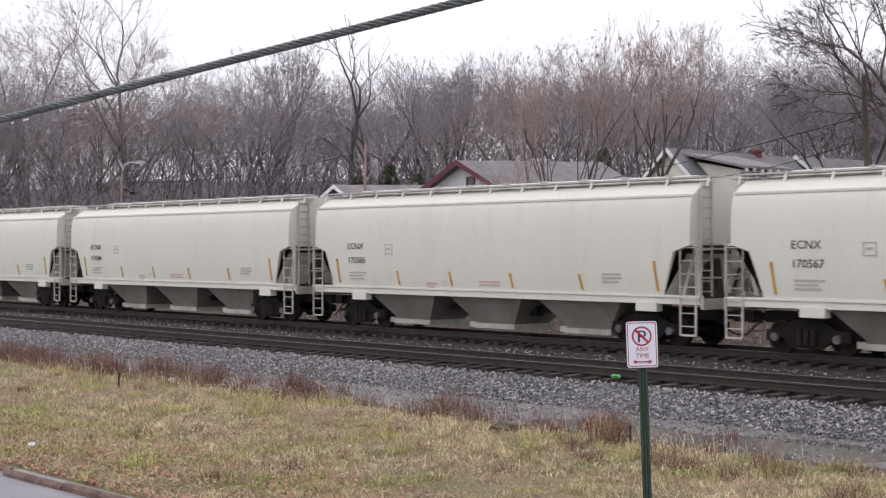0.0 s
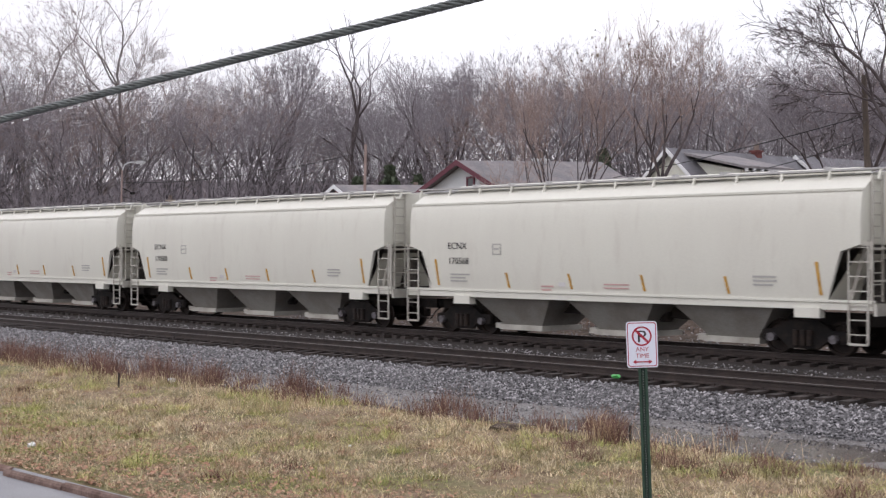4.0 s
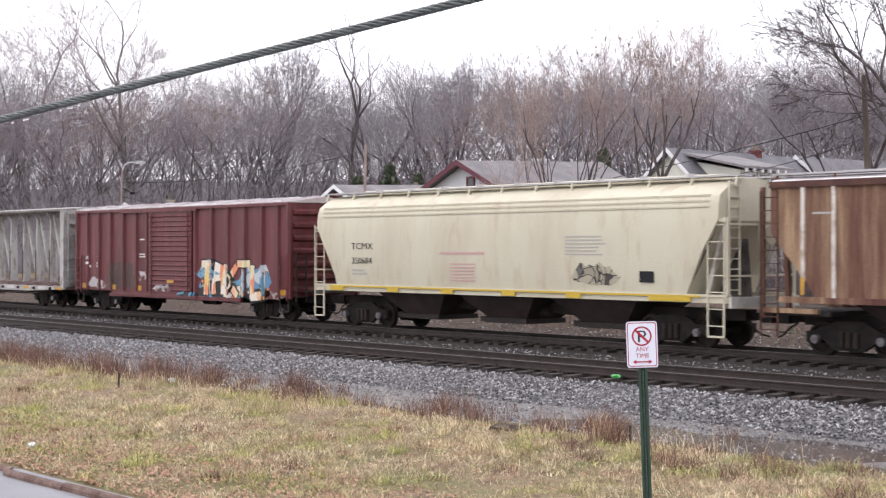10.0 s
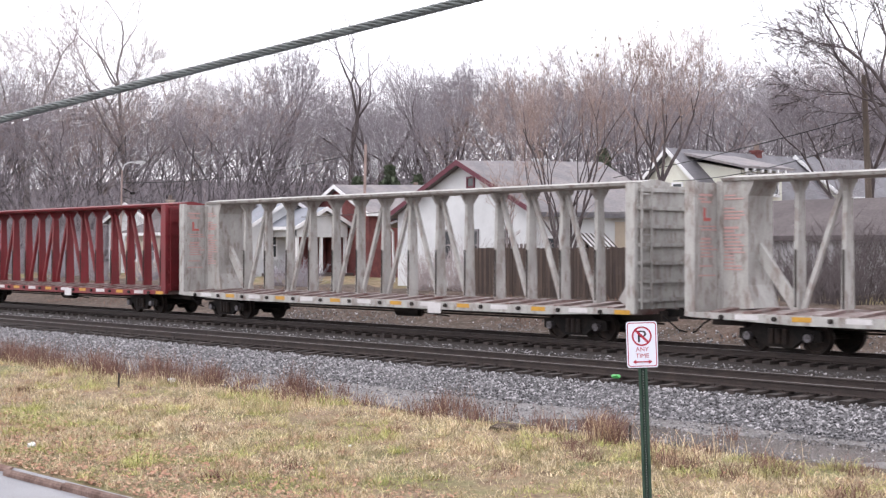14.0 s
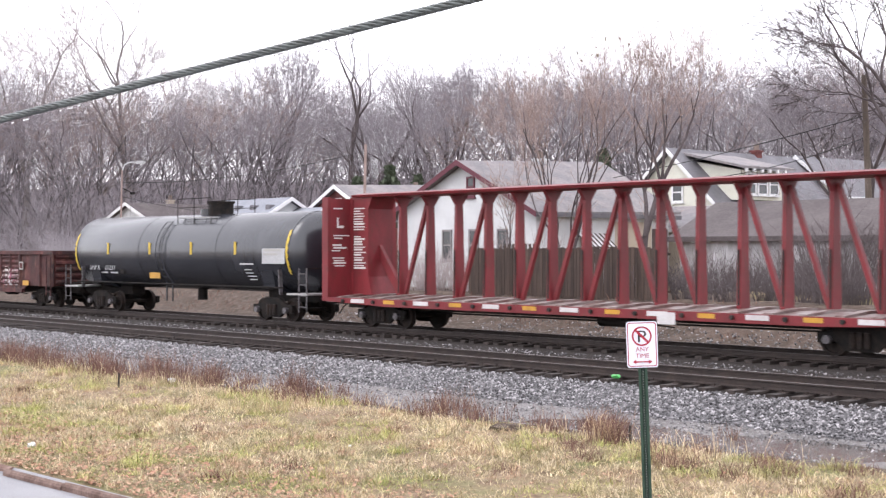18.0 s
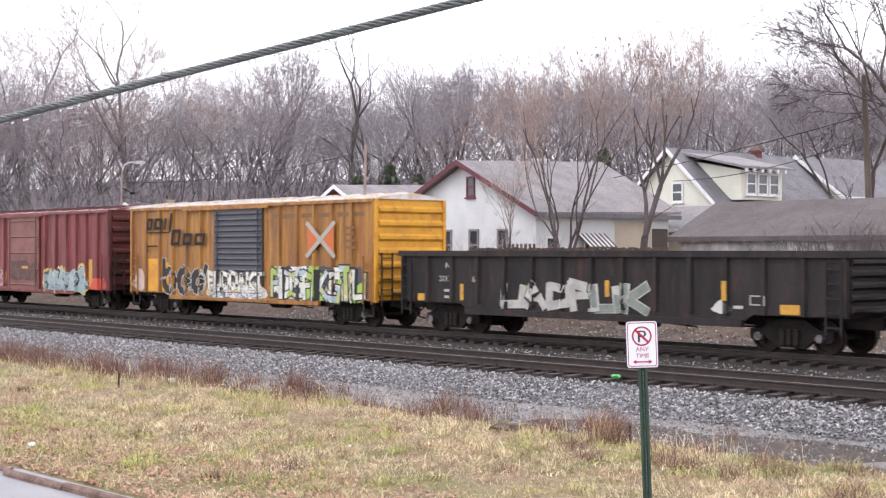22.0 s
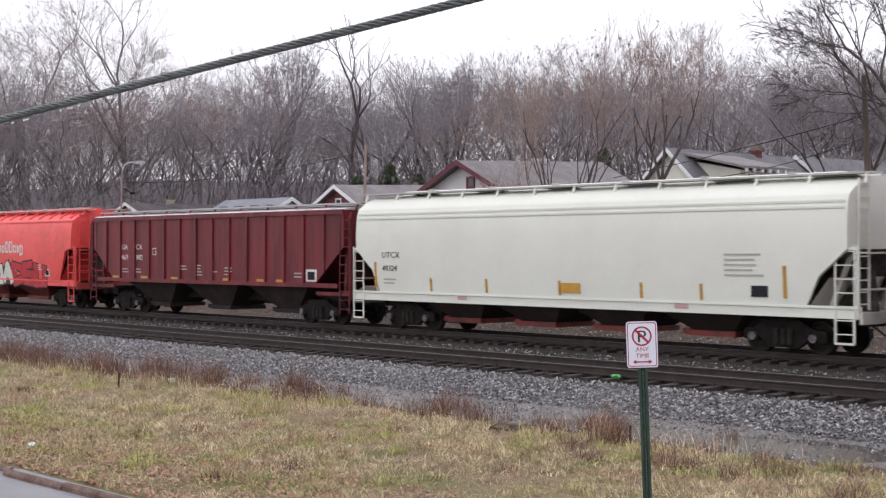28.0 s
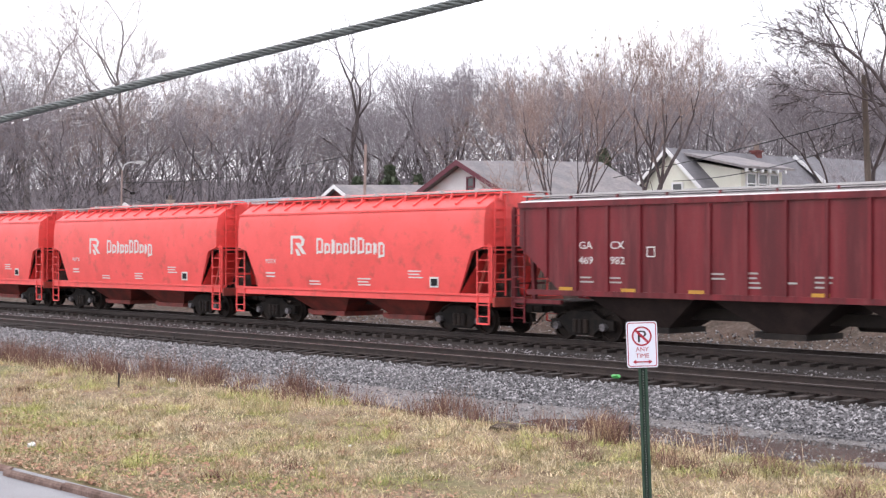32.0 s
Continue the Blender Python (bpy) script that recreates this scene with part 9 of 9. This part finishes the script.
for lo, hi, n in ((0.03, 0.08, 4), (0.15, 0.2, 5), (0.28, 0.42, 12), (0.55, 0.8, 5)):
    for _ in range(n):
        c = A + axis * rd.uniform(lo, hi)
        part("raindrop", dm_, M_DROP, cable).matrix_basis = pose(c.x, c.y, c.z - 0.031 - rd.uniform(0, 0.004))

# ---- no-parking sign ----
M_SIGNWHITE = mat("white_sign_face", (0.72, 0.74, 0.83), 0.35, finea=0.03, bump=0)
M_SIGNRED = mat("red_sign_ink", (0.36, 0.02, 0.045), 0.4, finea=0.06, bump=0)
M_SIGNBLACK = mat("black_sign_ink", (0.02, 0.02, 0.022), 0.4, finea=0.05, bump=0)
M_GREENPOST = mat("dark_green_post_paint", (0.018, 0.045, 0.028), 0.4, col2=(0.03, 0.06, 0.04), amt=0.4, scale=5, finea=0.15)
sign = tagged(new("parking_sign"), "white and red no-parking sign on a green steel post", "sign")
sign.matrix_basis = Matrix.Translation((-8.999, 10.921, -0.735)) @ Matrix.Rotation(math.atan2(9.05, 10.86), 4, "Z") @ pose(0, 0, 0, 0, -2.0, 0)
S0, SH, SW = 2.15, 0.457, 0.305


def rounded(w, h, r, cx, cz, n=5):
    pts = []
    for sx, sz, a0 in ((1, 1, 0), (-1, 1, 90), (-1, -1, 180), (1, -1, 270)):
        for k in range(n + 1):
            a = radians(a0 + 90 * k / n)
            pts.append((cx + sx * (w / 2 - r) + r * math.cos(a), cz + sz * (h / 2 - r) + r * math.sin(a)))
    return pts


cz = S0 + SH / 2
face = part("panel", B().prism(rounded(SW, SH, 0.03, 0, cz), -0.032, -0.030), M_SIGNWHITE, sign, "white sign plate")
ring = B()
outer, inner = rounded(SW - 0.022, SH - 0.022, 0.024, 0, cz), rounded(SW - 0.038, SH - 0.038, 0.02, 0, cz)
n = len(outer)
ring.add([(x, -0.0335, z) for x, z in outer] + [(x, -0.0335, z) for x, z in inner], [(i, (i + 1) % n, n + (i + 1) % n, n + i) for i in range(n)])
part("border", ring, M_SIGNRED, face, "thin red border")
cc = cz + 0.082
rg = B()
o, i2 = [(0.098 * math.cos(a), cc + 0.098 * math.sin(a)) for a in np.linspace(0, 6.283, 33)[:-1]], [(0.081 * math.cos(a), cc + 0.081 * math.sin(a)) for a in np.linspace(0, 6.283, 33)[:-1]]
rg.add([(x, -0.0345, z) for x, z in o] + [(x, -0.0345, z) for x, z in i2], [(i, (i + 1) % 32, 32 + (i + 1) % 32, 32 + i) for i in range(32)])
k7 = 0.0085
rg.prism([(-0.066 - k7, cc + 0.066 - k7), (-0.066 + k7, cc + 0.066 + k7), (0.066 + k7, cc - 0.066 + k7), (0.066 - k7, cc - 0.066 - k7)], -0.0350, -0.0345)
part("prohibition_ring", rg, M_SIGNRED, face, "red ring and slash")


def sign_word(text, size, m, x, z, y=-0.034, sx=1.0):
    w = lettering(text, size, m)
    xs_ = [v.co.x for v in w.vertices]
    ob = part("lettering", w, m, face)
    ob.matrix_basis = Matrix.Translation((x - (max(xs_) + min(xs_)) / 2 * sx, y, z)) @ Matrix.Diagonal((sx, 0.3, 1, 1))


sign_word("P", 0.17, M_SIGNBLACK, 0.004, cc - 0.06, -0.034, 1.15)
sign_word("ANY", 0.062, M_SIGNRED, 0, cz - 0.068, -0.034, 1.0)
sign_word("TIME", 0.062, M_SIGNRED, 0, cz - 0.132, -0.034, 1.0)
za = cz - 0.172
part("arrow", B().prism([(-0.098, za), (-0.062, za + 0.022), (-0.062, za + 0.007), (0.062, za + 0.007), (0.062, za + 0.022), (0.098, za), (0.062, za - 0.022), (0.062, za - 0.007), (-0.062, za - 0.007), (-0.062, za - 0.022)], -0.0345, -0.034), M_SIGNRED, face, "red double arrow")
post = B().prism([(-0.045, -0.028), (-0.02, -0.028), (-0.014, 0.01), (0.014, 0.01), (0.02, -0.028), (0.045, -0.028), (0.045, -0.022), (0.024, -0.022), (0.018, 0.016), (-0.018, 0.016), (-0.024, -0.022), (-0.045, -0.022)], -0.4, S0 + 0.3, "z")
pp = part("post", post, M_GREENPOST, sign, "dark green channel post")
hole = B().cyl((0, 0.0085, 0), (0, 0.0095, 0), 0.006, 8).mesh("post_hole", mat("post_hole_light", (0.35, 0.36, 0.34), 0.6, bump=0))
for k in range(80):
    z = 0.1 + k * 0.0254
    if z < S0 - 0.02:
        part("post_hole", hole, M_GREENPOST, pp).matrix_basis = pose(0, 0, z)
for z in (S0 + 0.05, S0 + SH - 0.05):
    part("bolt", B().cyl((0, -0.04, z), (0, -0.03, z), 0.009, 8), M_STEEL, sign)

# ---- litter and stakes ----
M_PAPER = mat("white_litter", (0.7, 0.7, 0.7), 0.6, finea=0.1)
M_GREENBAG = mat("green_plastic_litter", (0.08, 0.42, 0.10), 0.4, finea=0.1)


def crumpled(name, label, x, y, z, s, m, seed):
    bm = bmesh.new()
    bmesh.ops.create_icosphere(bm, subdivisions=2, radius=s)
    r = random.Random(seed)
    for v in bm.verts:
        v.co *= r.uniform(0.6, 1.2)
        v.co.z *= 0.55
    me = bpy.data.meshes.new(name)
    bm.to_mesh(me)
    bm.free()
    me.materials.append(m)
    tagged(new(name, me), label, "litter").matrix_basis = pose(x, y, z)


crumpled("paper_litter", "crumpled white paper in the grass", -21.6, 10.5, -0.60, 0.08, M_PAPER, 1)
crumpled("paper_litter", "crumpled white paper among dead weeds", -28.8, 17.5, -0.47, 0.11, M_PAPER, 2)
crumpled("paper_litter", "small white scrap in the grass", -17.75, 14.06, -0.55, 0.03, M_PAPER, 3)
crumpled("plastic_bag", "crumpled green plastic beside the rail ties", -19.9, 23.0, -0.12, 0.10, M_GREENBAG, 4)
crumpled("plastic_bag", "crumpled green plastic on the ballast", -11.75, 20.75, -0.46, 0.07, M_GREENBAG, 5)
crumpled("earth_mound", "low mound of dark soil in the grass", -17.3, 17.1, -0.53, 0.3, M_DIRT, 9)
for x, y in ((-28.6, 16.0), (-14.6, 17.2)):
    solid("stake", B().cyl((x, y, -0.65), (x + 0.02, y, -0.2), 0.022, 7), M_TIE, "short dark wooden stake in the grass", "stake")

# ---- what moves ----
def travelled(t):
    u = t / 32.0
    return 461.3416 * u - 6.5094 * u * u + 8.6618 * u ** 3


def motions():
    times = [2.0 * k for k in range(17)]
    for ob, x0 in ROLLING:
        walk(ob, [(t, pose(x0 + travelled(t), TRACK_Y, 0)) for t in times])
        # the wheels roll, a row for every thirtieth of a second while the car is within sight
        near = [k for k in range(961) if -100 < x0 + travelled(k / 30.0) < 12]
        first_k, last_k = max(0, near[0] - 1), min(960, near[-1] + 1)
        turns = [(0.0, 0.0)] if first_k else []
        turns += [(k / 30.0, (travelled(k / 30.0) - travelled(first_k / 30.0)) / 0.42) for k in range(first_k, last_k + 1)]
        if last_k < 960:
            turns.append((32.0, turns[-1][1]))
        for w in ob.children:
            if w.name.startswith("wheelset"):
                c = w.matrix_basis.translation.copy()
                walk(w, [(t, Matrix.Translation(c) @ Matrix.Rotation(a, 4, "Y")) for t, a in turns])


motions()
